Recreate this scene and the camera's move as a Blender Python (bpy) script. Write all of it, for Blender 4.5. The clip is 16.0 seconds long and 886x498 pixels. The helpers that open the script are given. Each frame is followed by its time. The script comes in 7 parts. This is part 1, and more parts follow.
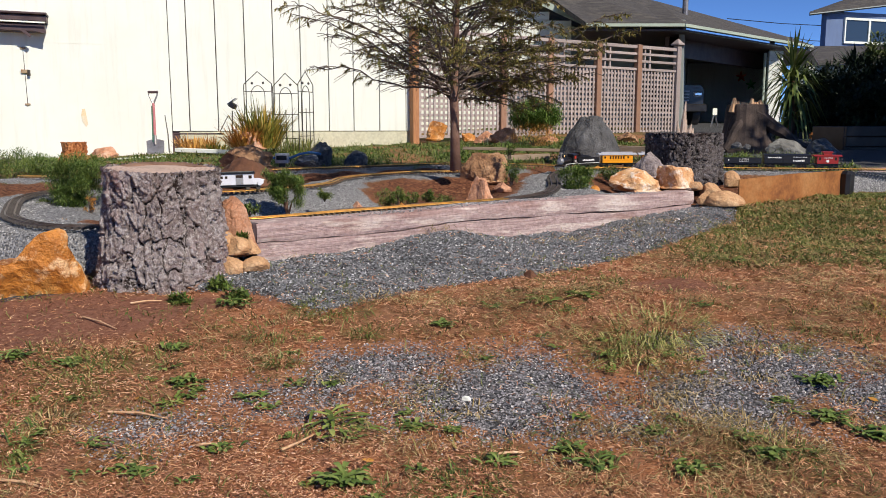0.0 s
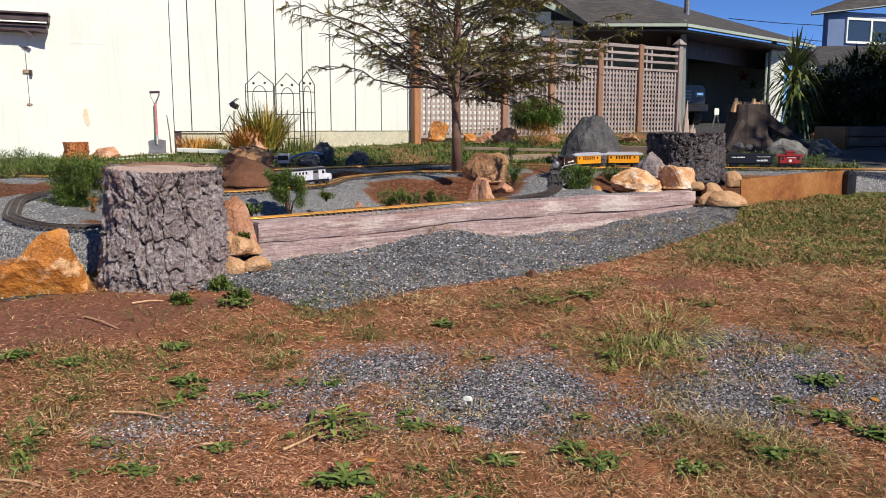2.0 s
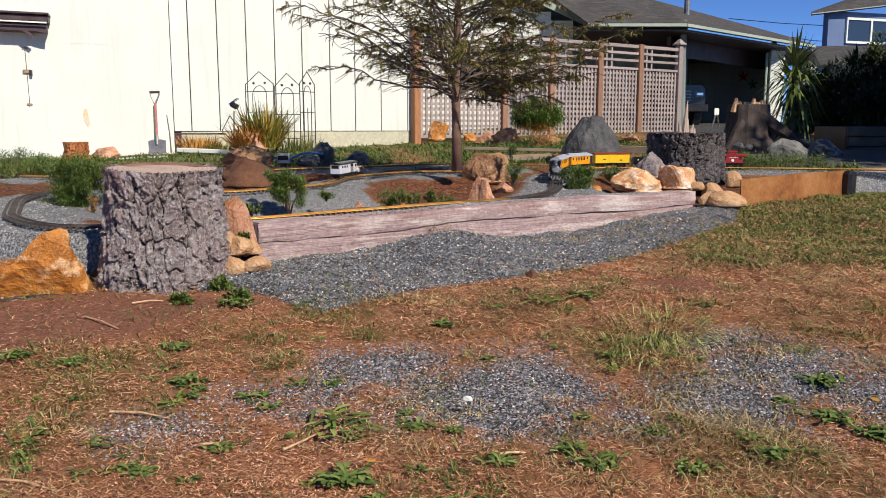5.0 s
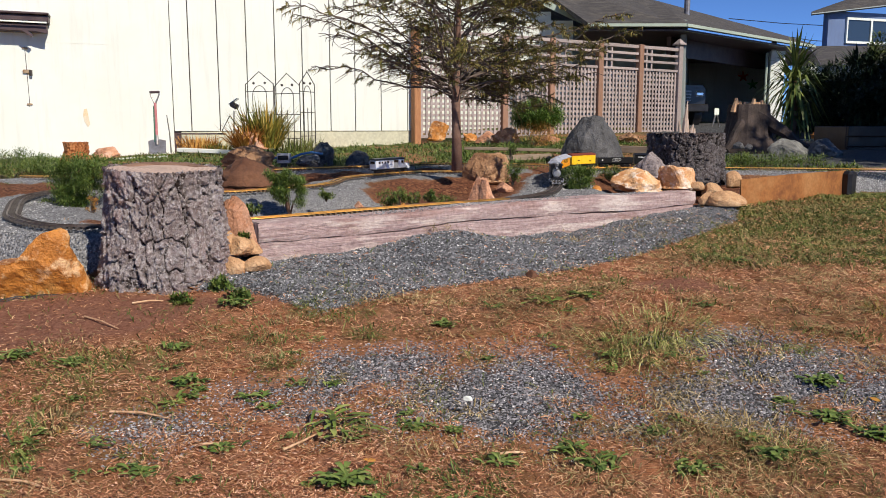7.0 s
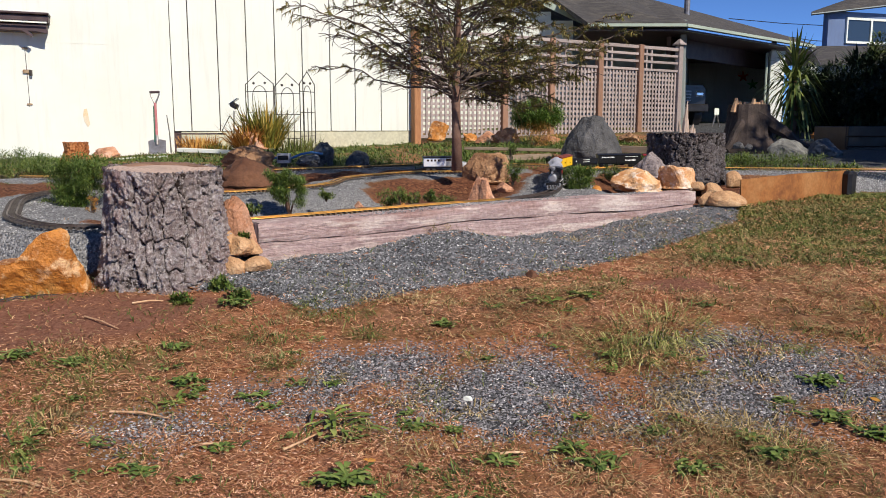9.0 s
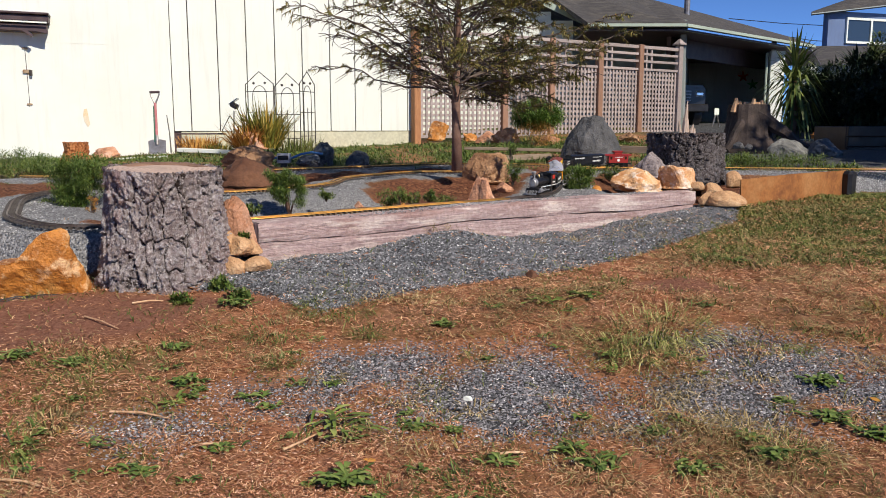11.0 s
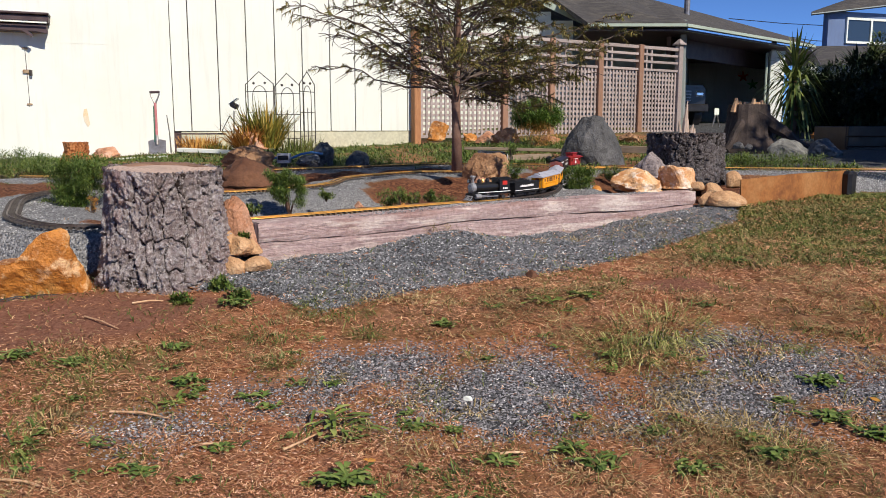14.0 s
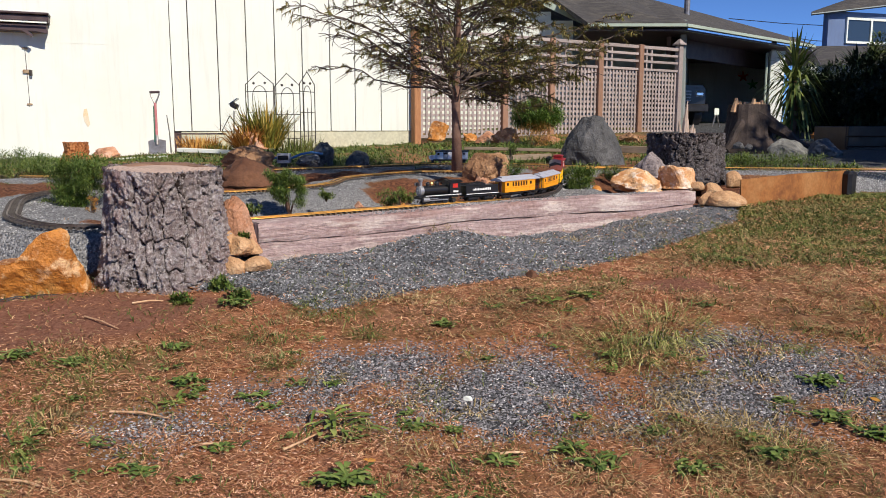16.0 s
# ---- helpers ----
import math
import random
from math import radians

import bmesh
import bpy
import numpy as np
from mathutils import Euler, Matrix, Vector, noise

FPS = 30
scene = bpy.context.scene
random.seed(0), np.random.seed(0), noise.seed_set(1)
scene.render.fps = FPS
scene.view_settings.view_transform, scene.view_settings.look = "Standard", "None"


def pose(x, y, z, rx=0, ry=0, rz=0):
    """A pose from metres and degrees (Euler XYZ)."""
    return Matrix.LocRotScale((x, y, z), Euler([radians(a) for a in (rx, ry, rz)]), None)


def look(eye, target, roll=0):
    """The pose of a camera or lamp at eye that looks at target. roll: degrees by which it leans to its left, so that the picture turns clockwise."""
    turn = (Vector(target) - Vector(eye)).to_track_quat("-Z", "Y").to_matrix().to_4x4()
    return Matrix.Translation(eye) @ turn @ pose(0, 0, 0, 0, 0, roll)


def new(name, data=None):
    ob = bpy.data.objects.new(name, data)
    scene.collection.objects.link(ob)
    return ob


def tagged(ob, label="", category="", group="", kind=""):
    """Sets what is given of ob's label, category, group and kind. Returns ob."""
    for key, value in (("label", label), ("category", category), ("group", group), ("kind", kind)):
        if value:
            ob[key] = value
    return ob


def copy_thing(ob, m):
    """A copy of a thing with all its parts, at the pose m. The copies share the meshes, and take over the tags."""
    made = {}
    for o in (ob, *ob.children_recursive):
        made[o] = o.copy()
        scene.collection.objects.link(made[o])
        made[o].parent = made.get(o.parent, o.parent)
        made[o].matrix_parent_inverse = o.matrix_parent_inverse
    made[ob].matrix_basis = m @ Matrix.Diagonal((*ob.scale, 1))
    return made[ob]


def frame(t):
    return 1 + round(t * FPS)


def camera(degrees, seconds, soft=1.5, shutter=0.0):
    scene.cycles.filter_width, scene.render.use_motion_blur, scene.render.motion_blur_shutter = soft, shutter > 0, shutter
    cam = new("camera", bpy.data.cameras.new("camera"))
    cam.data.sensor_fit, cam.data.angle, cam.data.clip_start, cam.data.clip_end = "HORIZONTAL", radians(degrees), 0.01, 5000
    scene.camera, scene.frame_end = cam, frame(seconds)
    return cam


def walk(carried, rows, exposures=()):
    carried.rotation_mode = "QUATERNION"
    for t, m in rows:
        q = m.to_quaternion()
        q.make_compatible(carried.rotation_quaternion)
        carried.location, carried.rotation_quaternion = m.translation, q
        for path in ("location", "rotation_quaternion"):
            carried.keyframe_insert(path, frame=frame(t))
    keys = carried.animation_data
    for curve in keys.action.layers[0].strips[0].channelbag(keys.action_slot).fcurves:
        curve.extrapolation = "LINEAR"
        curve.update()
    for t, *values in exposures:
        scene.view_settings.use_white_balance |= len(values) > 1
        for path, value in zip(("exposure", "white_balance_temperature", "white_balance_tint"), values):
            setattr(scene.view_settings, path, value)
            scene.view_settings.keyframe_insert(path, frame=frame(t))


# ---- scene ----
# ---- camera: a tripod at sitting height, nudged once at the start ----
cam = camera(56.8, 16.0, soft=0.9)
EYE = (0.0, 0.0, 0.85)
TILT = 90 - 8.473
walk(cam, [(0.0, pose(*EYE, TILT, 0, -0.11)), (0.25, pose(*EYE, TILT, 0, -0.075)),
           (0.5, pose(*EYE, TILT, 0, -0.005)), (0.8, pose(*EYE, TILT, 0, 0.0)), (16.0, pose(*EYE, TILT, 0, 0.0))])

# ---- light: clear sky, low autumn sun from behind on the right ----
SUN_AZ, SUN_EL = radians(142), radians(40)      # azimuth measured from +y towards +x
world = bpy.data.worlds.new("sky")
scene.world = world
world.use_nodes = True
wn = world.node_tree
sky = wn.nodes.new("ShaderNodeTexSky")
sky.sky_type, sky.sun_disc = "NISHITA", False
sky.sun_elevation, sky.sun_rotation = SUN_EL, SUN_AZ
sky.air_density, sky.dust_density, sky.ozone_density = 0.35, 0.0, 10.0
wn.nodes["Background"].inputs[1].default_value = 0.15
wn.links.new(sky.outputs[0], wn.nodes["Background"].inputs[0])
sun_data = bpy.data.lights.new("sun", "SUN")
sun_data.energy, sun_data.angle, sun_data.color = 5.0, radians(0.53), (1.0, 0.90, 0.78)
sun = new("sun", sun_data)
sun.matrix_basis = look((0, 0, 0), (-math.sin(SUN_AZ) * math.cos(SUN_EL), -math.cos(SUN_AZ) * math.cos(SUN_EL), -math.sin(SUN_EL)))
scene.view_settings.exposure = 0.06

# ---- materials ----
class Mat:
    """A small builder of node materials."""

    def __init__(self, name, rough=0.8, metal=0.0, spec=0.4):
        self.m = bpy.data.materials.new(name)
        self.m.use_nodes = True
        self.t = self.m.node_tree
        self.b = self.t.nodes["Principled BSDF"]
        self.b.inputs["Roughness"].default_value = rough
        self.b.inputs["Metallic"].default_value = metal
        self.b.inputs["Specular IOR Level"].default_value = spec
        self.pos = None

    def node(self, kind, **kw):
        n = self.t.nodes.new(kind)
        for k, v in kw.items():
            n.inputs[k].default_value = v
        return n

    def link(self, a, b):
        self.t.links.new(a, b)

    def coord(self, stretch=(1, 1, 1), where="Object"):
        c = self.t.nodes.new("ShaderNodeTexCoord")
        mp = self.t.nodes.new("ShaderNodeMapping")
        mp.inputs["Scale"].default_value = stretch
        self.link(c.outputs[where], mp.inputs[0])
        return mp.outputs[0]

    def noise(self, scale, detail=4, rough=0.6, stretch=(1, 1, 1), where="Object"):
        n = self.node("ShaderNodeTexNoise", Scale=scale, Detail=detail, Roughness=rough)
        self.link(self.coord(stretch, where), n.inputs["Vector"])
        return n.outputs["Fac"]

    def voronoi(self, scale, stretch=(1, 1, 1), feature="F1", out="Distance", where="Object"):
        n = self.node("ShaderNodeTexVoronoi", Scale=scale)
        n.feature = feature
        self.link(self.coord(stretch, where), n.inputs["Vector"])
        return n.outputs[out]

    def ramp(self, fac, stops):
        r = self.t.nodes.new("ShaderNodeValToRGB")
        e = r.color_ramp.elements
        while len(e) < len(stops):
            e.new(0.5)
        for el, (p, c) in zip(e, stops):
            el.position = p
            el.color = (*c, 1) if len(c) == 3 else c
        self.link(fac, r.inputs[0])
        return r.outputs[0]

    def mix(self, fac, a, b, mode="MIX"):
        n = self.t.nodes.new("ShaderNodeMix")
        n.data_type, n.blend_type = "RGBA", mode
        for sock, v in ((n.inputs[0], fac), (n.inputs[6], a), (n.inputs[7], b)):
            if hasattr(v, "links"):
                self.link(v, sock)
            elif isinstance(v, (int, float)):
                sock.default_value = v
            else:
                sock.default_value = (*v, 1)
        return n.outputs[2]

    def math(self, op, a, b=0.0):
        n = self.t.nodes.new("ShaderNodeMath")
        n.operation = op
        for i, v in enumerate((a, b)):
            if hasattr(v, "links"):
                self.link(v, n.inputs[i])
            else:
                n.inputs[i].default_value = v
        return n.outputs[0]

    def island(self):
        return self.t.nodes.new("ShaderNodeNewGeometry").outputs["Random Per Island"]

    def each(self):
        return self.t.nodes.new("ShaderNodeObjectInfo").outputs["Random"]

    def attr(self, name):
        n = self.t.nodes.new("ShaderNodeAttribute")
        n.attribute_name = name
        return n.outputs["Fac"]

    def color(self, c):
        if hasattr(c, "links"):
            self.link(c, self.b.inputs["Base Color"])
        else:
            self.b.inputs["Base Color"].default_value = (*c, 1)
        return self

    def bump(self, h, strength=0.5, dist=0.01):
        n = self.node("ShaderNodeBump", Strength=strength, Distance=dist)
        self.link(h, n.inputs["Height"])
        self.link(n.outputs[0], self.b.inputs["Normal"])
        return self

    def rough(self, fac, lo, hi):
        self.link(self.ramp(fac, [(0, (lo,) * 3), (1, (hi,) * 3)]), self.b.inputs["Roughness"])
        return self


def simple(name, a, b, scale=20, rough=0.7, metal=0.0, bump=0.15, dist=0.002, spec=0.4, vary=0.0):
    """Two-tone worn surface with fine relief."""
    M = Mat(name, rough, metal, spec)
    big = M.noise(scale * 0.25, 3)
    fine = M.noise(scale * 4, 3)
    c = M.mix(M.ramp(big, [(0.35, (0, 0, 0)), (0.65, (1, 1, 1))]), a, b)
    c = M.mix(0.25, c, M.ramp(fine, [(0.3, (0.25,) * 3), (0.7, (0.9,) * 3)]), "OVERLAY")
    if vary:
        r = M.each()
        c = M.mix(vary, c, M.ramp(r, [(0, (0.2,) * 3), (1, (0.9,) * 3)]), "OVERLAY")
    M.color(c).bump(fine, bump, dist)
    return M.m


def leafy(name, dark, mid, light, rough=0.55):
    M = Mat(name, rough, 0, 0.3)
    r = M.island()
    c = M.ramp(r, [(0.0, dark), (0.5, mid), (1.0, light)])
    M.color(M.mix(0.3, c, M.ramp(M.noise(3, 2), [(0.3, (0.2,) * 3), (0.7, (0.8,) * 3)]), "OVERLAY"))
    return M.m

# ---- mesh helpers ----
def finish(bm, name, mat, smooth=False):
    me = bpy.data.meshes.new(name)
    bm.to_mesh(me)
    bm.free()
    for m in (mat if isinstance(mat, (list, tuple)) else [mat]):
        me.materials.append(m)
    if smooth:
        me.polygons.foreach_set("use_smooth", [True] * len(me.polygons))
    return me


def part(name, bm, mat, parent, label="", smooth=False, at=None):
    ob = new(name, finish(bm, name, mat, smooth))
    ob.parent = parent
    if at is not None:
        ob.matrix_basis = at
    if label:
        tagged(ob, label)
    return ob


def thing(name, label, category, at=None, group="", kind=""):
    """An empty at the base of a thing made of parts."""
    ob = new(name)
    ob.empty_display_size = 0.1
    if at is not None:
        ob.matrix_basis = at
    return tagged(ob, label, category, group, kind)


def solid(name, bm, mat, label, category, at=None, smooth=False, group="", kind=""):
    """A thing that is one mesh."""
    ob = new(name, finish(bm, name, mat, smooth))
    if at is not None:
        ob.matrix_basis = at
    return tagged(ob, label, category, group, kind)


def box(bm, x0, x1, y0, y1, z0, z1, m=None, bevel=0.0, mi=0):
    """Adds a box, with bevelled edges if asked."""
    r = bmesh.ops.create_cube(bm, size=1)
    vs = r["verts"]
    for v in vs:
        v.co = Vector(((x0 + x1) / 2 + v.co.x * (x1 - x0), (y0 + y1) / 2 + v.co.y * (y1 - y0), (z0 + z1) / 2 + v.co.z * (z1 - z0)))
    fs = {f for v in vs for f in v.link_faces}
    if mi:
        for f in fs:
            f.material_index = mi
    if bevel:
        es = list({e for v in vs for e in v.link_edges})
        r2 = bmesh.ops.bevel(bm, geom=es, offset=bevel, segments=1, affect="EDGES")
        vs = list({v for f in r2["faces"] for v in f.verts} | {v for v in vs if v.is_valid})
        if mi:
            for f in r2["faces"]:
                f.material_index = mi
    if m is not None:
        bmesh.ops.transform(bm, matrix=m, verts=vs)
    return bm


def beam(bm, a, b, w, h, mi=0):
    """A square bar from a to b, w wide and h high in its own section."""
    a, b = Vector(a), Vector(b)
    q = (b - a).to_track_quat("X", "Z").to_matrix().to_4x4()
    box(bm, 0, (b - a).length, -w / 2, w / 2, -h / 2, h / 2, Matrix.Translation(a) @ q, mi=mi)
    return bm


def rod(bm, a, b, r0, r1=None, seg=8, mi=0, caps=True):
    """A round bar from a to b."""
    a, b = Vector(a), Vector(b)
    r1 = r0 if r1 is None else r1
    q = (b - a).to_track_quat("Z", "Y").to_matrix().to_4x4()
    r = bmesh.ops.create_cone(bm, cap_ends=caps, segments=seg, radius1=r0, radius2=r1, depth=(b - a).length,
                              matrix=Matrix.Translation((a + b) / 2) @ q)
    if mi:
        for f in {f for v in r["verts"] for f in v.link_faces}:
            f.material_index = mi
    return bm


def tube(bm, pts, radii, seg=6, mi=0):
    """A bent tapering tube through points."""
    rings = []
    pts = [Vector(p) for p in pts]
    q, last = None, None
    for i, p in enumerate(pts):
        d = (pts[min(i + 1, len(pts) - 1)] - pts[max(i - 1, 0)]).normalized()
        q = d.to_track_quat("Z", "Y") if q is None else last.rotation_difference(d) @ q
        last = d
        rings.append([bm.verts.new(p + q @ Vector((math.cos(2 * math.pi * k / seg) * radii[i], math.sin(2 * math.pi * k / seg) * radii[i], 0))) for k in range(seg)])
    for a, b in zip(rings, rings[1:]):
        for k in range(seg):
            bm.faces.new((a[k], a[(k + 1) % seg], b[(k + 1) % seg], b[k])).material_index = mi
    bm.faces.new(rings[-1]).material_index = mi
    bm.faces.new(rings[0][::-1]).material_index = mi
    return bm


def sweep(bm, profile, pts, mi=0):
    """A closed section (sideways, up) carried along level points."""
    rings = []
    pts = [Vector(p) for p in pts]
    for i, p in enumerate(pts):
        d = pts[min(i + 1, len(pts) - 1)] - pts[max(i - 1, 0)]
        s = Vector((-d.y, d.x, 0)).normalized()
        rings.append([bm.verts.new(p + s * a + Vector((0, 0, b))) for a, b in profile])
    n = len(profile)
    for a, b in zip(rings, rings[1:]):
        for k in range(n):
            bm.faces.new((a[k], b[k], b[(k + 1) % n], a[(k + 1) % n])).material_index = mi
    bm.faces.new(rings[0])
    bm.faces.new(rings[-1][::-1])
    return bm


def prism(bm, outline, depth, m=None, mi=0):
    """A flat outline (x, z) given a thickness along y."""
    lo = [bm.verts.new((x, 0, z)) for x, z in outline]
    hi = [bm.verts.new((x, depth, z)) for x, z in outline]
    n = len(outline)
    fs = [bm.faces.new(lo), bm.faces.new(hi[::-1])]
    for k in range(n):
        fs.append(bm.faces.new((lo[k], hi[k], hi[(k + 1) % n], lo[(k + 1) % n])))
    for f in fs:
        f.material_index = mi
    bmesh.ops.recalc_face_normals(bm, faces=fs)
    if m is not None:
        bmesh.ops.transform(bm, matrix=m, verts=lo + hi)
    return bm


def rock_mesh(size, seed, sub=3, cuts=9, rough=0.06):
    """A broken stone: a ball sheared by random planes, then roughened."""
    rnd = random.Random(seed)
    bm = bmesh.new()
    bmesh.ops.create_icosphere(bm, subdivisions=sub, radius=1)
    planes = []
    for _ in range(cuts):
        d = Vector((rnd.uniform(-1, 1), rnd.uniform(-1, 1), rnd.uniform(-0.8, 1))).normalized()
        planes.append((d, rnd.uniform(0.5, 0.8)))
    off = Vector((seed * 3.1, seed * 1.7, seed * 0.9))
    for v in bm.verts:
        for d, k in planes:
            e = v.co.dot(d) - k
            if e > 0:
                v.co -= d * e * 0.98
        n = noise.fractal(v.co * 2.2 + off, 0.8, 2.2, 4)
        v.co *= 1 + rough * 1.6 * n
        v.co += noise.noise_vector(v.co * 6 + off) * rough * 0.55
    for v in bm.verts:
        if v.co.z < -0.3:
            v.co.z = -0.3 + (v.co.z + 0.3) * 0.25
            v.co.x *= 1.12 if cuts > 4 else 1.0
            v.co.y *= 1.12 if cuts > 4 else 1.0
    lo = min(v.co.z for v in bm.verts)
    hi = max(v.co.z for v in bm.verts)
    for v in bm.verts:
        v.co = Vector((v.co.x * size[0] * 0.62, v.co.y * size[1] * 0.62, (v.co.z - lo) / (hi - lo) * size[2]))
    return bm


def between(v, a, b):
    t = min(1, max(0, (v - a) / (b - a)))
    return t * t * (3 - 2 * t)


def smooth_path(pts, step=0.03):
    """A dense even polyline through points (Catmull-Rom)."""
    p = [Vector(q) for q in pts]
    p = [p[0] * 2 - p[1]] + p + [p[-1] * 2 - p[-2]]
    out = []
    for i in range(1, len(p) - 2):
        for k in range(24):
            t = k / 24
            out.append(0.5 * (2 * p[i] + (p[i + 1] - p[i - 1]) * t + (2 * p[i - 1] - 5 * p[i] + 4 * p[i + 1] - p[i + 2]) * t * t
                              + (3 * p[i] - p[i - 1] - 3 * p[i + 1] + p[i + 2]) * t ** 3))
    out.append(p[-2])
    res, need, acc = [out[0]], step, 0.0
    for a, b in zip(out, out[1:]):
        l = (b - a).length
        while acc + l >= need:
            res.append(a.lerp(b, (need - acc) / l))
            need += step
        acc += l
    return res


def along(path, s, step=0.03):
    """The point at arc length s on an even polyline."""
    k = min(max(s / step, 0), len(path) - 1.001)
    i = int(k)
    return path[i].lerp(path[i + 1], k - i)

from mathutils.kdtree import KDTree

# ---- tracks: plan of the two railway lines ----
MAIN = [(6.0, 6.4, 0.47), (5.0, 6.8, 0.48), (4.2, 7.02, 0.485), (3.3, 7.2, 0.488), (2.5, 7.32, 0.49), (1.73, 7.36, 0.49), (1.3, 7.29, 0.487), (1.04, 7.02, 0.481),
        (0.9, 6.6, 0.463), (0.845, 6.15, 0.451), (0.785, 5.72, 0.436), (0.67, 5.37, 0.421), (0.42, 5.07, 0.411), (-0.046, 4.76, 0.404), (-0.565, 4.437, 0.394),
        (-0.991, 4.154, 0.386), (-1.45, 3.96, 0.38), (-1.846, 3.92, 0.378), (-2.2, 4.2, 0.387), (-2.42, 4.6, 0.398),
        (-2.62, 5.1, 0.414), (-2.6, 5.5, 0.425), (-2.35, 5.75, 0.43)]
BRANCH = [(-2.35, 5.75, 0.43), (-1.95, 5.55, 0.426), (-1.44, 5.45, 0.424), (-1.18, 5.62, 0.43), (-0.96, 5.80, 0.436), (-0.845, 5.98, 0.442), (-0.81, 6.17, 0.447), (-0.795, 6.37, 0.452), (-0.715, 6.59, 0.458), (-0.52, 6.80, 0.465), (-0.25, 7.02, 0.472),
          (0.15, 7.08, 0.474), (0.42, 7.2, 0.478), (0.56, 7.45, 0.486), (0.5, 7.75, 0.495), (0.25, 7.93, 0.5), (-0.1, 7.93, 0.5), (-0.4, 7.8, 0.495),
          (-0.75, 7.62, 0.489), (-1.42, 7.27, 0.479), (-2.0, 6.8, 0.465), (-2.6, 6.5, 0.456), (-3.4, 6.6, 0.46)]
main_path, branch_path = smooth_path(MAIN), smooth_path(BRANCH)

# ---- ground ----
EDGE = [(-9.0, 5.0), (-3.6, 4.1), (-2.3, 3.75), (-1.75, 3.62), (-1.2, 3.62), (-0.87, 3.84), (1.80, 5.80), (2.2, 6.1), (3.44, 7.0), (4.2, 7.0), (5.2, 6.2), (9.0, 5.5)]


def edge_y(x):
    for (x0, y0), (x1, y1) in zip(EDGE, EDGE[1:]):
        if x <= x1:
            return y0 + (y1 - y0) * (x - x0) / (x1 - x0)
    return EDGE[-1][1]


near_pts = [p for p in main_path[::3]] + [p for p in branch_path[::3]]
track_tree = KDTree(len(near_pts))
for i, p in enumerate(near_pts):
    track_tree.insert((p.x, p.y, 0), i)
track_tree.balance()


def track_near(x, y):
    """Distance to the nearest track and that track's height."""
    p, i, d = track_tree.find((x, y, 0))
    return d, near_pts[i].z


def lawn_z(x, y):
    return 0.0 + 0.17 * between(y, 1.6, 3.6) + 0.06 * between(y, 3.6, 7.0) + 0.05 * between(x, 1.7, 2.5) * between(y, 4.6, 6.0) - 0.05 * between(-x, 0.8, 3.0) * between(y, 2, 4)


def garden_z(x, y):
    return 0.40 + 0.035 * max(0, y - 6 - 3.5 * between(x, 2, 4)) * min(1, max(0, (x + 6) / 8)) + 0.1 * between(x, 2, 4) * between(y, 12, 17)


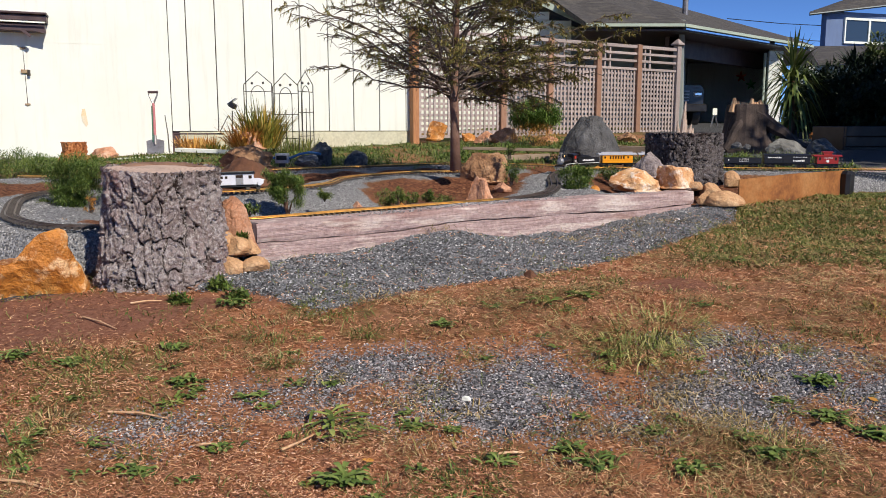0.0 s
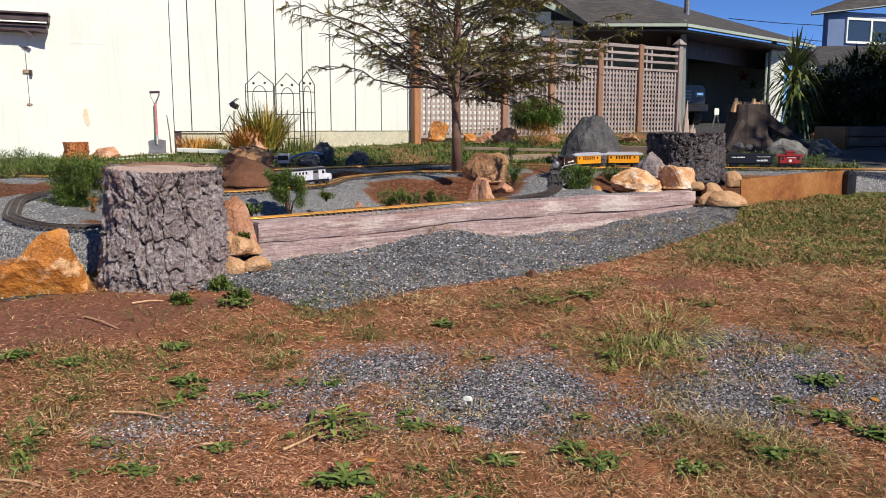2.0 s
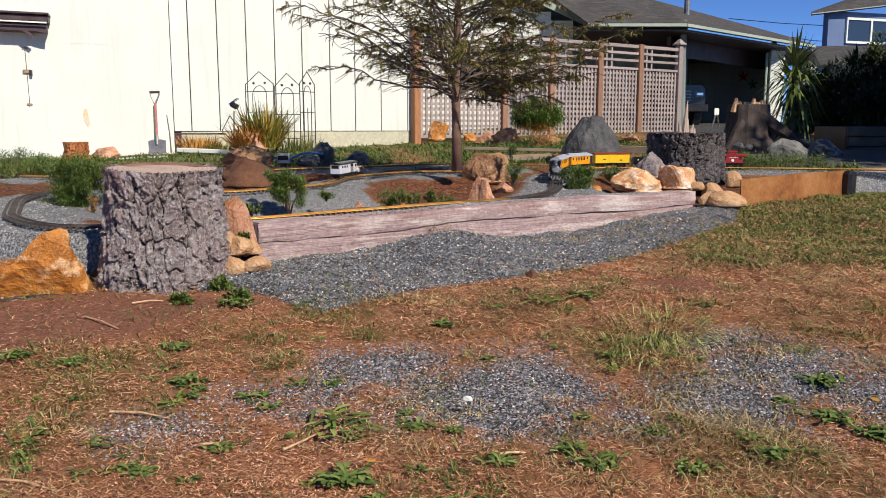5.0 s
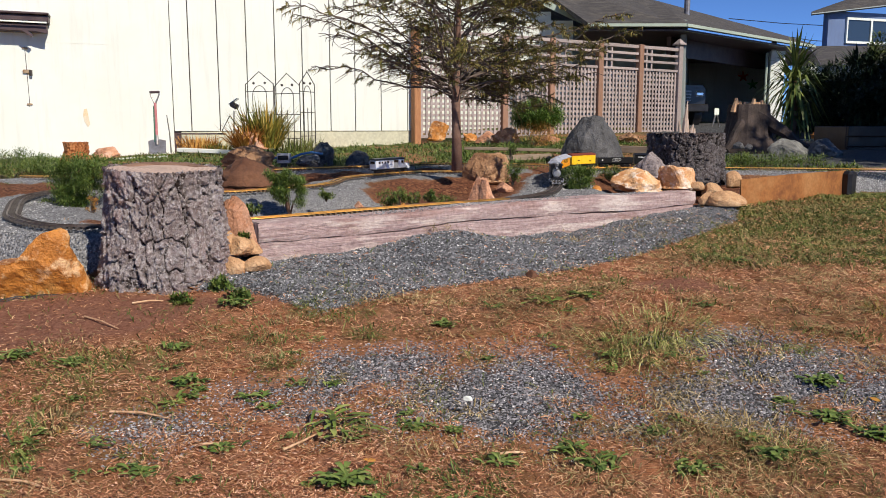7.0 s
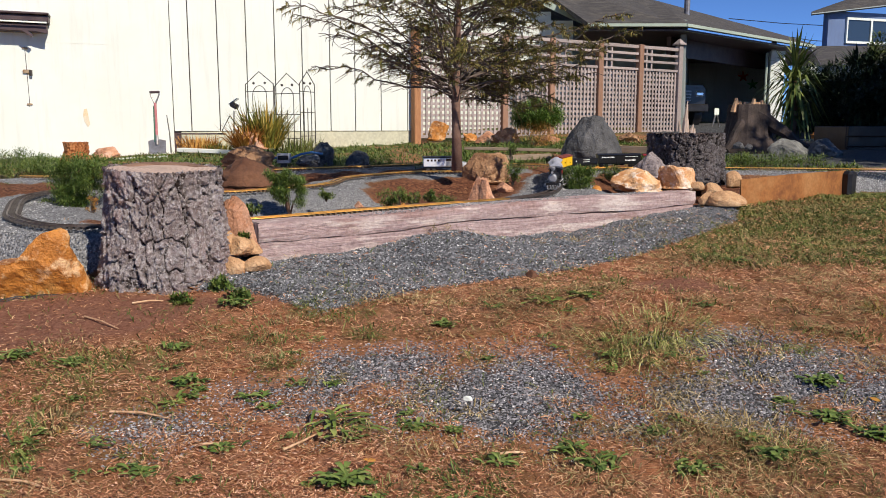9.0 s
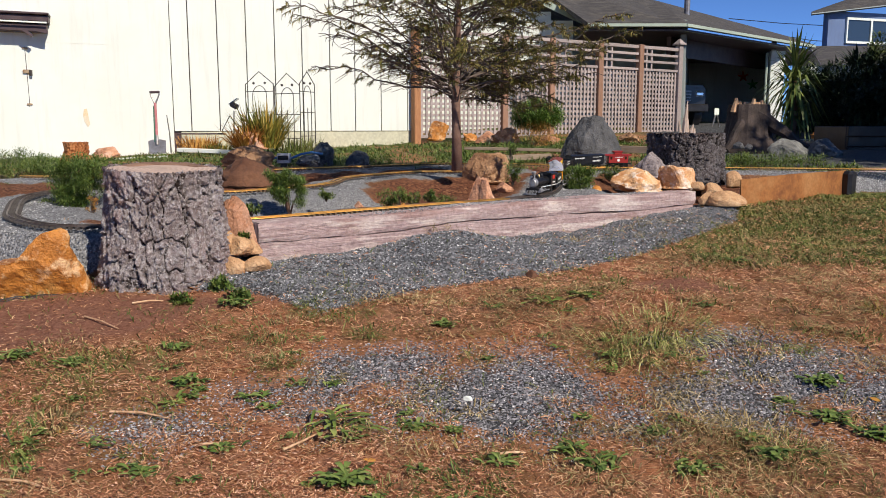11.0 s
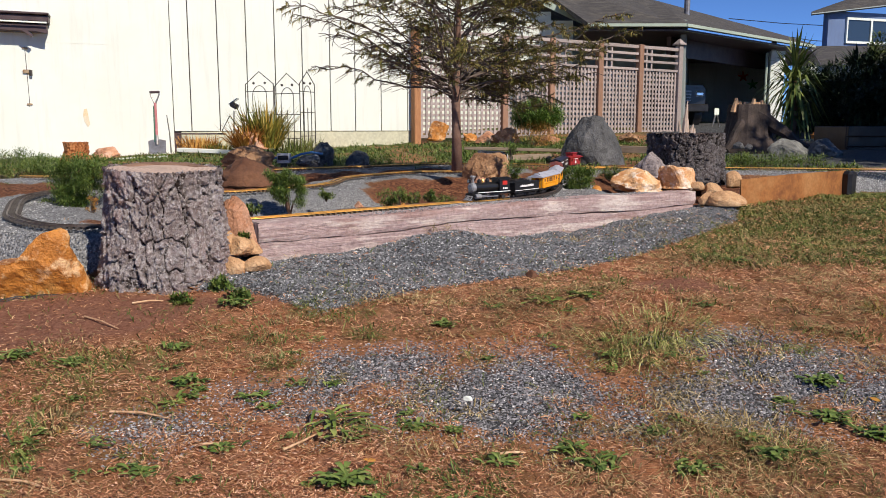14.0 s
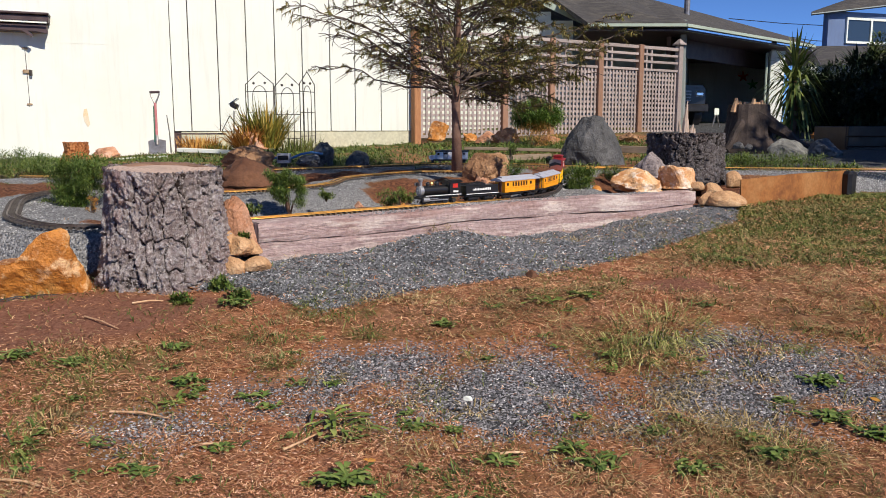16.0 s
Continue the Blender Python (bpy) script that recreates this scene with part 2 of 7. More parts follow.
def ground_z(x, y):
    """Height of the ground, and how much gravel and bark lie on it."""
    e = edge_y(x)
    s = y - e - 0.10
    gravel, bark, green = 0.0, 0.0, 0.0
    n1 = noise.noise(Vector((x * 1.3, y * 1.3, 0)))
    n2 = noise.noise(Vector((x * 4.1, y * 4.1, 3)))
    n3 = noise.noise(Vector((x * 11, y * 11, 5)))
    if s < 0:
        z = lawn_z(x, y)
        # gravel bank before the timber
        reach = (0.64 * between(x, -1.14, -1.0) + 0.60 * between(x, -0.97, -0.4)) * (1 - 0.45 * between(x, 0.6, 2.2)) * (1 - between(x, 1.9, 2.3)) + 0.12 * n1 + 0.07 * n2 + 0.03 * n3
        g = between(reach + s, 0.0, 0.22) if reach > 0.05 else 0.0
        gravel = g
        z += g * (0.045 - 0.02 * between(x, -0.5, 0.3) + 0.05 * between(x, 0.8, 1.8)) * between(-s, 1.2, 0.1) + g * 0.075 * math.exp(-((x - 0.02) / 0.3) ** 2 - ((s + 0.25) / 0.28) ** 2)
        # worn gravel patches in the lawn
        for cx, cy, rx, ry, much in ((0.2, 2.38, 0.36, 0.36, 0.95), (-0.17, 2.56, 0.36, 0.22, 0.75), (0.52, 2.2, 0.22, 0.2, 0.6), (0.82, 2.34, 0.27, 0.3, 0.85), (1.1, 2.55, 0.36, 0.24, 0.8),
                                     (0.98, 2.78, 0.28, 0.16, 0.65), (1.36, 2.36, 0.28, 0.24, 0.75), (-0.78, 2.14, 0.26, 0.17, 0.55), (-0.5, 2.34, 0.3, 0.16, 0.5), (-0.1, 2.2, 0.3, 0.16, 0.45)):
            q = math.hypot((x - cx) / rx, (y - cy) / ry) + 0.55 * n2 + 0.45 * n1 + 0.4 * n3
            gravel = max(gravel, much * (1 - between(q, 0.05, 1.5)))
        gravel = max(gravel, 0.9 * between(-math.hypot((x + 1.95) / 0.5, (y - 3.5) / 0.35), -1, -0.6))
        green = 1.0 * between(x + 0.5 * n1 + 0.3 * n2, 1.0, 2.0) * between(y + 0.6 * n1 + 0.3 * n2, 3.5, 4.7) + 0.7 * max(0, n1 + 0.6 * n2 - 0.05) * between(y, 1.0, 2.5)
        green *= 1 - gravel
        z += 0.018 * n2 + 0.010 * n3 + 0.02 * n1 * between(y, 0.5, 2)
    else:
        z = garden_z(x, y)
        d, tz = track_near(x, y)
        w = 1 - between(d, 0.10, 0.55)
        hollow = 0.10 * between(d, 0.22, 0.6) * (1 - between(y, 7.4, 8.2)) * (1 - between(abs(x), 2.6, 3.2))
        z = z * (1 - w) + (tz - 0.028) * w - hollow
        gravel = 1 - between(d + 0.06 * n2, 0.16, 0.34)
        for cx, cy, rx, ry in ((-0.95, 5.45, 0.7, 0.75), (-2.45, 4.7, 0.55, 1.0), (0.95, 5.9, 0.3, 0.7)):
            gravel = max(gravel, 1 - between(math.hypot((x - cx) / rx, (y - cy) / ry) + 0.3 * n1 + 0.15 * n2, 0.75, 1.0))
        bark = 1 - between(y + 0.6 * n1, 7.6, 8.8)
        if x > 2.6:
            bark *= 1 - between(x, 2.4, 3.0)
            drive = between(y + 0.25 * n1, 9.0, 9.8) * between(x - 0.25 * (y - 9), 1.8, 2.6)
            gravel = max(gravel, drive)
        bark *= 1 - gravel
        z += (0.02 * n2 + 0.008 * n3) * between(d, 0.08, 0.3)
        z = min(z, tz - 0.026) if d < 0.10 else z
        green = (1 - gravel) * (1 - bark) * (0.25 + 0.75 * between(n1 + 0.5 * n2, -0.3, 0.25))
        if s < 0.12:
            z = z * between(s, -0.02, 0.06) + (1 - between(s, -0.02, 0.06)) * lawn_z(x, y)
    return z, gravel, bark, max(0, min(1, green))


def bare_soil(x, y):
    """Trodden reddish soil round the stump and the boulder, and one bare spot further on."""
    w = 0.45 * noise.noise(Vector((x * 2.3, y * 2.3, 31))) + 0.3 * noise.noise(Vector((x * 8, y * 8, 33)))
    q = min(math.hypot((x + 1.5) / 0.62, (y - 3.0) / 0.42), math.hypot((x - 1.0) / 0.3, (y - 3.5) / 0.16), math.hypot((x + 1.1) / 0.5, (y - 3.2) / 0.14))
    return 1 - between(q + w, 0.45, 1.15)


def spaced(lo, hi, fine_lo, fine_hi, fine, grow):
    out = [fine_lo]
    while out[-1] < fine_hi:
        out.append(out[-1] + fine)
    st = fine
    while out[-1] < hi:
        st *= grow
        out.append(out[-1] + st)
    st, left = fine, [fine_lo]
    while left[-1] > lo:
        st *= grow
        left.append(left[-1] - st)
    return left[:0:-1] + out


sheet_grid = {}


def on_sheet(x, y, what):
    """Heights or covers of the ground at many places at once."""
    xs, ys, f = sheet_grid["xs"], sheet_grid["ys"], sheet_grid[what]
    i = np.clip(np.searchsorted(xs, x) - 1, 0, len(xs) - 2)
    j = np.clip(np.searchsorted(ys, y) - 1, 0, len(ys) - 2)
    u, v = (x - xs[i]) / (xs[i + 1] - xs[i]), (y - ys[j]) / (ys[j + 1] - ys[j])
    return (f[j, i] * (1 - u) + f[j, i + 1] * u) * (1 - v) + (f[j + 1, i] * (1 - u) + f[j + 1, i + 1] * u) * v


def build_ground():
    xs = spaced(-420, 420, -3.4, 4.2, 0.04, 1.16)
    ys = spaced(-60, 900, 1.3, 9.0, 0.04, 1.14)
    verts, g, b, gr, pale, dirt = [], [], [], [], [], []
    for y in ys:
        for x in xs:
            z, gv, bk, gn = ground_z(x, max(-20.0, min(y, 24.0)))
            verts.append((x, y, z))
            g.append(gv), b.append(bk), gr.append(gn), pale.append(1.0 if edge_y(x) + 0.05 < y < 8.3 else 0.0)
            dirt.append(bare_soil(x, y))
    w = len(xs)
    sheet_grid["xs"], sheet_grid["ys"] = np.array(xs), np.array(ys)
    sheet_grid["z"], sheet_grid["gravel"], sheet_grid["green"] = (np.array(a).reshape(len(ys), w) for a in ([v[2] for v in verts], g, gr))
    faces = [(j * w + i, j * w + i + 1, (j + 1) * w + i + 1, (j + 1) * w + i) for j in range(len(ys) - 1) for i in range(w - 1)]
    me = bpy.data.meshes.new("ground")
    me.from_pydata(verts, [], faces)
    for nm, vals in (("gravel", g), ("bark", b), ("green", gr), ("pale", pale), ("soil", dirt)):
        me.attributes.new(nm, "FLOAT", "POINT").data.foreach_set("value", vals)
    me.polygons.foreach_set("use_smooth", [True] * len(faces))
    me.materials.append(mat_ground)
    return tagged(new("ground", me), "dry autumn lawn with gravel patches, bark mulch and crushed stone", "ground", kind="structure")


def ground_material():
    M = Mat("ground_mix", 0.95, 0, 0.2)
    big, mid, fine, grit = M.noise(1.6, 4), M.noise(9, 5, 0.7), M.noise(60, 4, 0.7), M.noise(220, 3, 0.7)
    straw = M.noise(45, 5, 0.75, (1, 2.4, 1))
    dry = M.ramp(straw, [(0.25, (0.065, 0.022, 0.011)), (0.45, (0.32, 0.122, 0.055)), (0.6, (0.52, 0.225, 0.105)), (0.75, (0.72, 0.42, 0.23))])
    dry = M.mix(M.ramp(big, [(0.4, (0, 0, 0)), (0.62, (1, 1, 1))]), dry, M.ramp(fine, [(0.3, (0.10, 0.045, 0.018)), (0.7, (0.34, 0.19, 0.08))]))
    grass = M.ramp(straw, [(0.25, (0.015, 0.03, 0.008)), (0.5, (0.06, 0.09, 0.022)), (0.75, (0.17, 0.18, 0.06))])
    bark = M.ramp(M.voronoi(55, (1, 2, 1), out="Color"), [(0.0, (0.04, 0.015, 0.009)), (0.5, (0.14, 0.055, 0.03)), (0.8, (0.23, 0.10, 0.05)), (1.0, (0.36, 0.2, 0.11))])
    stones = M.voronoi(75, out="Color")
    st = M.ramp(stones, [(0.0, (0.05, 0.052, 0.056)), (0.4, (0.115, 0.12, 0.13)), (0.8, (0.20, 0.205, 0.215)), (1.0, (0.42, 0.42, 0.42))])
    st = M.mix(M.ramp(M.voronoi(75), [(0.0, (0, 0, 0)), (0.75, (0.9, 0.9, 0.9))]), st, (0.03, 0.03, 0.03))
    fine_st = M.ramp(M.voronoi(130, out="Color"), [(0.0, (0.09, 0.091, 0.094)), (0.5, (0.20, 0.203, 0.208)), (1.0, (0.42, 0.42, 0.42))])
    st = M.mix(M.attr("pale"), st, fine_st)
    c = M.mix(M.ramp(mid, [(0.42, (0, 0, 0)), (0.62, (0.5, 0.5, 0.5))]), dry, (0.50, 0.26, 0.16))
    c = M.mix(M.attr("green"), c, grass)
    dust = M.ramp(fine, [(0.3, (0.15, 0.06, 0.035)), (0.5, (0.27, 0.12, 0.075)), (0.75, (0.36, 0.18, 0.12))])
    c = M.mix(M.attr("soil"), c, dust)
    c = M.mix(M.attr("bark"), c, bark)
    gmask = M.ramp(M.math("ADD", M.attr("gravel"), M.math("ADD", M.math("MULTIPLY", M.math("SUBTRACT", fine, 0.5), 1.3), M.math("MULTIPLY", M.math("SUBTRACT", mid, 0.5), 0.9))), [(0.40, (0, 0, 0)), (0.62, (1, 1, 1))])
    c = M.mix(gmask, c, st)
    M.color(c)
    h = M.math("ADD", M.math("MULTIPLY", straw, 1.0), M.math("MULTIPLY", grit, 0.5))
    h = M.mix(gmask, h, M.math("SUBTRACT", 1.0, M.voronoi(75)))
    return M.bump(h, 0.9, 0.012).m


mat_ground = ground_material()
build_ground()

# ---- materials of the buildings ----
def painted(name, a, b, grime, rough=0.6):
    """Old house paint: streaks, grime and a faint chalky grain."""
    M = Mat(name, rough, 0, 0.35)
    c = M.mix(M.ramp(M.noise(1.2, 4), [(0.35, (0, 0, 0)), (0.7, (1, 1, 1))]), a, b)
    streak = M.noise(3.0, 5, 0.65, (3, 3, 0.25))
    c = M.mix(M.ramp(streak, [(0.52, (0, 0, 0)), (0.85, (0.5, 0.5, 0.5))]), c, grime)
    fine = M.noise(60, 3)
    return M.color(c).bump(fine, 0.12, 0.003).m


def grained(name, dark, light, stretch=(1, 12, 12), scale=8, rough=0.75, vary=0.3, bump=0.4, dist=0.004):
    """Wood with grain along its own x."""
    M = Mat(name, rough, 0, 0.3)
    g = M.noise(scale, 6, 0.65, stretch)
    c = M.ramp(g, [(0.3, dark), (0.7, light)])
    c = M.mix(M.ramp(M.noise(2.5, 3), [(0.4, (0, 0, 0)), (0.7, (0.4, 0.4, 0.4))]), c, dark)
    c = M.mix(vary, c, M.ramp(M.each(), [(0, (0.3,) * 3), (1, (0.75,) * 3)]), "OVERLAY")
    return M.color(c).bump(g, bump, dist).m


m_white = painted("white_house_paint", (0.80, 0.83, 0.76), (0.74, 0.78, 0.70), (0.55, 0.56, 0.48))
m_trim = painted("green_white_trim", (0.42, 0.50, 0.42), (0.34, 0.41, 0.34), (0.2, 0.24, 0.2))
m_concrete = simple("old_concrete", (0.60, 0.58, 0.42), (0.48, 0.47, 0.36), 6, 0.9)
m_cedar = grained("cedar_post", (0.30, 0.13, 0.06), (0.52, 0.27, 0.13), (12, 12, 1))
m_oldcedar = grained("aged_cedar_post", (0.24, 0.13, 0.085), (0.40, 0.24, 0.16), (12, 12, 1))
m_greywood = grained("weathered_lattice", (0.27, 0.225, 0.21), (0.47, 0.40, 0.375), (4, 4, 4))
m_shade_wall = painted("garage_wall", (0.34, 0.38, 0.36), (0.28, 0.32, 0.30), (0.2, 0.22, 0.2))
m_blue = painted("slate_blue_siding", (0.13, 0.19, 0.33), (0.11, 0.16, 0.28), (0.1, 0.13, 0.2))
m_glass = Mat("window_glass", 0.05, 0, 0.5).color((0.03, 0.05, 0.08)).m
M = Mat("asphalt_shingles", 0.92, 0, 0.2)
r = M.voronoi(7, (1, 3, 3), out="Color")
c = M.mix(0.5, M.ramp(r, [(0, (0.03, 0.027, 0.026)), (1, (0.11, 0.098, 0.092))]), M.ramp(M.noise(40, 4), [(0.3, (0.025,) * 3), (0.7, (0.12,) * 3)]))
c = M.mix(M.ramp(M.noise(2.2, 6, 0.75, (1, 2.5, 2.5)), [(0.48, (0, 0, 0)), (0.68, (0.7, 0.7, 0.7))]), c, (0.17, 0.155, 0.13))
c = M.mix(M.ramp(M.noise(5, 5, 0.7), [(0.55, (0, 0, 0)), (0.7, (0.6, 0.6, 0.6))]), c, (0.03, 0.028, 0.024))
M.color(c).bump(r, 0.3, 0.02)
m_shingle = M.m
m_black = simple("black_plastic", (0.012, 0.012, 0.014), (0.025, 0.024, 0.025), 30, 0.35)
# real dark brown parts, and shade painted onto garage lintel and soffit
m_brown_dark = simple("dark_brown_and_shade", (0.05, 0.03, 0.035), (0.09, 0.06, 0.06), 20, 0.5)
m_iron = simple("dark_iron", (0.05, 0.05, 0.05), (0.10, 0.085, 0.07), 40, 0.6, 0.6)
m_steel = simple("dull_steel", (0.35, 0.34, 0.33), (0.22, 0.19, 0.17), 30, 0.45, 0.8)

# ---- the white outbuilding ----
WALL_AT = pose(-0.46, 13.6, 0, 0, 0, 20.54)        # x runs along the wall, to its corner at 0


def build_outbuilding():
    wall = thing("wall_west", "white painted board wall of an outbuilding, weathered", "wall", WALL_AT, kind="structure")
    bm = bmesh.new()
    box(bm, -12.0, -0.02, 0.03, 0.18, 0.2, 5.6)
    part("backing", bm, m_brown_dark, wall)
    edges = [-3.766, -3.512, -3.099, -2.676, -2.251, -1.834, -1.399, -0.999, -0.571, -0.124, 0.0]
    foot = 0.788
    for a, b in zip(edges, edges[1:]):
        bm = bmesh.new()
        box(bm, a + 0.007, b - 0.007, 0.0, 0.035, foot, 5.6, bevel=0.004)
        part("board", bm, m_white, wall)
    bm = bmesh.new()
    box(bm, -12.0, edges[0] - 0.004, -0.012, 0.04, 0.25, 5.6, bevel=0.006)
    box(bm, -12.0, edges[0] - 0.9, -0.0145, -0.008, 2.011, 2.031)
    part("smooth_panel", bm, m_white, wall, "smooth white painted panel, lightly streaked")
    bm = bmesh.new()
    box(bm, edges[0] + 0.1, 0.0, 0.012, 0.16, 0.3, foot - 0.006, bevel=0.01)
    part("foundation", bm, m_concrete, wall, "low pale yellowish concrete foundation")
    bm = bmesh.new()
    box(bm, -0.12, 0.02, 0.185, 6.0, 0.3, 5.6)
    part("side_wall", bm, m_white, wall)
    bm = bmesh.new()
    box(bm, -12.2, 0.4, -0.5, 6.2, 5.61, 5.75)
    part("roof", bm, m_shingle, wall)
    # old latch bolts and hinges of a blocked door
    u, z = (-5.672, 1.61)
    latch = thing("door_latch", "rusty iron latch on the white wall", "latch", WALL_AT @ pose(u, -0.02, z))
    bm = bmesh.new()
    box(bm, -0.05, 0.05, -0.02, 0.0, -0.025, 0.025, bevel=0.005)
    part("plate", bm, m_rust_plate, latch)
    bm = bmesh.new()
    rod(bm, (0.05, -0.025, 0.02), (0.05, -0.025, -0.06), 0.02, seg=8)
    part("bolt", bm, m_iron, latch)
    for (u2, z2) in ((-5.679, 1.924), (-5.667, 1.162)):
        bm = bmesh.new()
        box(bm, -0.035, 0.035, -0.016, 0.0, -0.012, 0.012, bevel=0.004)
        rod(bm, (0, -0.01, -0.02), (0, -0.01, 0.02), 0.009, seg=6)
        solid("hinge", bm, m_rust_plate, "small rusty hinge on the white wall", "hinge", WALL_AT @ pose(u2, -0.012, z2), group="door hinges")
    bm = bmesh.new()
    (u0, z0), (u1, z1) = (-5.68, 1.908), (-5.667, 1.17)
    rod(bm, (u0, -0.013, z0), (u1, -0.013, z1), 0.004, seg=5)
    solid("door_seam", bm, m_brown_dark, "thin dark seam rod between old hinges", "rod", WALL_AT)
    u, z = (-4.958, 1.01)
    bm = bmesh.new()
    prism(bm, [(-0.02, 0.09), (0.02, 0.1), (0.03, 0.02), (0.05, -0.12), (0.02, -0.16), (-0.025, -0.08), (-0.035, 0.0)], 0.006)
    solid("rust_stain", bm, m_ruststain, "orange rust streak bled through white paint", "stain", WALL_AT @ pose(u, -0.019, z))
    # eave of a lean-to roof
    (u1, z1) = (-5.289, 2.259)
    aw = thing("gutter", "dark brown eave with a thin white drip edge", "gutter", WALL_AT @ pose(u1 - 0.02, -0.12, z1, 0, 0.6, 0))
    bm = bmesh.new()
    box(bm, -2.6, -0.03, -0.16, 0.12, 0.0, 0.09, bevel=0.012)
    box(bm, -2.6, -0.02, -0.2, 0.12, 0.09, 0.12, bevel=0.008)
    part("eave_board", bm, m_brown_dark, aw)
    bm = bmesh.new()
    box(bm, -2.6, -0.05, -0.175, -0.164, -0.02, 0.0)
    part("drip_edge", bm, m_white, aw, "thin white drip edge")
    bm = bmesh.new()
    box(bm, -2.6, -0.06, -0.1, 0.1, -0.13, -0.022, bevel=0.01)
    beam(bm, (-0.36, -0.1, -0.1), (-0.24, -0.1, -0.19), 0.03, 0.04)
    beam(bm, (-0.05, -0.1, -0.13), (-0.2, -0.1, -0.1), 0.03, 0.04)
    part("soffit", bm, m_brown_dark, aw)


m_rust_plate = simple("rusty_plate", (0.28, 0.16, 0.08), (0.42, 0.33, 0.22), 60, 0.8, 0.3)
m_ruststain = simple("rust_bleed", (0.75, 0.55, 0.28), (0.72, 0.66, 0.52), 12, 0.8)
build_outbuilding()

# ---- lattice fence ----
FENCE_AT = pose(-0.46, 13.5, 0, 0, 0, 34.32)


def build_fence():
    fence = thing("lattice_fence", "weathered wooden lattice fence with cedar posts and open top rails", "fence", FENCE_AT)
    posts = [0.025, 1.844, 2.929, 4.139, 5.237, 6.389]
    lat_top, lat_foot, top = 1.98, 0.70, 2.412
    for i, u in enumerate(posts):
        bm = bmesh.new()
        last = i == len(posts) - 1
        box(bm, -0.06, 0.06, -0.06, 0.06, 0.35, top + (0.08 if last else 0.03), bevel=0.008)
        part("post", bm, m_greywood if last else (m_cedar if i == 0 else m_oldcedar), fence, at=pose(u, 0, 0))
        if last:
            bm = bmesh.new()
            box(bm, -0.1, 0.1, -0.1, 0.1, top + 0.08, top + 0.115, bevel=0.006)
            bmesh.ops.create_cone(bm, cap_ends=True, segments=4, radius1=0.12, radius2=0.02, depth=0.09,
                                  matrix=Matrix.Translation((0, 0, top + 0.16)) @ Matrix.Rotation(radians(45), 4, "Z"))
            part("post_cap", bm, m_greywood, fence, at=pose(u, 0, 0))
    for a, b in zip(posts, posts[1:]):
        a, b = a + 0.06, b - 0.06
        for z in (lat_foot, lat_top, lat_top + (top - lat_top) * 0.36, lat_top + (top - lat_top) * 0.68, top):
            bm = bmesh.new()
            h = 0.035 if z < top - 0.01 else 0.045
            box(bm, a, b, -0.03, 0.03, z - h, z + h * 0.4, bevel=0.005)
            part("rail", bm, m_greywood, fence)
        n = max(2, round((b - a) / 0.092))
        bmv = bmesh.new()
        box(bmv, -0.021, 0.021, -0.012, 0.0, lat_foot, lat_top - 0.03)
        mev = finish(bmv, "slat", m_greywood)
        for k in range(n):
            s = new("slat", mev)
            s.parent, s.matrix_basis = fence, pose(a + (k + 0.5) * (b - a) / n, 0, 0)
        bmh = bmesh.new()
        box(bmh, a, b, 0.002, 0.014, -0.021, 0.021)
        meh = finish(bmh, "slat", m_greywood)
        z = lat_foot + 0.07
        while z < lat_top - 0.05:
            s = new("slat", meh)
            s.parent, s.matrix_basis = fence, pose(0, 0, z)
            z += 0.092
        for k in (1, 2):
            bm = bmesh.new()
            u = a + (b - a) * (0.12 if k == 1 else 0.26)
            box(bm, u - 0.018, u + 0.018, -0.015, 0.015, lat_top, top - 0.04)
            part("baluster", bm, m_greywood, fence)


build_fence()

# ---- the house with its garage ----
def sheet(bm, pts, thick, mi=0):
    """A slab from a top outline, thickened downwards."""
    hi = [bm.verts.new(p) for p in pts]
    lo = [bm.verts.new((p[0], p[1], p[2] - thick)) for p in pts]
    n = len(pts)
    fs = [bm.faces.new(hi), bm.faces.new(lo[::-1])] + [bm.faces.new((hi[k], lo[k], lo[(k + 1) % n], hi[(k + 1) % n])) for k in range(n)]
    bmesh.ops.recalc_face_normals(bm, faces=fs)
    return bm


def upright(bm, a, b, z0, z1, w):
    a, b = Vector((a[0], a[1], 0)), Vector((b[0], b[1], 0))
    q = math.atan2(b.y - a.y, b.x - a.x)
    box(bm, 0, (b - a).length, -w / 2, w / 2, z0, z1, Matrix.Translation(a) @ Matrix.Rotation(q, 4, "Z"))
    return bm


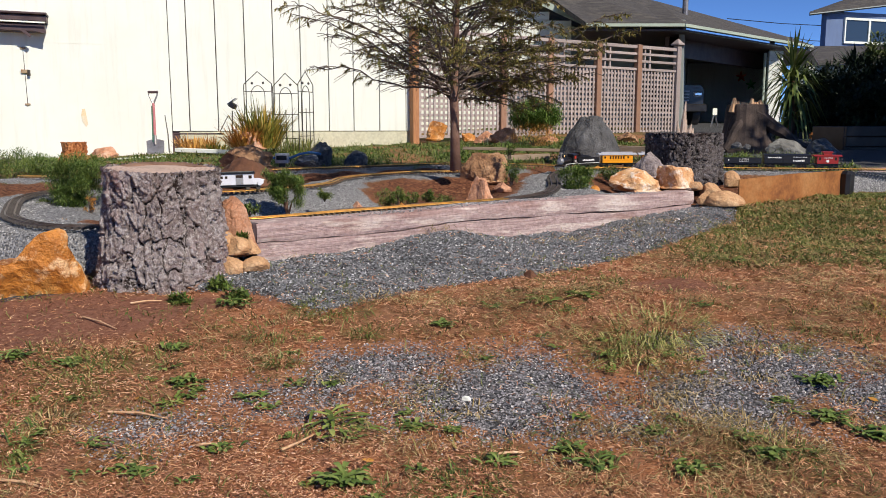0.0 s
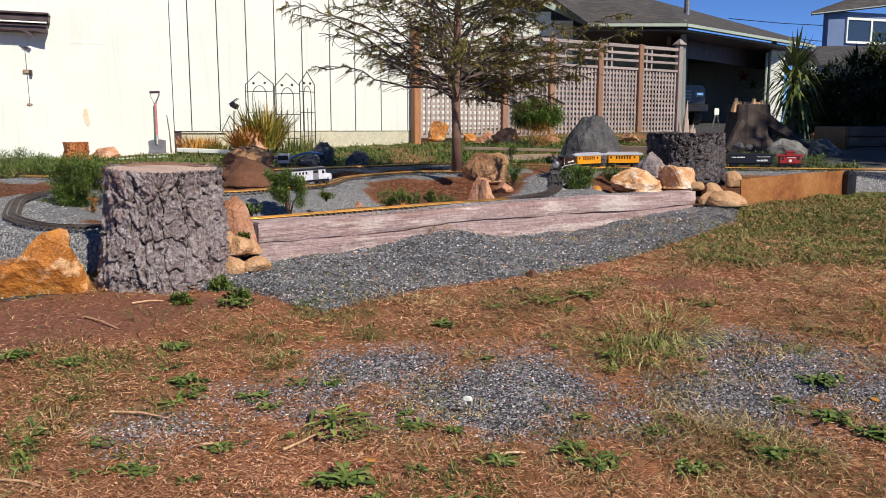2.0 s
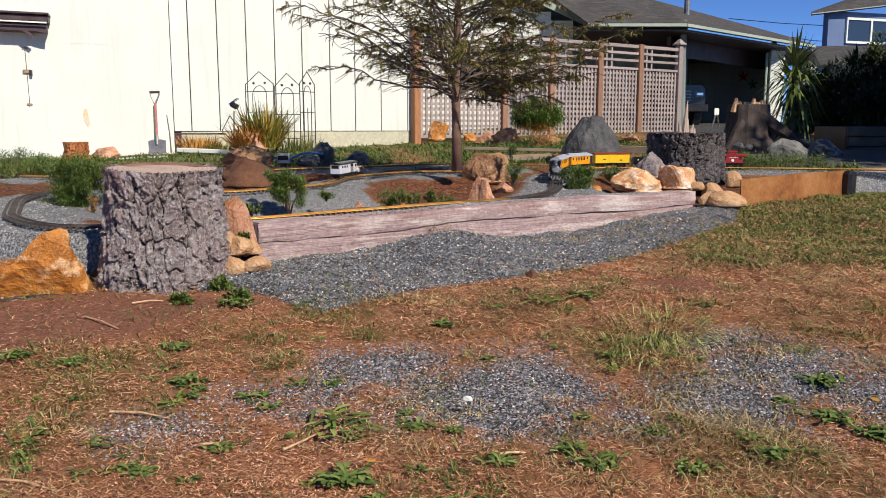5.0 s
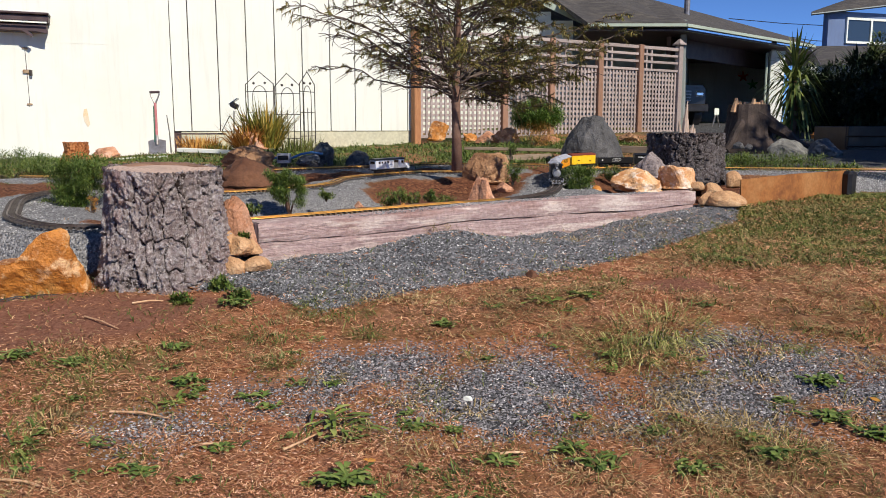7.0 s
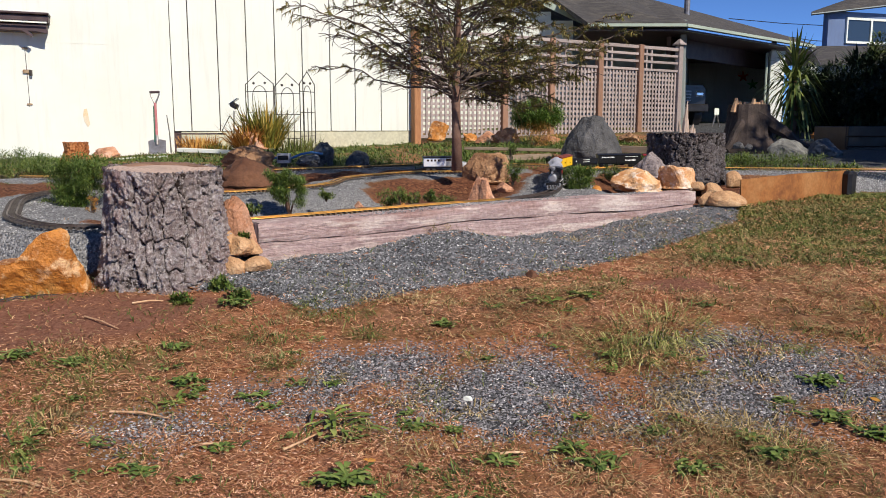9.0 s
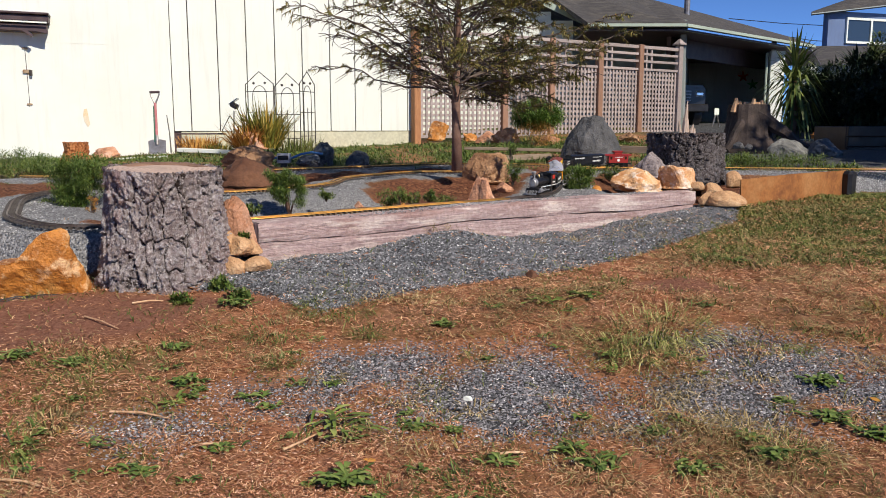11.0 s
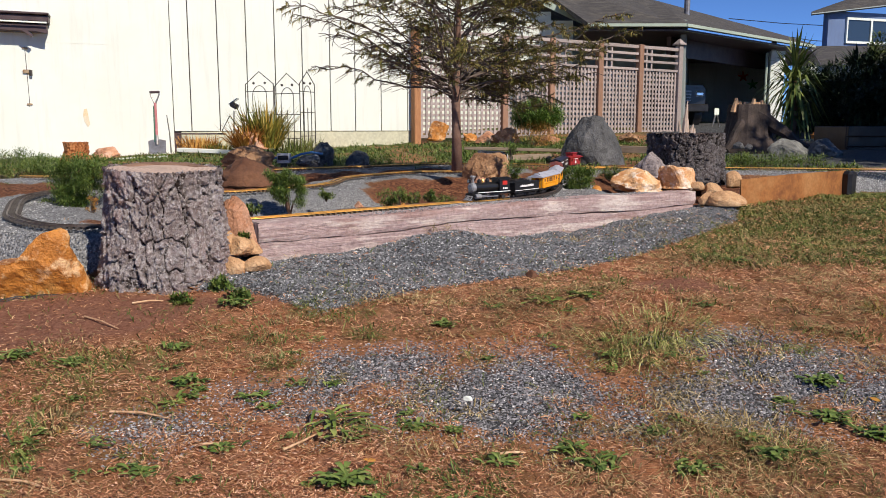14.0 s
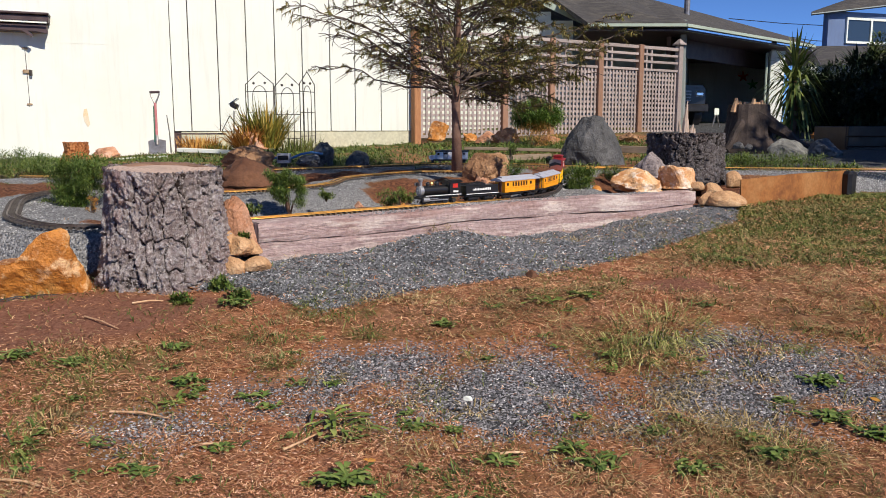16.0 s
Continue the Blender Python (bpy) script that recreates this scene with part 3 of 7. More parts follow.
def build_house():
    house = thing("house", "pale house with an open garage under a dark shingle roof", "house", kind="")
    e0, e1, e2 = (2.949, 17.2, 2.958), (4.941, 17.2, 2.958), (9.614, 21.8, 2.966)
    r0, r1, r2 = (1.756, 25, 5.619), (5.97, 23.3, 4.264), (11.994, 29, 3.912)
    bm = bmesh.new()
    sheet(bm, [e0, e1, r1, r0], 0.1)
    part("roof", bm, m_shingle, house, "dark grey asphalt shingle roof")
    bm = bmesh.new()
    sheet(bm, [e1, e2, r2, r1], 0.1)
    part("roof", bm, m_shingle, house, "dark grey asphalt shingle roof")
    # gutters
    for a, b in ((e0, e1), (e1, e2)):
        bm = bmesh.new()
        a, b = Vector(a) + Vector((0, -0.06, -0.06)), Vector(b) + Vector((0.0, -0.06, -0.06))
        beam(bm, a, b, 0.07, 0.06)
        part("gutter", bm, m_trim, house, "pale green gutter along the eave")
        bm = bmesh.new()
        beam(bm, a + Vector((0, 0.13, -0.085)), b + Vector((0, 0.13, -0.085)), 0.03, 0.035)
        part("fascia", bm, m_trim, house)
    # gable end behind the fence
    g0, g1, g2 = (-1.255, 19.6, 0.982), (3.019, 19.6, 0.982), (2.97, 19.6, 3.099)
    g3 = (1.124, 19.6, 3.835)
    bm = bmesh.new()
    prism(bm, [(g0[0], 0.4), (g1[0], 0.4), (g1[0], g2[2]), (g3[0], g3[2]), (g0[0], g3[2] + 1.6)], 0.15, Matrix.Translation((0, 19.6, 0)))
    part("wall", bm, m_white, house, "white gable wall with lap siding")
    z = 0.9
    while z < 4.4:
        bm = bmesh.new()
        right = g1[0] if z < g2[2] else g1[0] + (z - g2[2]) * (g3[0] - g1[0]) / (g3[2] - g2[2])
        box(bm, g0[0], right, 19.575, 19.598, z, z + 0.19, bevel=0.004)
        part("lap_board", bm, m_white, house)
        z += 0.2
    # the rake of the gable roof, with a deep soffit
    a, b, c, d = (0.205, 19.35, 4.467), (3.357, 19.35, 3.183), (3.73, 21.5, 3.443), (0.228, 21.5, 4.869)
    a, b = Vector(a), Vector(b)
    bm = bmesh.new()
    sheet(bm, [a + Vector((0.3, 0, 0.16)), b + Vector((0.1, 0, 0.06)), b + Vector((0.1, 4, 0.06)), a + Vector((0.3, 4, 0.16))], 0.08)
    part("roof", bm, m_shingle, house)
    bm = bmesh.new()
    beam(bm, a + Vector((0.3, -0.03, 0.0)), b + Vector((0.1, -0.03, -0.05)), 0.05, 0.13)
    part("rake_board", bm, m_trim, house, "pale green rake board")
    # garage walls
    bm = bmesh.new()
    upright(bm, (2.455, 20.6, 1.885), (5.858, 20.6, 1.885), 0.4, 3.4, 0.12)
    part("wall", bm, m_shade_wall, house, "grey porch wall in shade")
    bm = bmesh.new()
    upright(bm, (5.114, 17.9, 1.749), (7.587, 26, 2.156), 0.4, 3.1, 0.12)
    part("garage_wall", bm, m_shade_wall, house)
    bm = bmesh.new()
    upright(bm, (7.587, 26, 2.156), (10.2, 26.1, 2.166), 0.4, 3.3, 0.12)
    part("garage_wall", bm, m_white, house)
    bm = bmesh.new()
    upright(bm, (8.432, 21.4, 1.925), (10.15, 26.05, 2.161), 0.4, 3.0, 0.12)
    part("garage_wall", bm, m_white, house, "pale inner walls of the garage")
    bm = bmesh.new()
    p, q = (8.441, 21.3, 2.554), (8.541, 21.3, 0.893)
    box(bm, p[0] - 0.14, p[0] + 0.22, 21.22, 21.34, 0.5, 2.75, bevel=0.01)
    part("door_jamb", bm, m_white, house, "white garage jamb beside a downpipe")
    bm = bmesh.new()
    rod(bm, (p[0] - 0.25, 21.2, 0.55), (p[0] - 0.25, 21.2, 2.7), 0.035, seg=8)
    part("downpipe", bm, m_trim, house)
    # lintel and soffit: the eave's shade is put into their dark brown
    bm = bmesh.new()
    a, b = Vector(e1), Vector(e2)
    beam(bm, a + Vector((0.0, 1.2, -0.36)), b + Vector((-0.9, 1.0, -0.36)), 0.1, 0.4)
    part("lintel", bm, m_brown_dark, house, "beam over the garage opening, shade painted in as dark brown")
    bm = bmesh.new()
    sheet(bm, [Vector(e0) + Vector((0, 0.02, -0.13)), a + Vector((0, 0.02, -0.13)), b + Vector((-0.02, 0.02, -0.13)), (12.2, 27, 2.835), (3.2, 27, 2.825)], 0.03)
    part("soffit", bm, m_brown_dark, house, "boarding under the eave, its shade painted in as dark brown")
    # vent pipe
    bm = bmesh.new()
    v = Vector((6.06, 21, 3.777))
    rod(bm, v - Vector((0, 0, 0.3)), v + Vector((0, 0, 0.45)), 0.07, seg=10)
    part("vent_pipe", bm, m_steel, house)


build_house()


def build_truck():
    """A dark pickup standing nose-out in the garage."""
    x, y, _ = (5.7, 20.6, 1.335)
    m_car = Mat("dark_car_paint", 0.25, 0.2, 0.6).color((0.02, 0.022, 0.026)).m
    m_lamp = Mat("headlamp_glass", 0.12, 0.6, 0.6).color((0.75, 0.77, 0.8)).m
    t = thing("pickup_truck", "dark pickup truck parked nose-out inside the garage", "truck", pose(x, y, 0.80, 0, 0, 20))
    bm = bmesh.new()
    prism(bm, [(-0.95, 0.5), (0.95, 0.5), (0.95, 0.98), (0.86, 1.08), (-0.86, 1.08), (-0.95, 0.98)], 1.4)
    part("hood", bm, m_car, t)
    bm = bmesh.new()
    prism(bm, [(-0.95, 0.4), (0.95, 0.4), (0.92, 1.1), (0.72, 1.75), (-0.72, 1.75), (-0.92, 1.1)], 2.6, Matrix.Translation((0, 1.45, 0)))
    part("cab", bm, m_car, t)
    bm = bmesh.new()
    prism(bm, [(-0.82, 1.14), (0.82, 1.14), (0.66, 1.68), (-0.66, 1.68)], 0.02, Matrix.Translation((0, 1.42, 0)))
    part("windscreen", bm, m_glass, t)
    bm = bmesh.new()
    for k in range(4):
        box(bm, -0.5, 0.5, -0.03, 0.0, 0.68 + k * 0.075, 0.72 + k * 0.075)
    part("grille", bm, m_steel, t)
    for s in (-1, 1):
        bm = bmesh.new()
        box(bm, s * 0.76 - 0.13, s * 0.76 + 0.13, -0.04, 0.05, 0.80, 0.93, bevel=0.035)
        part("headlight", bm, m_lamp, t, "clear headlight")
        bm = bmesh.new()
        rod(bm, (s * 0.72, 0.45, 0.36), (s * 0.94, 0.45, 0.36), 0.36, seg=20)
        part("wheel", bm, m_black, t)
    bm = bmesh.new()
    box(bm, -0.97, 0.97, -0.14, 0.05, 0.42, 0.62, bevel=0.03)
    part("bumper", bm, m_black, t)


def build_stand():
    """A small folding stand with a white panel before the garage."""
    t = thing("folding_stand", "dark folding stand with a small white panel", "stand", pose(6.42, 19.5, 0.62, 0, 0, 20))
    for dx in (-1, 1):
        bm = bmesh.new()
        rod(bm, (0.02 * dx, 0, 0.52), (0.2 * dx, 0.05 * dx, 0.0), 0.016, seg=6)
        part("leg", bm, m_steel, t)
    bm = bmesh.new()
    box(bm, -0.065, 0.065, -0.012, 0.0, 0.5, 0.66, bevel=0.006)
    part("panel", bm, m_white, t, "small white panel")


build_stand()
build_truck()

# ornaments on the garage's inner wall
for px_c, mm, nm, lab in (((9.19, 25.6, 2.374), Mat("orange_plastic", 0.5).color((0.5, 0.10, 0.02)).m, "wall_ornament", "small orange ornament hung on the garage wall"),
                          ((9.498, 25.6, 2.136), Mat("green_plastic", 0.5).color((0.03, 0.3, 0.08)).m, "wall_ornament", "small green ornament hung on the garage wall")):
    bm = bmesh.new()
    for k in range(5):
        a = k * 1.256 + 0.4
        rod(bm, (0, 0, 0), (0.16 * math.cos(a), 0, 0.16 * math.sin(a)), 0.05, 0.015, 6)
    solid(nm, bm, mm, lab, "ornament", pose(*px_c))


def build_far_houses():
    house = thing("neighbour_house", "two-storey slate blue house with a low grey roof", "house")
    w0, w1 = (20.442, 45, 4.894), (32.185, 49, 5.253)
    bm = bmesh.new()
    upright(bm, w0, w1, 0.5, 6.948, 0.3)
    upright(bm, w0, (w0[0] + 7, 56), 0.5, 6.948, 0.3)
    part("wall", bm, m_blue, house)
    bm = bmesh.new()
    a, b, c, d = (19.263, 44.2, 6.811), (31.502, 47.5, 8.452), (35.005, 53, 10.757), (27.375, 53, 9.468)
    sheet(bm, [a, b, c, d], 0.2)
    part("roof", bm, m_shingle, house)
    f = Vector(a)
    bm = bmesh.new()
    beam(bm, Vector(a) + Vector((0, -0.05, -0.12)), Vector(b) + Vector((0, -0.05, -0.12)), 0.08, 0.05)
    part("fascia", bm, m_shade_wall, house)
    win = new("window")

    bm = bmesh.new()
    (x0, y0, zt), (x1, _, zb) = (21.6, 45, 6.65), (25.0, 45, 5.3)
    dy = (w1[1] - w0[1]) / (w1[0] - w0[0])
    ang = math.degrees(math.atan(dy))
    win.parent, win.matrix_basis = house, pose(x0, w0[1] + (x0 - w0[0]) * dy - 0.2, 0, 0, 0, ang)
    wd = (x1 - x0)
    for q in ((0, wd, zb, zb + 0.12), (0, wd, zt - 0.12, zt), (0, 0.08, zb + 0.12, zt - 0.12), (wd - 0.08, wd, zb + 0.12, zt - 0.12), (wd / 2 - 0.06, wd / 2 + 0.06, zb + 0.12, zt - 0.12)):
        box(bm, q[0], q[1], -0.08, 0.05, q[2], q[3])
    part("frame", bm, m_white, win)
    for q in ((0.1, wd / 2 - 0.06), (wd / 2 + 0.06, wd - 0.1)):
        bm = bmesh.new()
        box(bm, q[0], q[1], -0.02, 0.03, zb + 0.12, zt - 0.12)
        part("pane", bm, m_glass, win)
    # low grey building before it
    low = thing("shed", "low grey house behind the shrubs with pale trim", "house")
    bm = bmesh.new()
    upright(bm, (12.613, 30, 2.357), (20.465, 33, 2.507), 0.5, 3.111, 0.2)
    part("wall", bm, m_shade_wall, low)
    bm = bmesh.new()
    sheet(bm, [(12.152, 29.5, 3.152), (20.186, 32, 3.431), (22.655, 36, 4.321), (15.881, 36, 4.274)], 0.15)
    part("roof", bm, m_shingle, low)
    bm = bmesh.new()
    a, b = (12.867, 29.6, 2.925), (13.186, 29.6, 2.337)
    box(bm, a[0], b[0], a[1] - 0.1, a[1] + 0.1, b[2], a[2])
    part("window", bm, m_white, low)
    # overhead wires
    for p, q in (((13.545, 40, 5.933), (21.145, 46, 6.307)), ((17.37, 42, 5.285), (21.203, 46, 5.466))):
        bm = bmesh.new()
        tube(bm, [p, (Vector(p) + Vector(q)) / 2 - Vector((0, 0, 0.05)), q], [0.02, 0.02, 0.02], 5)
        solid("power_line", bm, m_black, "thin dark overhead power line", "cable", group="overhead wires")


build_far_houses()

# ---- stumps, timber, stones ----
def bark_material(name, crack_shade, plate, pale):
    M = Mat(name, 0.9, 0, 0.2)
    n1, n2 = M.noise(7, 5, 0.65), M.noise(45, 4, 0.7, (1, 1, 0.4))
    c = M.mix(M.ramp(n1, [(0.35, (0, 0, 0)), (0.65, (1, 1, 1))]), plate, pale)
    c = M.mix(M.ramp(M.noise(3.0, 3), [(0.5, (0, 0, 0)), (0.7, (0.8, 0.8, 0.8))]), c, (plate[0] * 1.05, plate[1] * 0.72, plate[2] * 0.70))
    # fissures: brown inner bark colour plus crease shade painted in by the mask
    c = M.mix(M.ramp(M.attr("plate"), [(0.06, (0, 0, 0)), (0.3, (0.7, 0.7, 0.7)), (0.75, (1, 1, 1))]), crack_shade, c)
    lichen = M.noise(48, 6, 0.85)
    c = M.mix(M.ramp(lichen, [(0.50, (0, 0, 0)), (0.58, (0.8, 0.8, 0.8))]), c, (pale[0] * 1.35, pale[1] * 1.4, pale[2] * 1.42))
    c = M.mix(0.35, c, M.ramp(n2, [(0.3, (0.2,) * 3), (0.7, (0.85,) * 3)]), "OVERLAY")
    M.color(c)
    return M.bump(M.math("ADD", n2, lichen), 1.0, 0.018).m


def cut_wood_material(name, a, b, grime):
    M = Mat(name, 0.85, 0, 0.2)
    w = M.node("ShaderNodeTexWave", Scale=14.0, Distortion=3.0, Detail=3.0)
    w.wave_type, w.rings_direction = "RINGS", "Z"
    M.link(M.coord(), w.inputs["Vector"])
    c = M.ramp(w.outputs["Fac"], [(0.2, a), (0.8, b)])
    c = M.mix(M.ramp(M.noise(6, 4), [(0.45, (0, 0, 0)), (0.75, (0.7, 0.7, 0.7))]), c, grime)
    return M.color(c).bump(M.noise(50, 3, 0.6, (1, 4, 1)), 0.3, 0.003).m


def build_stump(at, r_top, r_foot, h, seed, label, bark, cut, nu=420, nv=170, tilt=0.0, scale=1.0):
    st = thing("tree_stump", label, "stump", at)
    verts, plate = [], []
    off = Vector((seed * 5.3, seed * 2.1, seed))
    for j in range(nv + 1):
        v = j / nv
        for i in range(nu):
            a = 2 * math.pi * i / nu
            d = Vector((math.cos(a), math.sin(a), 0))
            root = 0.055 * max(0, noise.noise(d * 2.2 + off)) * (1 - between(v, 0, 0.4))
            r = r_top + (r_foot - r_top) * (1 - between(v, 0.0, 0.75)) + root + 0.02 * noise.noise(d * 1.6 + off + Vector((0, 0, v)))
            z = h * v
            p = Vector((d.x * r, d.y * r, z))
            q = Vector((p.x * 16, p.y * 16, p.z * 6.6)) * scale + off
            q += noise.noise_vector(q * 0.45) * 0.45 + noise.noise_vector(q * 2.2) * 0.22
            ds, _ = noise.voronoi(q)
            k = min(1, max(0, (ds[1] - ds[0]) / 0.075))
            k = k * k * (3 - 2 * k)
            q2 = Vector((p.x * 34, p.y * 34, p.z * 23)) * scale + off
            q2 += noise.noise_vector(q2 * 0.7) * 0.5
            ds2, at2 = noise.voronoi(q2)
            k2 = min(1, max(0, (ds2[1] - ds2[0]) / 0.12))
            step = noise.cell(at2[0] * 7.3)
            f = noise.fractal(q * 5.0, 0.6, 2.3, 5)
            tone = noise.cell(_[0] * 5.7)
            fade = 1 - 0.35 * between(v, 0.965, 1.0)
            out = (0.020 * k * (0.8 + 0.5 * tone) / scale - 0.02 + (0.005 * k2 + 0.008 * step) * k / scale + 0.009 * f) * fade
            p += d * out
            top_tilt = tilt * p.y
            verts.append((p.x, p.y, z + top_tilt * v + (0.008 * f if j == nv else 0)))
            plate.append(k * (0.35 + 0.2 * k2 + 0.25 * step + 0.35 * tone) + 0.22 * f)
    faces = [(j * nu + i, j * nu + (i + 1) % nu, (j + 1) * nu + (i + 1) % nu, (j + 1) * nu + i) for j in range(nv) for i in range(nu)]
    me = bpy.data.meshes.new("bark")
    me.from_pydata(verts, [], faces)
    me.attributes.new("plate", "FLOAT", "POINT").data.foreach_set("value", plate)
    me.polygons.foreach_set("use_smooth", [True] * len(faces))
    me.materials.append(bark)
    b = new("bark", me)
    b.parent = st
    tagged(b, "deeply fissured grey bark")
    bm = bmesh.new()
    rings = []
    for k, rr in enumerate((0.0, 0.4, 0.75, 0.93, 0.985)):
        ring = []
        for i in range(64):
            a = 2 * math.pi * i / 64
            d = Vector((math.cos(a), math.sin(a), 0))
            r = (r_top + 0.0 + 0.02 * noise.noise(d * 1.6 + off + Vector((0, 0, 1)))) * rr
            ring.append(bm.verts.new((d.x * r, d.y * r, h - 0.007 + tilt * d.y * r + 0.006 * noise.noise(d * r * 9 + off))))
        rings.append(ring)
    for a, b2 in zip(rings, rings[1:]):
        for i in range(64):
            bm.faces.new((a[i], b2[i], b2[(i + 1) % 64], a[(i + 1) % 64])) if a is not rings[0] else bm.faces.new((rings[0][i], b2[i], b2[(i + 1) % 64]))
    part("cut_face", bm, cut, st, "pale weathered sawn top with growth rings", smooth=True)
    return st


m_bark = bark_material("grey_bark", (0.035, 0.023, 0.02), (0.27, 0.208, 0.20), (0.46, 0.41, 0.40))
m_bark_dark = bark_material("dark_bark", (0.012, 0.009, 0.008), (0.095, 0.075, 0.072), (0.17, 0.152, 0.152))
m_trunk_rim = simple("torn_brown_wood", (0.13, 0.07, 0.05), (0.25, 0.15, 0.10), 25, 0.9, bump=0.6, dist=0.006)
m_cut = cut_wood_material("sawn_top", (0.62, 0.47, 0.38), (0.50, 0.36, 0.29), (0.30, 0.22, 0.19))
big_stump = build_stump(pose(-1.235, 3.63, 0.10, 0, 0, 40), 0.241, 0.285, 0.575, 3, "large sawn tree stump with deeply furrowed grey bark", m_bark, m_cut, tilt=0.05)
bm = bmesh.new()
rings = []
for k in range(41):
    a0 = radians(8 + 2.9 * k)
    d = Vector((math.cos(a0), math.sin(a0), 0))
    up = math.sin(math.pi * k / 40) ** 0.6 * (0.014 + 0.006 * noise.noise(Vector((k * 0.3, 0, 0))))
    r0 = 0.20 + 0.01 * noise.noise(Vector((k * 0.25, 3, 0)))
    rings.append([bm.verts.new(d * r + Vector((0, 0, 0.566 + 0.05 * r * d.y + h))) for r, h in ((r0 - 0.03, -0.01), (r0 - 0.02, up * 0.6), (r0, up), (r0 + 0.03, up * 0.9), (r0 + 0.036, -0.012))])
for p, q in zip(rings, rings[1:]):
    for k in range(4):
        bm.faces.new((p[k], p[k + 1], q[k + 1], q[k]))
part("torn_rim", bm, m_trunk_rim, big_stump, "raised torn brown strip along the back of the cut")
sx, sy, sz = (1.947, 6.62, 0.412)
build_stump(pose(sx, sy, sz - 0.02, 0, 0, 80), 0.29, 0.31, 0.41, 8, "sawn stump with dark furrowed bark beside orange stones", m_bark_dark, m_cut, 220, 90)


def timber_material():
    M = Mat("weathered_timber", 0.85, 0, 0.25)
    g = M.noise(3.0, 8, 0.72, (1, 14, 26))
    c = M.ramp(g, [(0.25, (0.17, 0.105, 0.10)), (0.45, (0.38, 0.27, 0.26)), (0.6, (0.50, 0.38, 0.36)), (0.8, (0.66, 0.55, 0.51))])
    pale = M.noise(2.2, 4, 0.6, (1, 3, 7))
    c = M.mix(M.ramp(pale, [(0.52, (0, 0, 0)), (0.62, (0.9, 0.9, 0.9))]), c, (0.74, 0.64, 0.58))
    red = M.noise(1.3, 3, 0.5, (1, 3, 5))
    c = M.mix(M.ramp(red, [(0.56, (0, 0, 0)), (0.72, (0.6, 0.6, 0.6))]), c, (0.30, 0.15, 0.11))
    fib = M.noise(5.0, 6, 0.7, (1, 26, 60))
    c = M.mix(M.ramp(fib, [(0.34, (0.8, 0.8, 0.8)), (0.42, (0, 0, 0))]), c, (0.16, 0.11, 0.10))
    patch = M.noise(9, 6, 0.75, (1, 2, 2.5))
    c = M.mix(M.ramp(patch, [(0.5, (0, 0, 0)), (0.62, (0.7, 0.7, 0.7))]), c, (0.52, 0.40, 0.38))
    c = M.mix(0.35, c, M.ramp(M.noise(50, 4), [(0.3, (0.2,) * 3), (0.7, (0.85,) * 3)]), "OVERLAY")
    M.color(c)
    return M.bump(M.math("ADD", g, fib), 0.9, 0.008).m


m_timber = timber_material()


def wavy_beam(length, z0f, z1f, y0, y1, seed, n=160, chips=0.006):
    """A weathered timber along x with uneven faces; z0f and z1f give its lower and upper edge."""
    bm = bmesh.new()
    rings = []
    prof_n = 5
    for i in range(n + 1):
        x = length * i / n
        zl, zh = z0f(x), z1f(x)
        ring = []
        for k in range(4 * prof_n):
            s, u = divmod(k, prof_n)
            u /= prof_n
            y, z = ((y0 + (y1 - y0) * u, zl), (y1, zl + (zh - zl) * u), (y1 + (y0 - y1) * u, zh), (y0, zh + (zl - zh) * u))[s]
            q = Vector((x * 2.5, y * 22, z * 22)) + Vector((0, 0, seed * 9))
            d = noise.noise_vector(q) * chips + noise.noise_vector(Vector((x * 11, y * 30, z * 45 + seed))) * chips * 0.5
            if u == 0:
                d += Vector((0, (1 if y == y0 else -1) * 0.0035, (-1 if z == zh else 1) * 0.003))
            ring.append(bm.verts.new((x + d.x * 0.5 + (0.012 * noise.noise(Vector((y * 30, z * 30, seed))) if i in (0, n) else 0), y + d.y, z + d.z)))
        rings.append(ring)
    m = 4 * prof_n
    for a, b in zip(rings, rings[1:]):
        for k in range(m):
            bm.faces.new((a[k], b[k], b[(k + 1) % m], a[(k + 1) % m]))
    bm.faces.new(rings[0])
    bm.faces.new(rings[-1][::-1])
    bmesh.ops.recalc_face_normals(bm, faces=bm.faces[:])
    return bm


def build_timber():
    L = 3.3
    t = thing("retaining_timber", "long weathered grey timber edging the raised railway bed", "timber", pose(-0.87, 3.84, 0, 0, 0, 36.3))

    def split(x):
        return 0.305 - 0.012 * x / L * 3 + 0.014 * noise.noise(Vector((x * 1.7, 4, 0))) + 0.006 * noise.noise(Vector((x * 9, 1, 0))) + 0.03 * between(x, 0.5, 1.1)

    def gap(x):
        return 0.0002 + 0.004 * noise.noise(Vector((x * 2.3, 8, 1))) + 0.002 * noise.noise(Vector((x * 9, 8, 4)))

    part("upper_beam", wavy_beam(L, lambda x: split(x) + gap(x), lambda x: 0.397 + 0.014 * between(x, 0.8, 1.5) + 0.006 * noise.noise(Vector((x * 3, 0, 0))) + 0.004 * noise.noise(Vector((x * 13, 0, 0))) - 0.010 * between(x, 2.3, 3.1), 0.0, 0.17, 1, chips=0.004), m_timber, t)
    part("lower_beam", wavy_beam(L - 0.02, lambda x: 0.15, lambda x: split(x) - gap(x), 0.002, 0.165, 2, chips=0.005), m_timber, t, "split lower half of the timber")
    # added dark cap: the end face's shade is put into its colour
    bm = bmesh.new()
    box(bm, -0.02, 0.016, 0.01, 0.16, 0.2, 0.40, bevel=0.006)
    part("end_board", bm, m_brown_dark, t, "dark board standing in for shade on the timber's end")


build_timber()


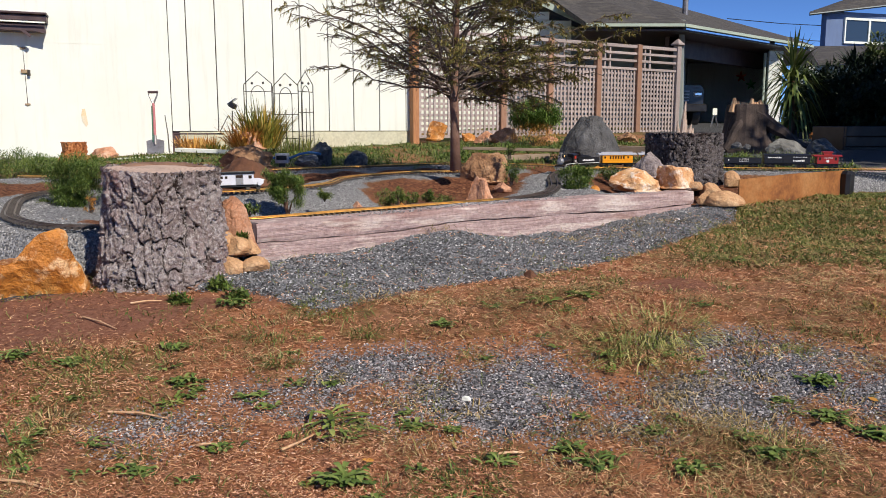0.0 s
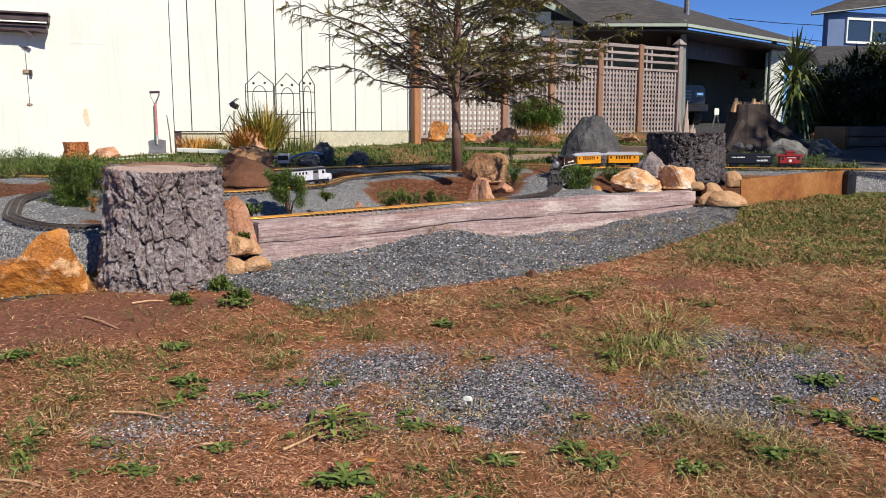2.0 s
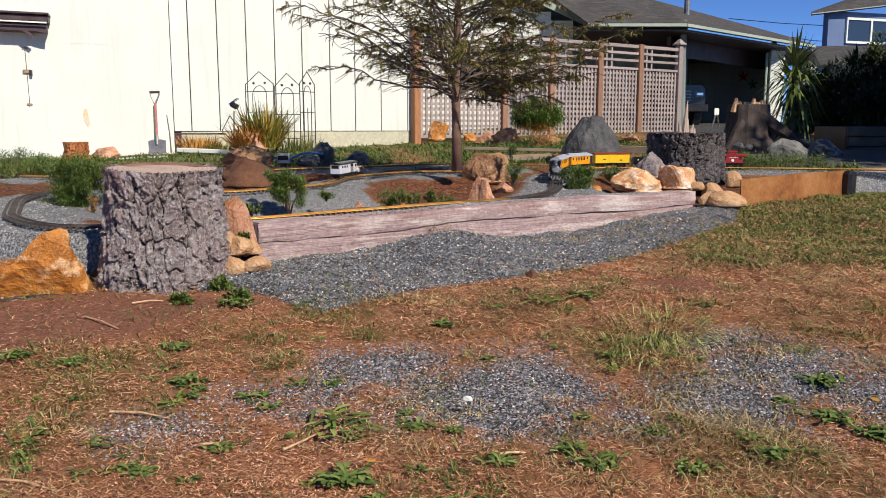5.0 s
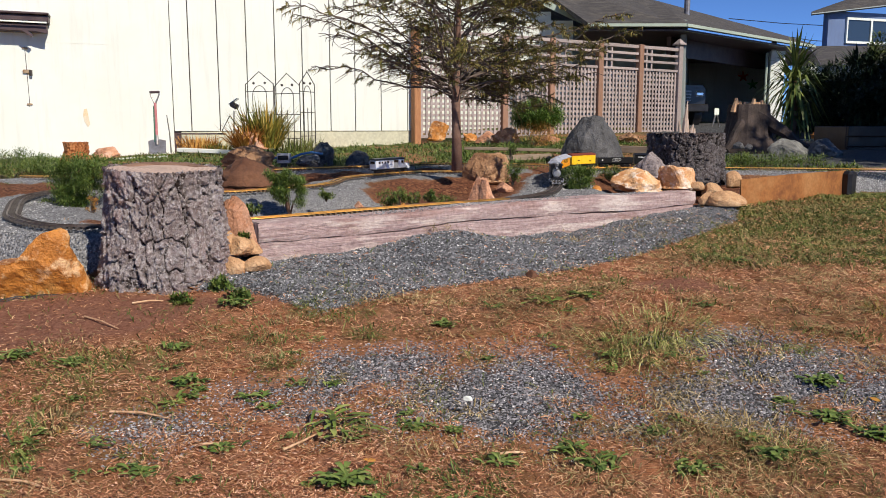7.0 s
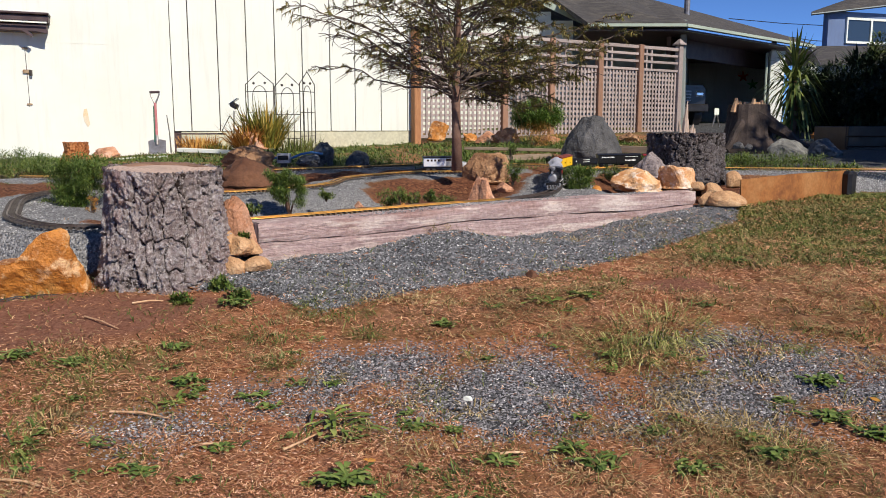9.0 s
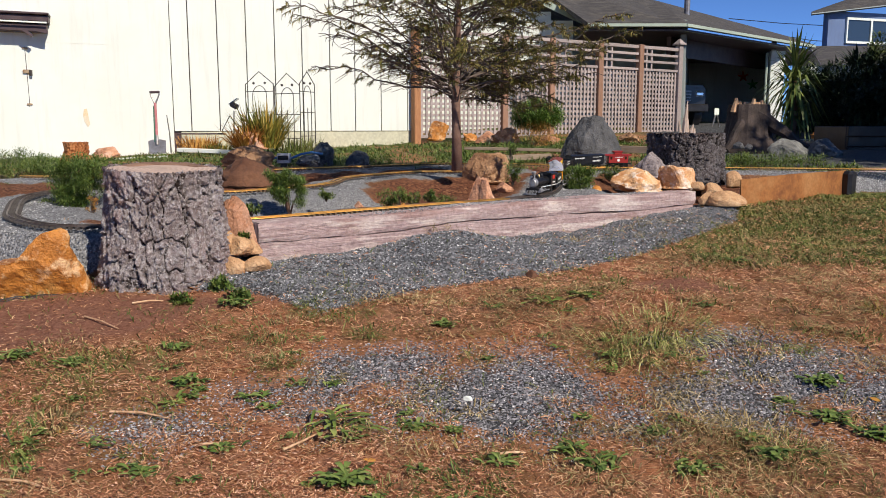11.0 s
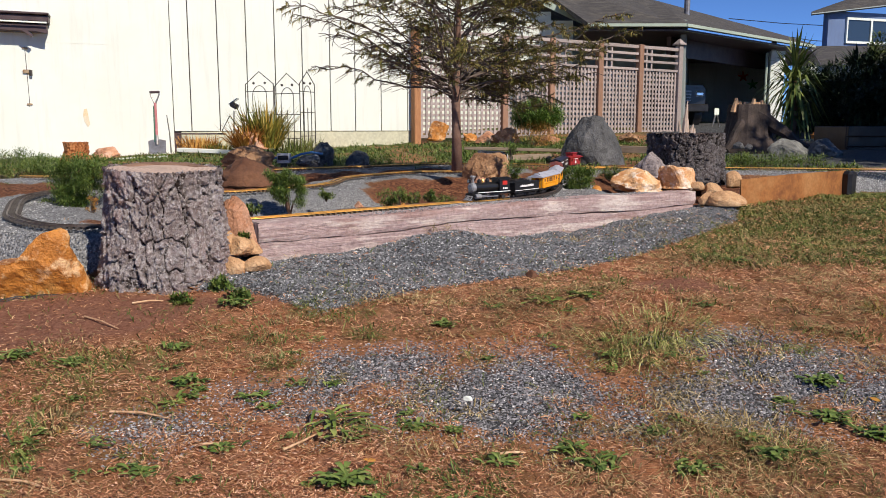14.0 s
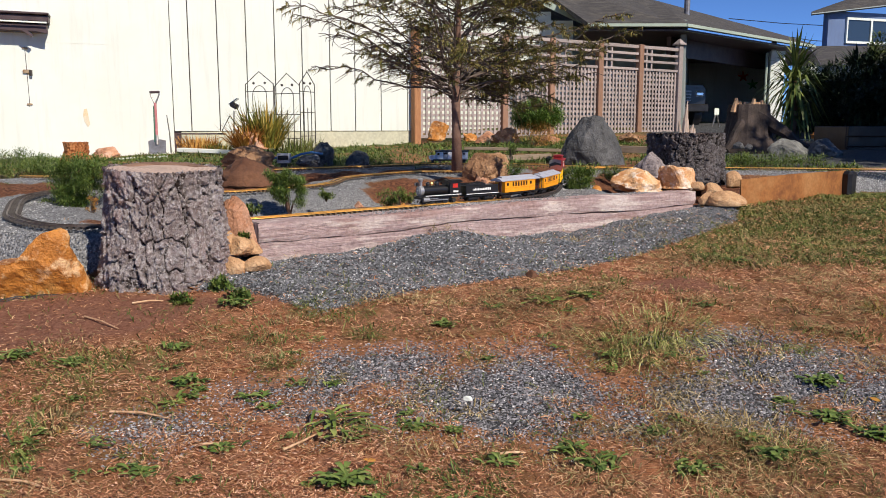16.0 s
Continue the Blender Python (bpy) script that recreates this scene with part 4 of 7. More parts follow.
def stone_material(name, a, b, c3, vein, rough=0.75):
    """Broken stone: big stains, veins and grain."""
    M = Mat(name, rough, 0, 0.35)
    n1, n2, n3 = M.noise(5, 5, 0.6), M.noise(14, 5, 0.65), M.noise(90, 3, 0.6)
    c = M.ramp(n1, [(0.3, a), (0.5, b), (0.68, c3)])
    c = M.mix(M.ramp(n2, [(0.52, (0, 0, 0)), (0.62, (0.75, 0.75, 0.75))]), c, vein)
    c = M.mix(0.3, c, M.ramp(n3, [(0.3, (0.2,) * 3), (0.7, (0.85,) * 3)]), "OVERLAY")
    c = M.mix(0.3, c, M.ramp(M.each(), [(0, (0.3,) * 3), (1, (0.7,) * 3)]), "OVERLAY")
    M.color(c)
    return M.bump(M.math("ADD", n2, M.math("MULTIPLY", n3, 0.4)), 0.9, 0.02).m


m_orange = stone_material("orange_jasper", (0.22, 0.07, 0.014), (0.54, 0.215, 0.04), (0.62, 0.31, 0.085), (0.72, 0.47, 0.25), 0.55)
m_cream = stone_material("cream_orange_jasper", (0.42, 0.16, 0.045), (0.66, 0.36, 0.17), (0.76, 0.56, 0.38), (0.82, 0.70, 0.58), 0.6)
m_lichen = stone_material("lichened_grey_stone", (0.11, 0.11, 0.10), (0.17, 0.17, 0.155), (0.25, 0.25, 0.22), (0.09, 0.09, 0.085))
m_speck = stone_material("pinkish_grey_granite", (0.20, 0.165, 0.16), (0.33, 0.28, 0.27), (0.44, 0.38, 0.37), (0.14, 0.11, 0.11))
m_pink = stone_material("pink_sandstone", (0.24, 0.10, 0.05), (0.52, 0.27, 0.16), (0.64, 0.44, 0.32), (0.40, 0.16, 0.07))
m_tan = stone_material("tan_stone", (0.20, 0.10, 0.05), (0.33, 0.185, 0.095), (0.45, 0.28, 0.16), (0.16, 0.08, 0.045))
m_granite = stone_material("grey_basalt", (0.06, 0.06, 0.06), (0.095, 0.095, 0.097), (0.14, 0.14, 0.143), (0.05, 0.05, 0.05))
m_darkrock = stone_material("dark_slate_stone", (0.045, 0.05, 0.055), (0.10, 0.11, 0.12), (0.21, 0.22, 0.23), (0.03, 0.03, 0.03))
m_yellowst = stone_material("yellow_cobble", (0.36, 0.19, 0.09), (0.50, 0.30, 0.155), (0.58, 0.40, 0.24), (0.36, 0.18, 0.08))
m_soil = simple("brown_soil", (0.085, 0.036, 0.02), (0.15, 0.07, 0.038), 14, 0.95, bump=0.8, dist=0.01)


def stone(p, size, seed, mat, label, name="boulder", turn=0.0, sub=4, cuts=15, rough=0.075, group="", shape=None):
    bm = rock_mesh(size, seed, sub, cuts, rough)
    if shape:
        for v in bm.verts:
            v.co = shape(v.co)
    return solid(name, bm, mat, label, "rock", pose(p[0], p[1], p[2] - 0.12 * size[2], 0, 0, turn), smooth=False, group=group)


stone((-1.80, 3.42, 0.065), (0.50, 0.34, 0.33), 12, m_orange, "large rough orange boulder leaning beside the stump", sub=5, rough=0.05, cuts=10,
      shape=lambda c: Vector((c.x + 0.03 * between(c.z, 0.2, 0.36), c.y - 0.10 * c.z / 0.3 + 0.1, min(c.z * 1.35, 0.17 + 0.10 * between(c.x, -0.3, 0.0) + 0.14 * between(c.x, 0.04, 0.18) + 0.02 * noise.noise(c * 9)))))
stone((-0.985, 3.82, 0.275), (0.20, 0.16, 0.29), 4, m_pink, "upright reddish boulder between stump and timber")
for p, w, h, sd in (((-0.985, 3.70, 0.30), 0.075, 0.095, 1), ((-0.925, 3.68, 0.285), 0.105, 0.085, 2), ((-0.868, 3.71, 0.28), 0.07, 0.075, 3), ((-0.842, 3.64, 0.215), 0.11, 0.07, 6), ((-0.93, 3.63, 0.20), 0.10, 0.09, 7)):
    stone(p, (w, w * 0.9, h), 20 + sd, m_yellowst, "small rounded tan cobble at the stump", "cobble", sub=4, cuts=2, rough=0.03, group="cobbles by the stump")
stone((0.34, 6.85, 0.397), (0.38, 0.3, 0.27), 31, m_tan, "blocky tan boulder behind the front line", sub=5, cuts=9, rough=0.06,
      shape=lambda c: Vector((c.x * (0.92 + 0.12 * c.z / 0.27), c.y, min(c.z * 1.25, 0.265 + 0.02 * noise.noise(c * 9)))))
stone((0.248, 5.35, 0.36), (0.22, 0.18, 0.20), 33, m_pink, "pointed orange stone below the tan boulder", sub=4, cuts=8,
      shape=lambda c: Vector((c.x * (1 - 0.6 * c.z / 0.2) + 0.02 * c.z / 0.2, c.y * (1 - 0.5 * c.z / 0.2), c.z)))
stone((0.436, 5.8, 0.395), (0.12, 0.1, 0.08), 35, m_pink, "small rough orange stone", sub=3)
stone((1.535, 8.4, 0.462), (0.52, 0.5, 0.58), 41, m_granite, "tall cone-shaped grey boulder behind the back line", sub=5, cuts=2, rough=0.045,
      shape=lambda c: Vector((c.x * (1.22 - 0.78 * c.z / 0.58) - 0.02 + 0.02 * noise.noise(c * 5), c.y * (1.0 - 0.4 * c.z / 0.58), min(c.z * 1.12, 0.56 + 0.03 * noise.noise(c * 6)))))
stone((1.614, 6.42, 0.462), (0.23, 0.18, 0.225), 51, m_speck, "pinkish grey speckled stone against the stump", sub=4, cuts=7,
      shape=lambda c: Vector((c.x * (1.2 - 0.7 * c.z / 0.22), c.y, c.z)))
stone((1.429, 5.95, 0.391), (0.34, 0.20, 0.20), 53, m_cream, "orange and white angular stone", sub=4, cuts=11,
      shape=lambda c: Vector((c.x, c.y, c.z * (0.80 + 0.22 * between(-c.x, -0.12, 0.1)))))
stone((1.723, 6.02, 0.407), (0.27, 0.18, 0.195), 54, m_cream, "pinkish orange angular stone", sub=4, cuts=12)
for p, w, h, sd in (((1.854, 6, 0.396), 0.1, 0.07, 1), ((1.972, 6, 0.362), 0.14, 0.1, 2), ((1.859, 5.78, 0.312), 0.10, 0.10, 3), ((1.989, 5.75, 0.307), 0.23, 0.115, 4), ((2.12, 5.85, 0.302), 0.1, 0.06, 5), ((2.259, 6.4, 0.392), 0.12, 0.14, 9)):
    stone(p, (w, w * 0.8, h), 60 + sd, m_yellowst, "rounded yellow cobble at the timber's end", "cobble", sub=4, cuts=4, rough=0.035, group="cobbles at the timber's end")
stone((1.113, 5.95, 0.379), (0.065, 0.06, 0.06), 71, m_orange, "small rough orange stone", "cobble", sub=3, cuts=5)
stone((-0.27, 5.5, ground_z(-0.27, 5.5)[0] + 0.004), (0.06, 0.05, 0.05), 72, m_orange, "small orange stone on ballast", "cobble", sub=3, cuts=5)
stone((-0.567, 5.5, ground_z(-0.567, 5.5)[0] + 0.004), (0.065, 0.05, 0.045), 73, m_pink, "small pinkish stone on ballast", "cobble", sub=3, cuts=5)
stone((-1.836, 7.7, 0.478), (0.40, 0.3, 0.24), 81, m_tan, "brown boulder behind a soil heap")
stone((-2.538, 11, 0.574), (0.4, 0.3, 0.24), 82, m_pink, "pinkish stone by the flax")
stone((-1.208, 8.3, 0.472), (0.31, 0.26, 0.26), 83, m_darkrock, "dark slate-blue pointed garden stone", cuts=12,
      shape=lambda c: Vector((c.x * (1.1 - 0.6 * c.z / 0.26) + 0.3 * (c.z - 0.1), c.y, c.z)))
stone((-1.275, 8, 0.48), (0.24, 0.2, 0.12), 84, m_darkrock, "low dark slate-blue stone")
stone((-0.845, 8.2, 0.471), (0.2, 0.18, 0.17), 85, m_darkrock, "black rounded garden stone")
stone((-4.401, 10.8, 0.44), (0.36, 0.3, 0.18), 91, m_pink, "pale pinkish stone by the white wall")
stone((-0.078, 12.6, 0.671), (0.32, 0.3, 0.31), 92, m_orange, "orange stone at the lattice fence")
stone((0.959, 12.4, 0.607), (0.46, 0.3, 0.27), 93, m_pink, "pale pink boulder at the fence")
stone((0.683, 12.8, 0.616), (0.3, 0.3, 0.2), 94, m_pink, "pale pink boulder at the fence")
stone((0.406, 12.9, 0.632), (0.2, 0.2, 0.14), 98, m_orange, "small orange boulder at the fence")
stone((1.604, 12.6, 0.577), (0.34, 0.3, 0.17), 95, m_pink, "pale orange boulder under the pine shrub")
stone((2.917, 13, 0.613), (0.36, 0.3, 0.18), 96, m_tan, "tan boulder at the fence")
stone((4.187, 10, 0.422), (0.54, 0.36, 0.33), 101, m_lichen, "grey lichen-spotted boulder on the drive's edge")
stone((5.077, 11, 0.447), (0.52, 0.4, 0.29), 102, m_darkrock, "dark grey boulder on the drive's edge")
stone((6.192, 13.5, 0.658), (0.34, 0.25, 0.2), 103, m_orange, "orange stone beneath the shrubs")
stone((0.366, 3.35, 0.235), (0.05, 0.04, 0.035), 104, m_soil, "dark clod of earth on the lawn", "clod", sub=3)
stone((0.07, 2.22, 0.09), (0.022, 0.016, 0.014), 105, m_white, "small white pebble in the gravel", "pebble", sub=2, cuts=5)
for p, w in (((3.431, 9.6, 0.609), 0.12), ((3.631, 9.8, 0.591), 0.1)):
    stone(p, (w, w, w * 0.7), int(p[0] * 9), m_granite, "small rough grey stone", "cobble", sub=3)

# soil heap
bm = rock_mesh((0.36, 0.34, 0.23), 7, 4, 0, 0.16)
for v in bm.verts:
    k = v.co.z / 0.23
    v.co.x *= 1.25 - 0.75 * k
    v.co.y *= 1.25 - 0.75 * k
solid("soil_mound", bm, m_soil, "small heap of loose brown soil", "soil", pose(*(-1.404, 5.85, 0.415)), smooth=True)

# short orange log by the wall
m_redcut = cut_wood_material("red_cut_wood", (0.72, 0.48, 0.30), (0.62, 0.36, 0.2), (0.4, 0.2, 0.1))
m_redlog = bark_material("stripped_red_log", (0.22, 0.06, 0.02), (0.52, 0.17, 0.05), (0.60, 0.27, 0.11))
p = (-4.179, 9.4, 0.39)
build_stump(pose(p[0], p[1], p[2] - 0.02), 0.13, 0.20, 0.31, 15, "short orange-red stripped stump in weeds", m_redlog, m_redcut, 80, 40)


def build_root_stump():
    """An upturned root plate with a sawn crown."""
    x, y, z = (4.42, 12, 0.549)
    t = thing("root_stump", "dark upturned root stump with a pale broken crown", "stump", pose(x, y, z - 0.03))
    bm = bmesh.new()
    tube(bm, [(0.0, 0, -0.1 + 0.075 * k) for k in range(11)], [0.46, 0.45, 0.42, 0.38, 0.34, 0.32, 0.31, 0.30, 0.29, 0.285, 0.27], 40)
    for v in bm.verts:
        a = math.atan2(v.co.y, v.co.x)
        ridge = 1 + 0.16 * noise.noise(Vector((math.cos(a) * 2.2, math.sin(a) * 2.2, v.co.z * 1.2))) + 0.09 * noise.noise(Vector((math.cos(a) * 7, math.sin(a) * 7, v.co.z * 2.5)))
        v.co.x, v.co.y = v.co.x * ridge, v.co.y * ridge * 0.8
    part("trunk", bm, m_bark_plain, t)
    rnd = random.Random(3)
    for dx, dz, r in ((0.80, 0.0, 0.12), (-0.40, 0.0, 0.10), (-0.3, 0.12, 0.05)):
        bm = bmesh.new()
        pts, rad = [], []
        for k in range(6):
            u = k / 5
            pts.append((dx * u + rnd.uniform(-0.03, 0.03), -0.1 - 0.15 * u, 0.54 * (1 - u ** 1.15) + dz * u + rnd.uniform(-0.03, 0.03)))
            rad.append(r * (1 - 0.55 * u))
        tube(bm, pts, rad, 7)
        part("root", bm, m_bark_plain, t)
    for dx, h in ((-0.30, 0.06), (-0.24, 0.10), (-0.18, 0.04), (-0.1, 0.03), (0.0, 0.09), (0.07, 0.03), (0.16, 0.06), (0.22, 0.02), (0.11, 0.03), (-0.05, 0.02)):
        bm = bmesh.new()
        rod(bm, (dx * 0.85, -0.1, 0.54), (dx * 0.85 + rnd.uniform(-0.03, 0.03), -0.1, 0.66 + h * 0.8), 0.05, 0.022, 5)
        part("splinter", bm, m_splinter, t, "pale orange broken wood")


m_bark_plain = simple("rotten_root_wood", (0.03, 0.023, 0.021), (0.085, 0.063, 0.053), 18, 0.9, bump=0.6, dist=0.01)
m_splinter = grained("split_wood", (0.42, 0.22, 0.10), (0.72, 0.5, 0.32), (10, 10, 1))
build_root_stump()
m_drift = grained("pale_driftwood", (0.30, 0.22, 0.17), (0.60, 0.48, 0.40), (10, 10, 1))
x, y, z = (3.224, 11, 0.739)
t = thing("driftwood", "pale upright splintered driftwood piece", "driftwood", pose(x, y, z - 0.05))
for k, (dx, h, r, lean) in enumerate(((-0.02, 0.50, 0.05, 0.03), (-0.07, 0.24, 0.035, -0.02), (0.05, 0.2, 0.045, 0.05), (0.10, 0.15, 0.04, 0.02), (0.01, 0.26, 0.04, 0.02))):
    bm = bmesh.new()
    tube(bm, [(dx, 0, -0.1), (dx + lean * 0.4, 0, h * 0.5), (dx + lean, 0, h)], [r, r * 0.7, 0.006], 7)
    part("shard", bm, m_drift, t)

# ---- rusty steel edging and boards ----
M = Mat("rusted_steel", 0.75, 0.25, 0.3)
n1, n2 = M.noise(3.5, 5, 0.65), M.noise(40, 4)
c = M.ramp(n1, [(0.3, (0.16, 0.06, 0.025)), (0.5, (0.34, 0.14, 0.045)), (0.7, (0.42, 0.21, 0.08))])
M.color(M.mix(0.3, c, M.ramp(n2, [(0.3, (0.2,) * 3), (0.7, (0.8,) * 3)]), "OVERLAY")).bump(n2, 0.3, 0.003)
m_rust = M.m
panel = thing("steel_edging", "rusted steel edging plates holding the bank", "edging")
a, b, c = (2.244, 6.15, 0.316), (2.771, 6.45, 0.299), (3.443, 7, 0.325)
at, bt, ct = (2.236, 6.15, 0.46), (2.76, 6.45, 0.486), (3.431, 7, 0.484)
for (p, pt), (q, qt) in (((a, at), (b, bt)), ((b, bt), (c, ct))):
    bm = bmesh.new()
    v = [bm.verts.new(w) for w in ((p[0], p[1], p[2] - 0.15), (q[0], q[1], q[2] - 0.15), qt, pt)]
    f = bm.faces.new(v)
    r = bmesh.ops.extrude_face_region(bm, geom=[f])
    bmesh.ops.translate(bm, verts=[e for e in r["geom"] if isinstance(e, bmesh.types.BMVert)], vec=(-0.004, 0.008, 0))
    bmesh.ops.recalc_face_normals(bm, faces=bm.faces[:])
    part("plate", bm, m_rust, panel, "rust-brown steel plate")
bm = bmesh.new()
p = Vector((3.455, 6.95, 0.41))
box(bm, -0.05, 0.055, -0.03, 0.07, -0.3, 0.07, bevel=0.025)
solid("pipe_end", bm, m_black, "black rubber end block against the rusted plate", "block", Matrix.Translation(p) @ Matrix.Rotation(radians(30), 4, "Z"))


def plank(p, q, w, h, mat, label, name="edging_board"):
    p, q = Vector(p), Vector(q)
    bm = bmesh.new()
    box(bm, 0, (q - p).length, -w / 2, w / 2, -h, 0, bevel=0.004)
    return solid(name, bm, mat, label, "board", Matrix.Translation(p) @ (q - p).to_track_quat("X", "Z").to_matrix().to_4x4())


m_board = grained("bleached_board", (0.19, 0.145, 0.105), (0.36, 0.28, 0.2), (1, 10, 10))
plank((3.773, 7.4, 0.483), (4.47, 7.6, 0.483), 0.05, 0.17, m_timber, "weathered board beyond the steel edging")
plank((2.862, 8.2, 0.443), (3.791, 7.9, 0.426), 0.04, 0.03, m_board, "thin bleached edging board by the drive")
plank((0.25, 9.6, 0.623), (1.423, 9.4, 0.602), 0.05, 0.035, m_board, "bleached edging board behind the boulder")
plank((0.579, 8.8, 0.546), (1.165, 8.9, 0.566), 0.05, 0.06, m_board, "bleached edging board behind the back line")
plank((2.063, 9.6, 0.636), (2.355, 9.4, 0.627), 0.05, 0.08, m_board, "bleached edging board near the stump")
plank((-3.573, 11.2, 0.569), (-2.803, 11, 0.544), 0.16, 0.05, m_white, "pale painted board lying before the planter")
plank((-4.247, 10.6, 0.447), (-3.65, 11, 0.47), 0.2, 0.04, m_white, "pale flat board along the wall")
plank((-1.921, 7, 0.455), (-1.525, 7.3, 0.493), 0.03, 0.03, m_board, "thin light board beside the track")
for p, q in (((-4.346, 8.6, 0.47), (-4.103, 8.7, 0.478)),):
    plank(p, q, 0.18, 0.14, m_concrete, "short grey concrete block in the weeds", "concrete_block")
plank((3.771, 13.6, 0.749), (4.646, 14, 0.746), 0.3, 0.1, m_board, "low bleached board near the garage")
plank((6.205, 14.5, 0.644), (7.1, 14.5, 0.605), 0.1, 0.12, m_concrete, "low concrete kerb under the shrubs", "kerb_stone")

# ---- railway ----
def brass():
    M = Mat("weathered_brass", 0.32, 0.9, 0.5)
    n = M.noise(2.2, 3)
    M.color(M.ramp(n, [(0.28, (0.30, 0.19, 0.10)), (0.48, (0.95, 0.62, 0.22))]))
    M.rough(M.noise(30, 3), 0.25, 0.55)
    return M.m


m_brass = brass()
m_tie = simple("brown_tie", (0.10, 0.06, 0.035), (0.17, 0.11, 0.06), 60, 0.7)
m_tie_grey = simple("grey_tie", (0.05, 0.042, 0.038), (0.085, 0.075, 0.068), 60, 0.8)
m_loco = Mat("black_engine_paint", 0.32, 0.0, 0.5).color((0.012, 0.012, 0.013)).m
m_silver = simple("silver_paint", (0.38, 0.385, 0.39), (0.3, 0.3, 0.31), 80, 0.38, 0.5)
m_yellow = simple("yellow_paint", (0.85, 0.34, 0.015), (0.8, 0.30, 0.012), 80, 0.4)
m_boxyellow = simple("bright_yellow_paint", (0.9, 0.55, 0.02), (0.85, 0.5, 0.02), 80, 0.4)
m_roofgrey = simple("grey_car_roof", (0.42, 0.43, 0.48), (0.36, 0.37, 0.42), 60, 0.55)
m_redbrown = simple("red_brown_roof", (0.22, 0.05, 0.02), (0.18, 0.04, 0.02), 60, 0.5)
m_caboose = simple("caboose_red", (0.30, 0.022, 0.02), (0.26, 0.02, 0.02), 60, 0.45)
m_letter = Mat("white_lettering", 0.5).color((0.8, 0.8, 0.78)).m
m_red = Mat("red_cab_window", 0.4).color((0.5, 0.03, 0.02)).m
m_window = Mat("dark_car_window", 0.15).color((0.03, 0.02, 0.015)).m
m_goose = simple("silver_white_body", (0.72, 0.73, 0.78), (0.66, 0.67, 0.72), 80, 0.35, 0.15)


m_steel_rail = simple("dull_rail", (0.16, 0.12, 0.10), (0.24, 0.2, 0.18), 40, 0.5, 0.8)


def build_track(path, label, rail_mat=None):
    tr = thing("railway_track", label, "track", group="garden railway tracks")
    for s in (-0.0225, 0.0225):
        bm = bmesh.new()
        sweep(bm, [(s - 0.0045, 0.0), (s - 0.0045, 0.0015), (s - 0.0012, 0.003), (s - 0.0022, 0.0075), (s + 0.0022, 0.0075), (s + 0.0012, 0.003), (s + 0.0045, 0.0015), (s + 0.0045, 0.0)], path)
        part("rail", bm, rail_mat or m_brass, tr, "weathered metal rail")
    verts, faces = [], []
    step = 0.032
    total = (len(path) - 2) * 0.03
    k = 0
    while k * step < total:
        p, q = along(path, k * step), along(path, k * step + 0.02)
        d = (q - p)
        d.z = 0
        d.normalize()
        n = Vector((-d.y, d.x, 0))
        b = len(verts)
        for dz in (-0.011, -0.0005):
            for a, c in ((-0.0065, -0.045), (0.0065, -0.045), (0.0065, 0.045), (-0.0065, 0.045)):
                v = p + d * a + n * c
                verts.append((v.x, v.y, p.z + dz))
        faces += [(b + 4, b + 5, b + 6, b + 7), (b, b + 1, b + 5, b + 4), (b + 1, b + 2, b + 6, b + 5), (b + 2, b + 3, b + 7, b + 6), (b + 3, b, b + 4, b + 7)]
        k += 1
    me = bpy.data.meshes.new("tie_bed")
    me.from_pydata(verts, [], faces)
    me.materials.append(m_tie_grey if rail_mat else m_tie)
    t = tagged(new("tie_bed", me), kind="stuff")
    t.parent = tr
    return tr


build_track(main_path[:166], "brass rails on brown ties along the back line")
build_track(main_path[165:246], "dull rails on dark ties descending a ballast slope", m_steel_rail)
build_track(main_path[245:318], "bright brass rails on brown ties behind the timber")
build_track(main_path[317:], "dull grey rails on dark ties in a tight curve", m_steel_rail)
build_track(branch_path, "brass rails on brown ties winding past bark beds")
spur_path = smooth_path([(0.62, 7.95, 0.5), (0.9, 7.75, 0.497), (1.2, 7.62, 0.49), (1.6, 7.56, 0.485)])
build_track(spur_path, "short brass-railed spur behind the boulder")


def wheelset(car, x, r=0.016, spin=False):
    """Two wheels on an axle, at x along the car."""
    for s in (-1, 1):
        bm = bmesh.new()
        rod(bm, (0, s * 0.019, 0), (0, s * 0.0255, 0), r, seg=14)
        rod(bm, (0, s * 0.0175, 0), (0, s * 0.0195, 0), r + 0.002, seg=14)
        part("wheel", bm, m_iron, car, at=pose(x, 0, r + 0.0075))


def truck_frame(car, x):
    bm = bmesh.new()
    for s in (-1, 1):
        box(bm, -0.036, 0.036, s * 0.031 - 0.003, s * 0.031 + 0.003, 0.016, 0.028, bevel=0.002)
    box(bm, -0.008, 0.008, -0.031, 0.031, 0.02, 0.03)
    part("truck", bm, m_black, car, at=pose(x, 0, 0))
    for d in (-0.022, 0.022):
        wheelset(car, x + d, 0.0135)


def letters(car, x0, x1, z, side, y, h=0.012, wavy=True, label="white lettering as plain bars"):
    """Illegible lettering: a row of small white bars."""
    bm = bmesh.new()
    rnd = random.Random(5)
    x = x0
    while x < x1:
        w = rnd.uniform(0.006, 0.011)
        hh = h * rnd.uniform(0.6, 1.0)
        box(bm, x, min(x + w, x1), y * side - 0.0006, y * side + 0.0006, z, z + hh)
        x += w + 0.003
    part("lettering", bm, m_letter, car, label)


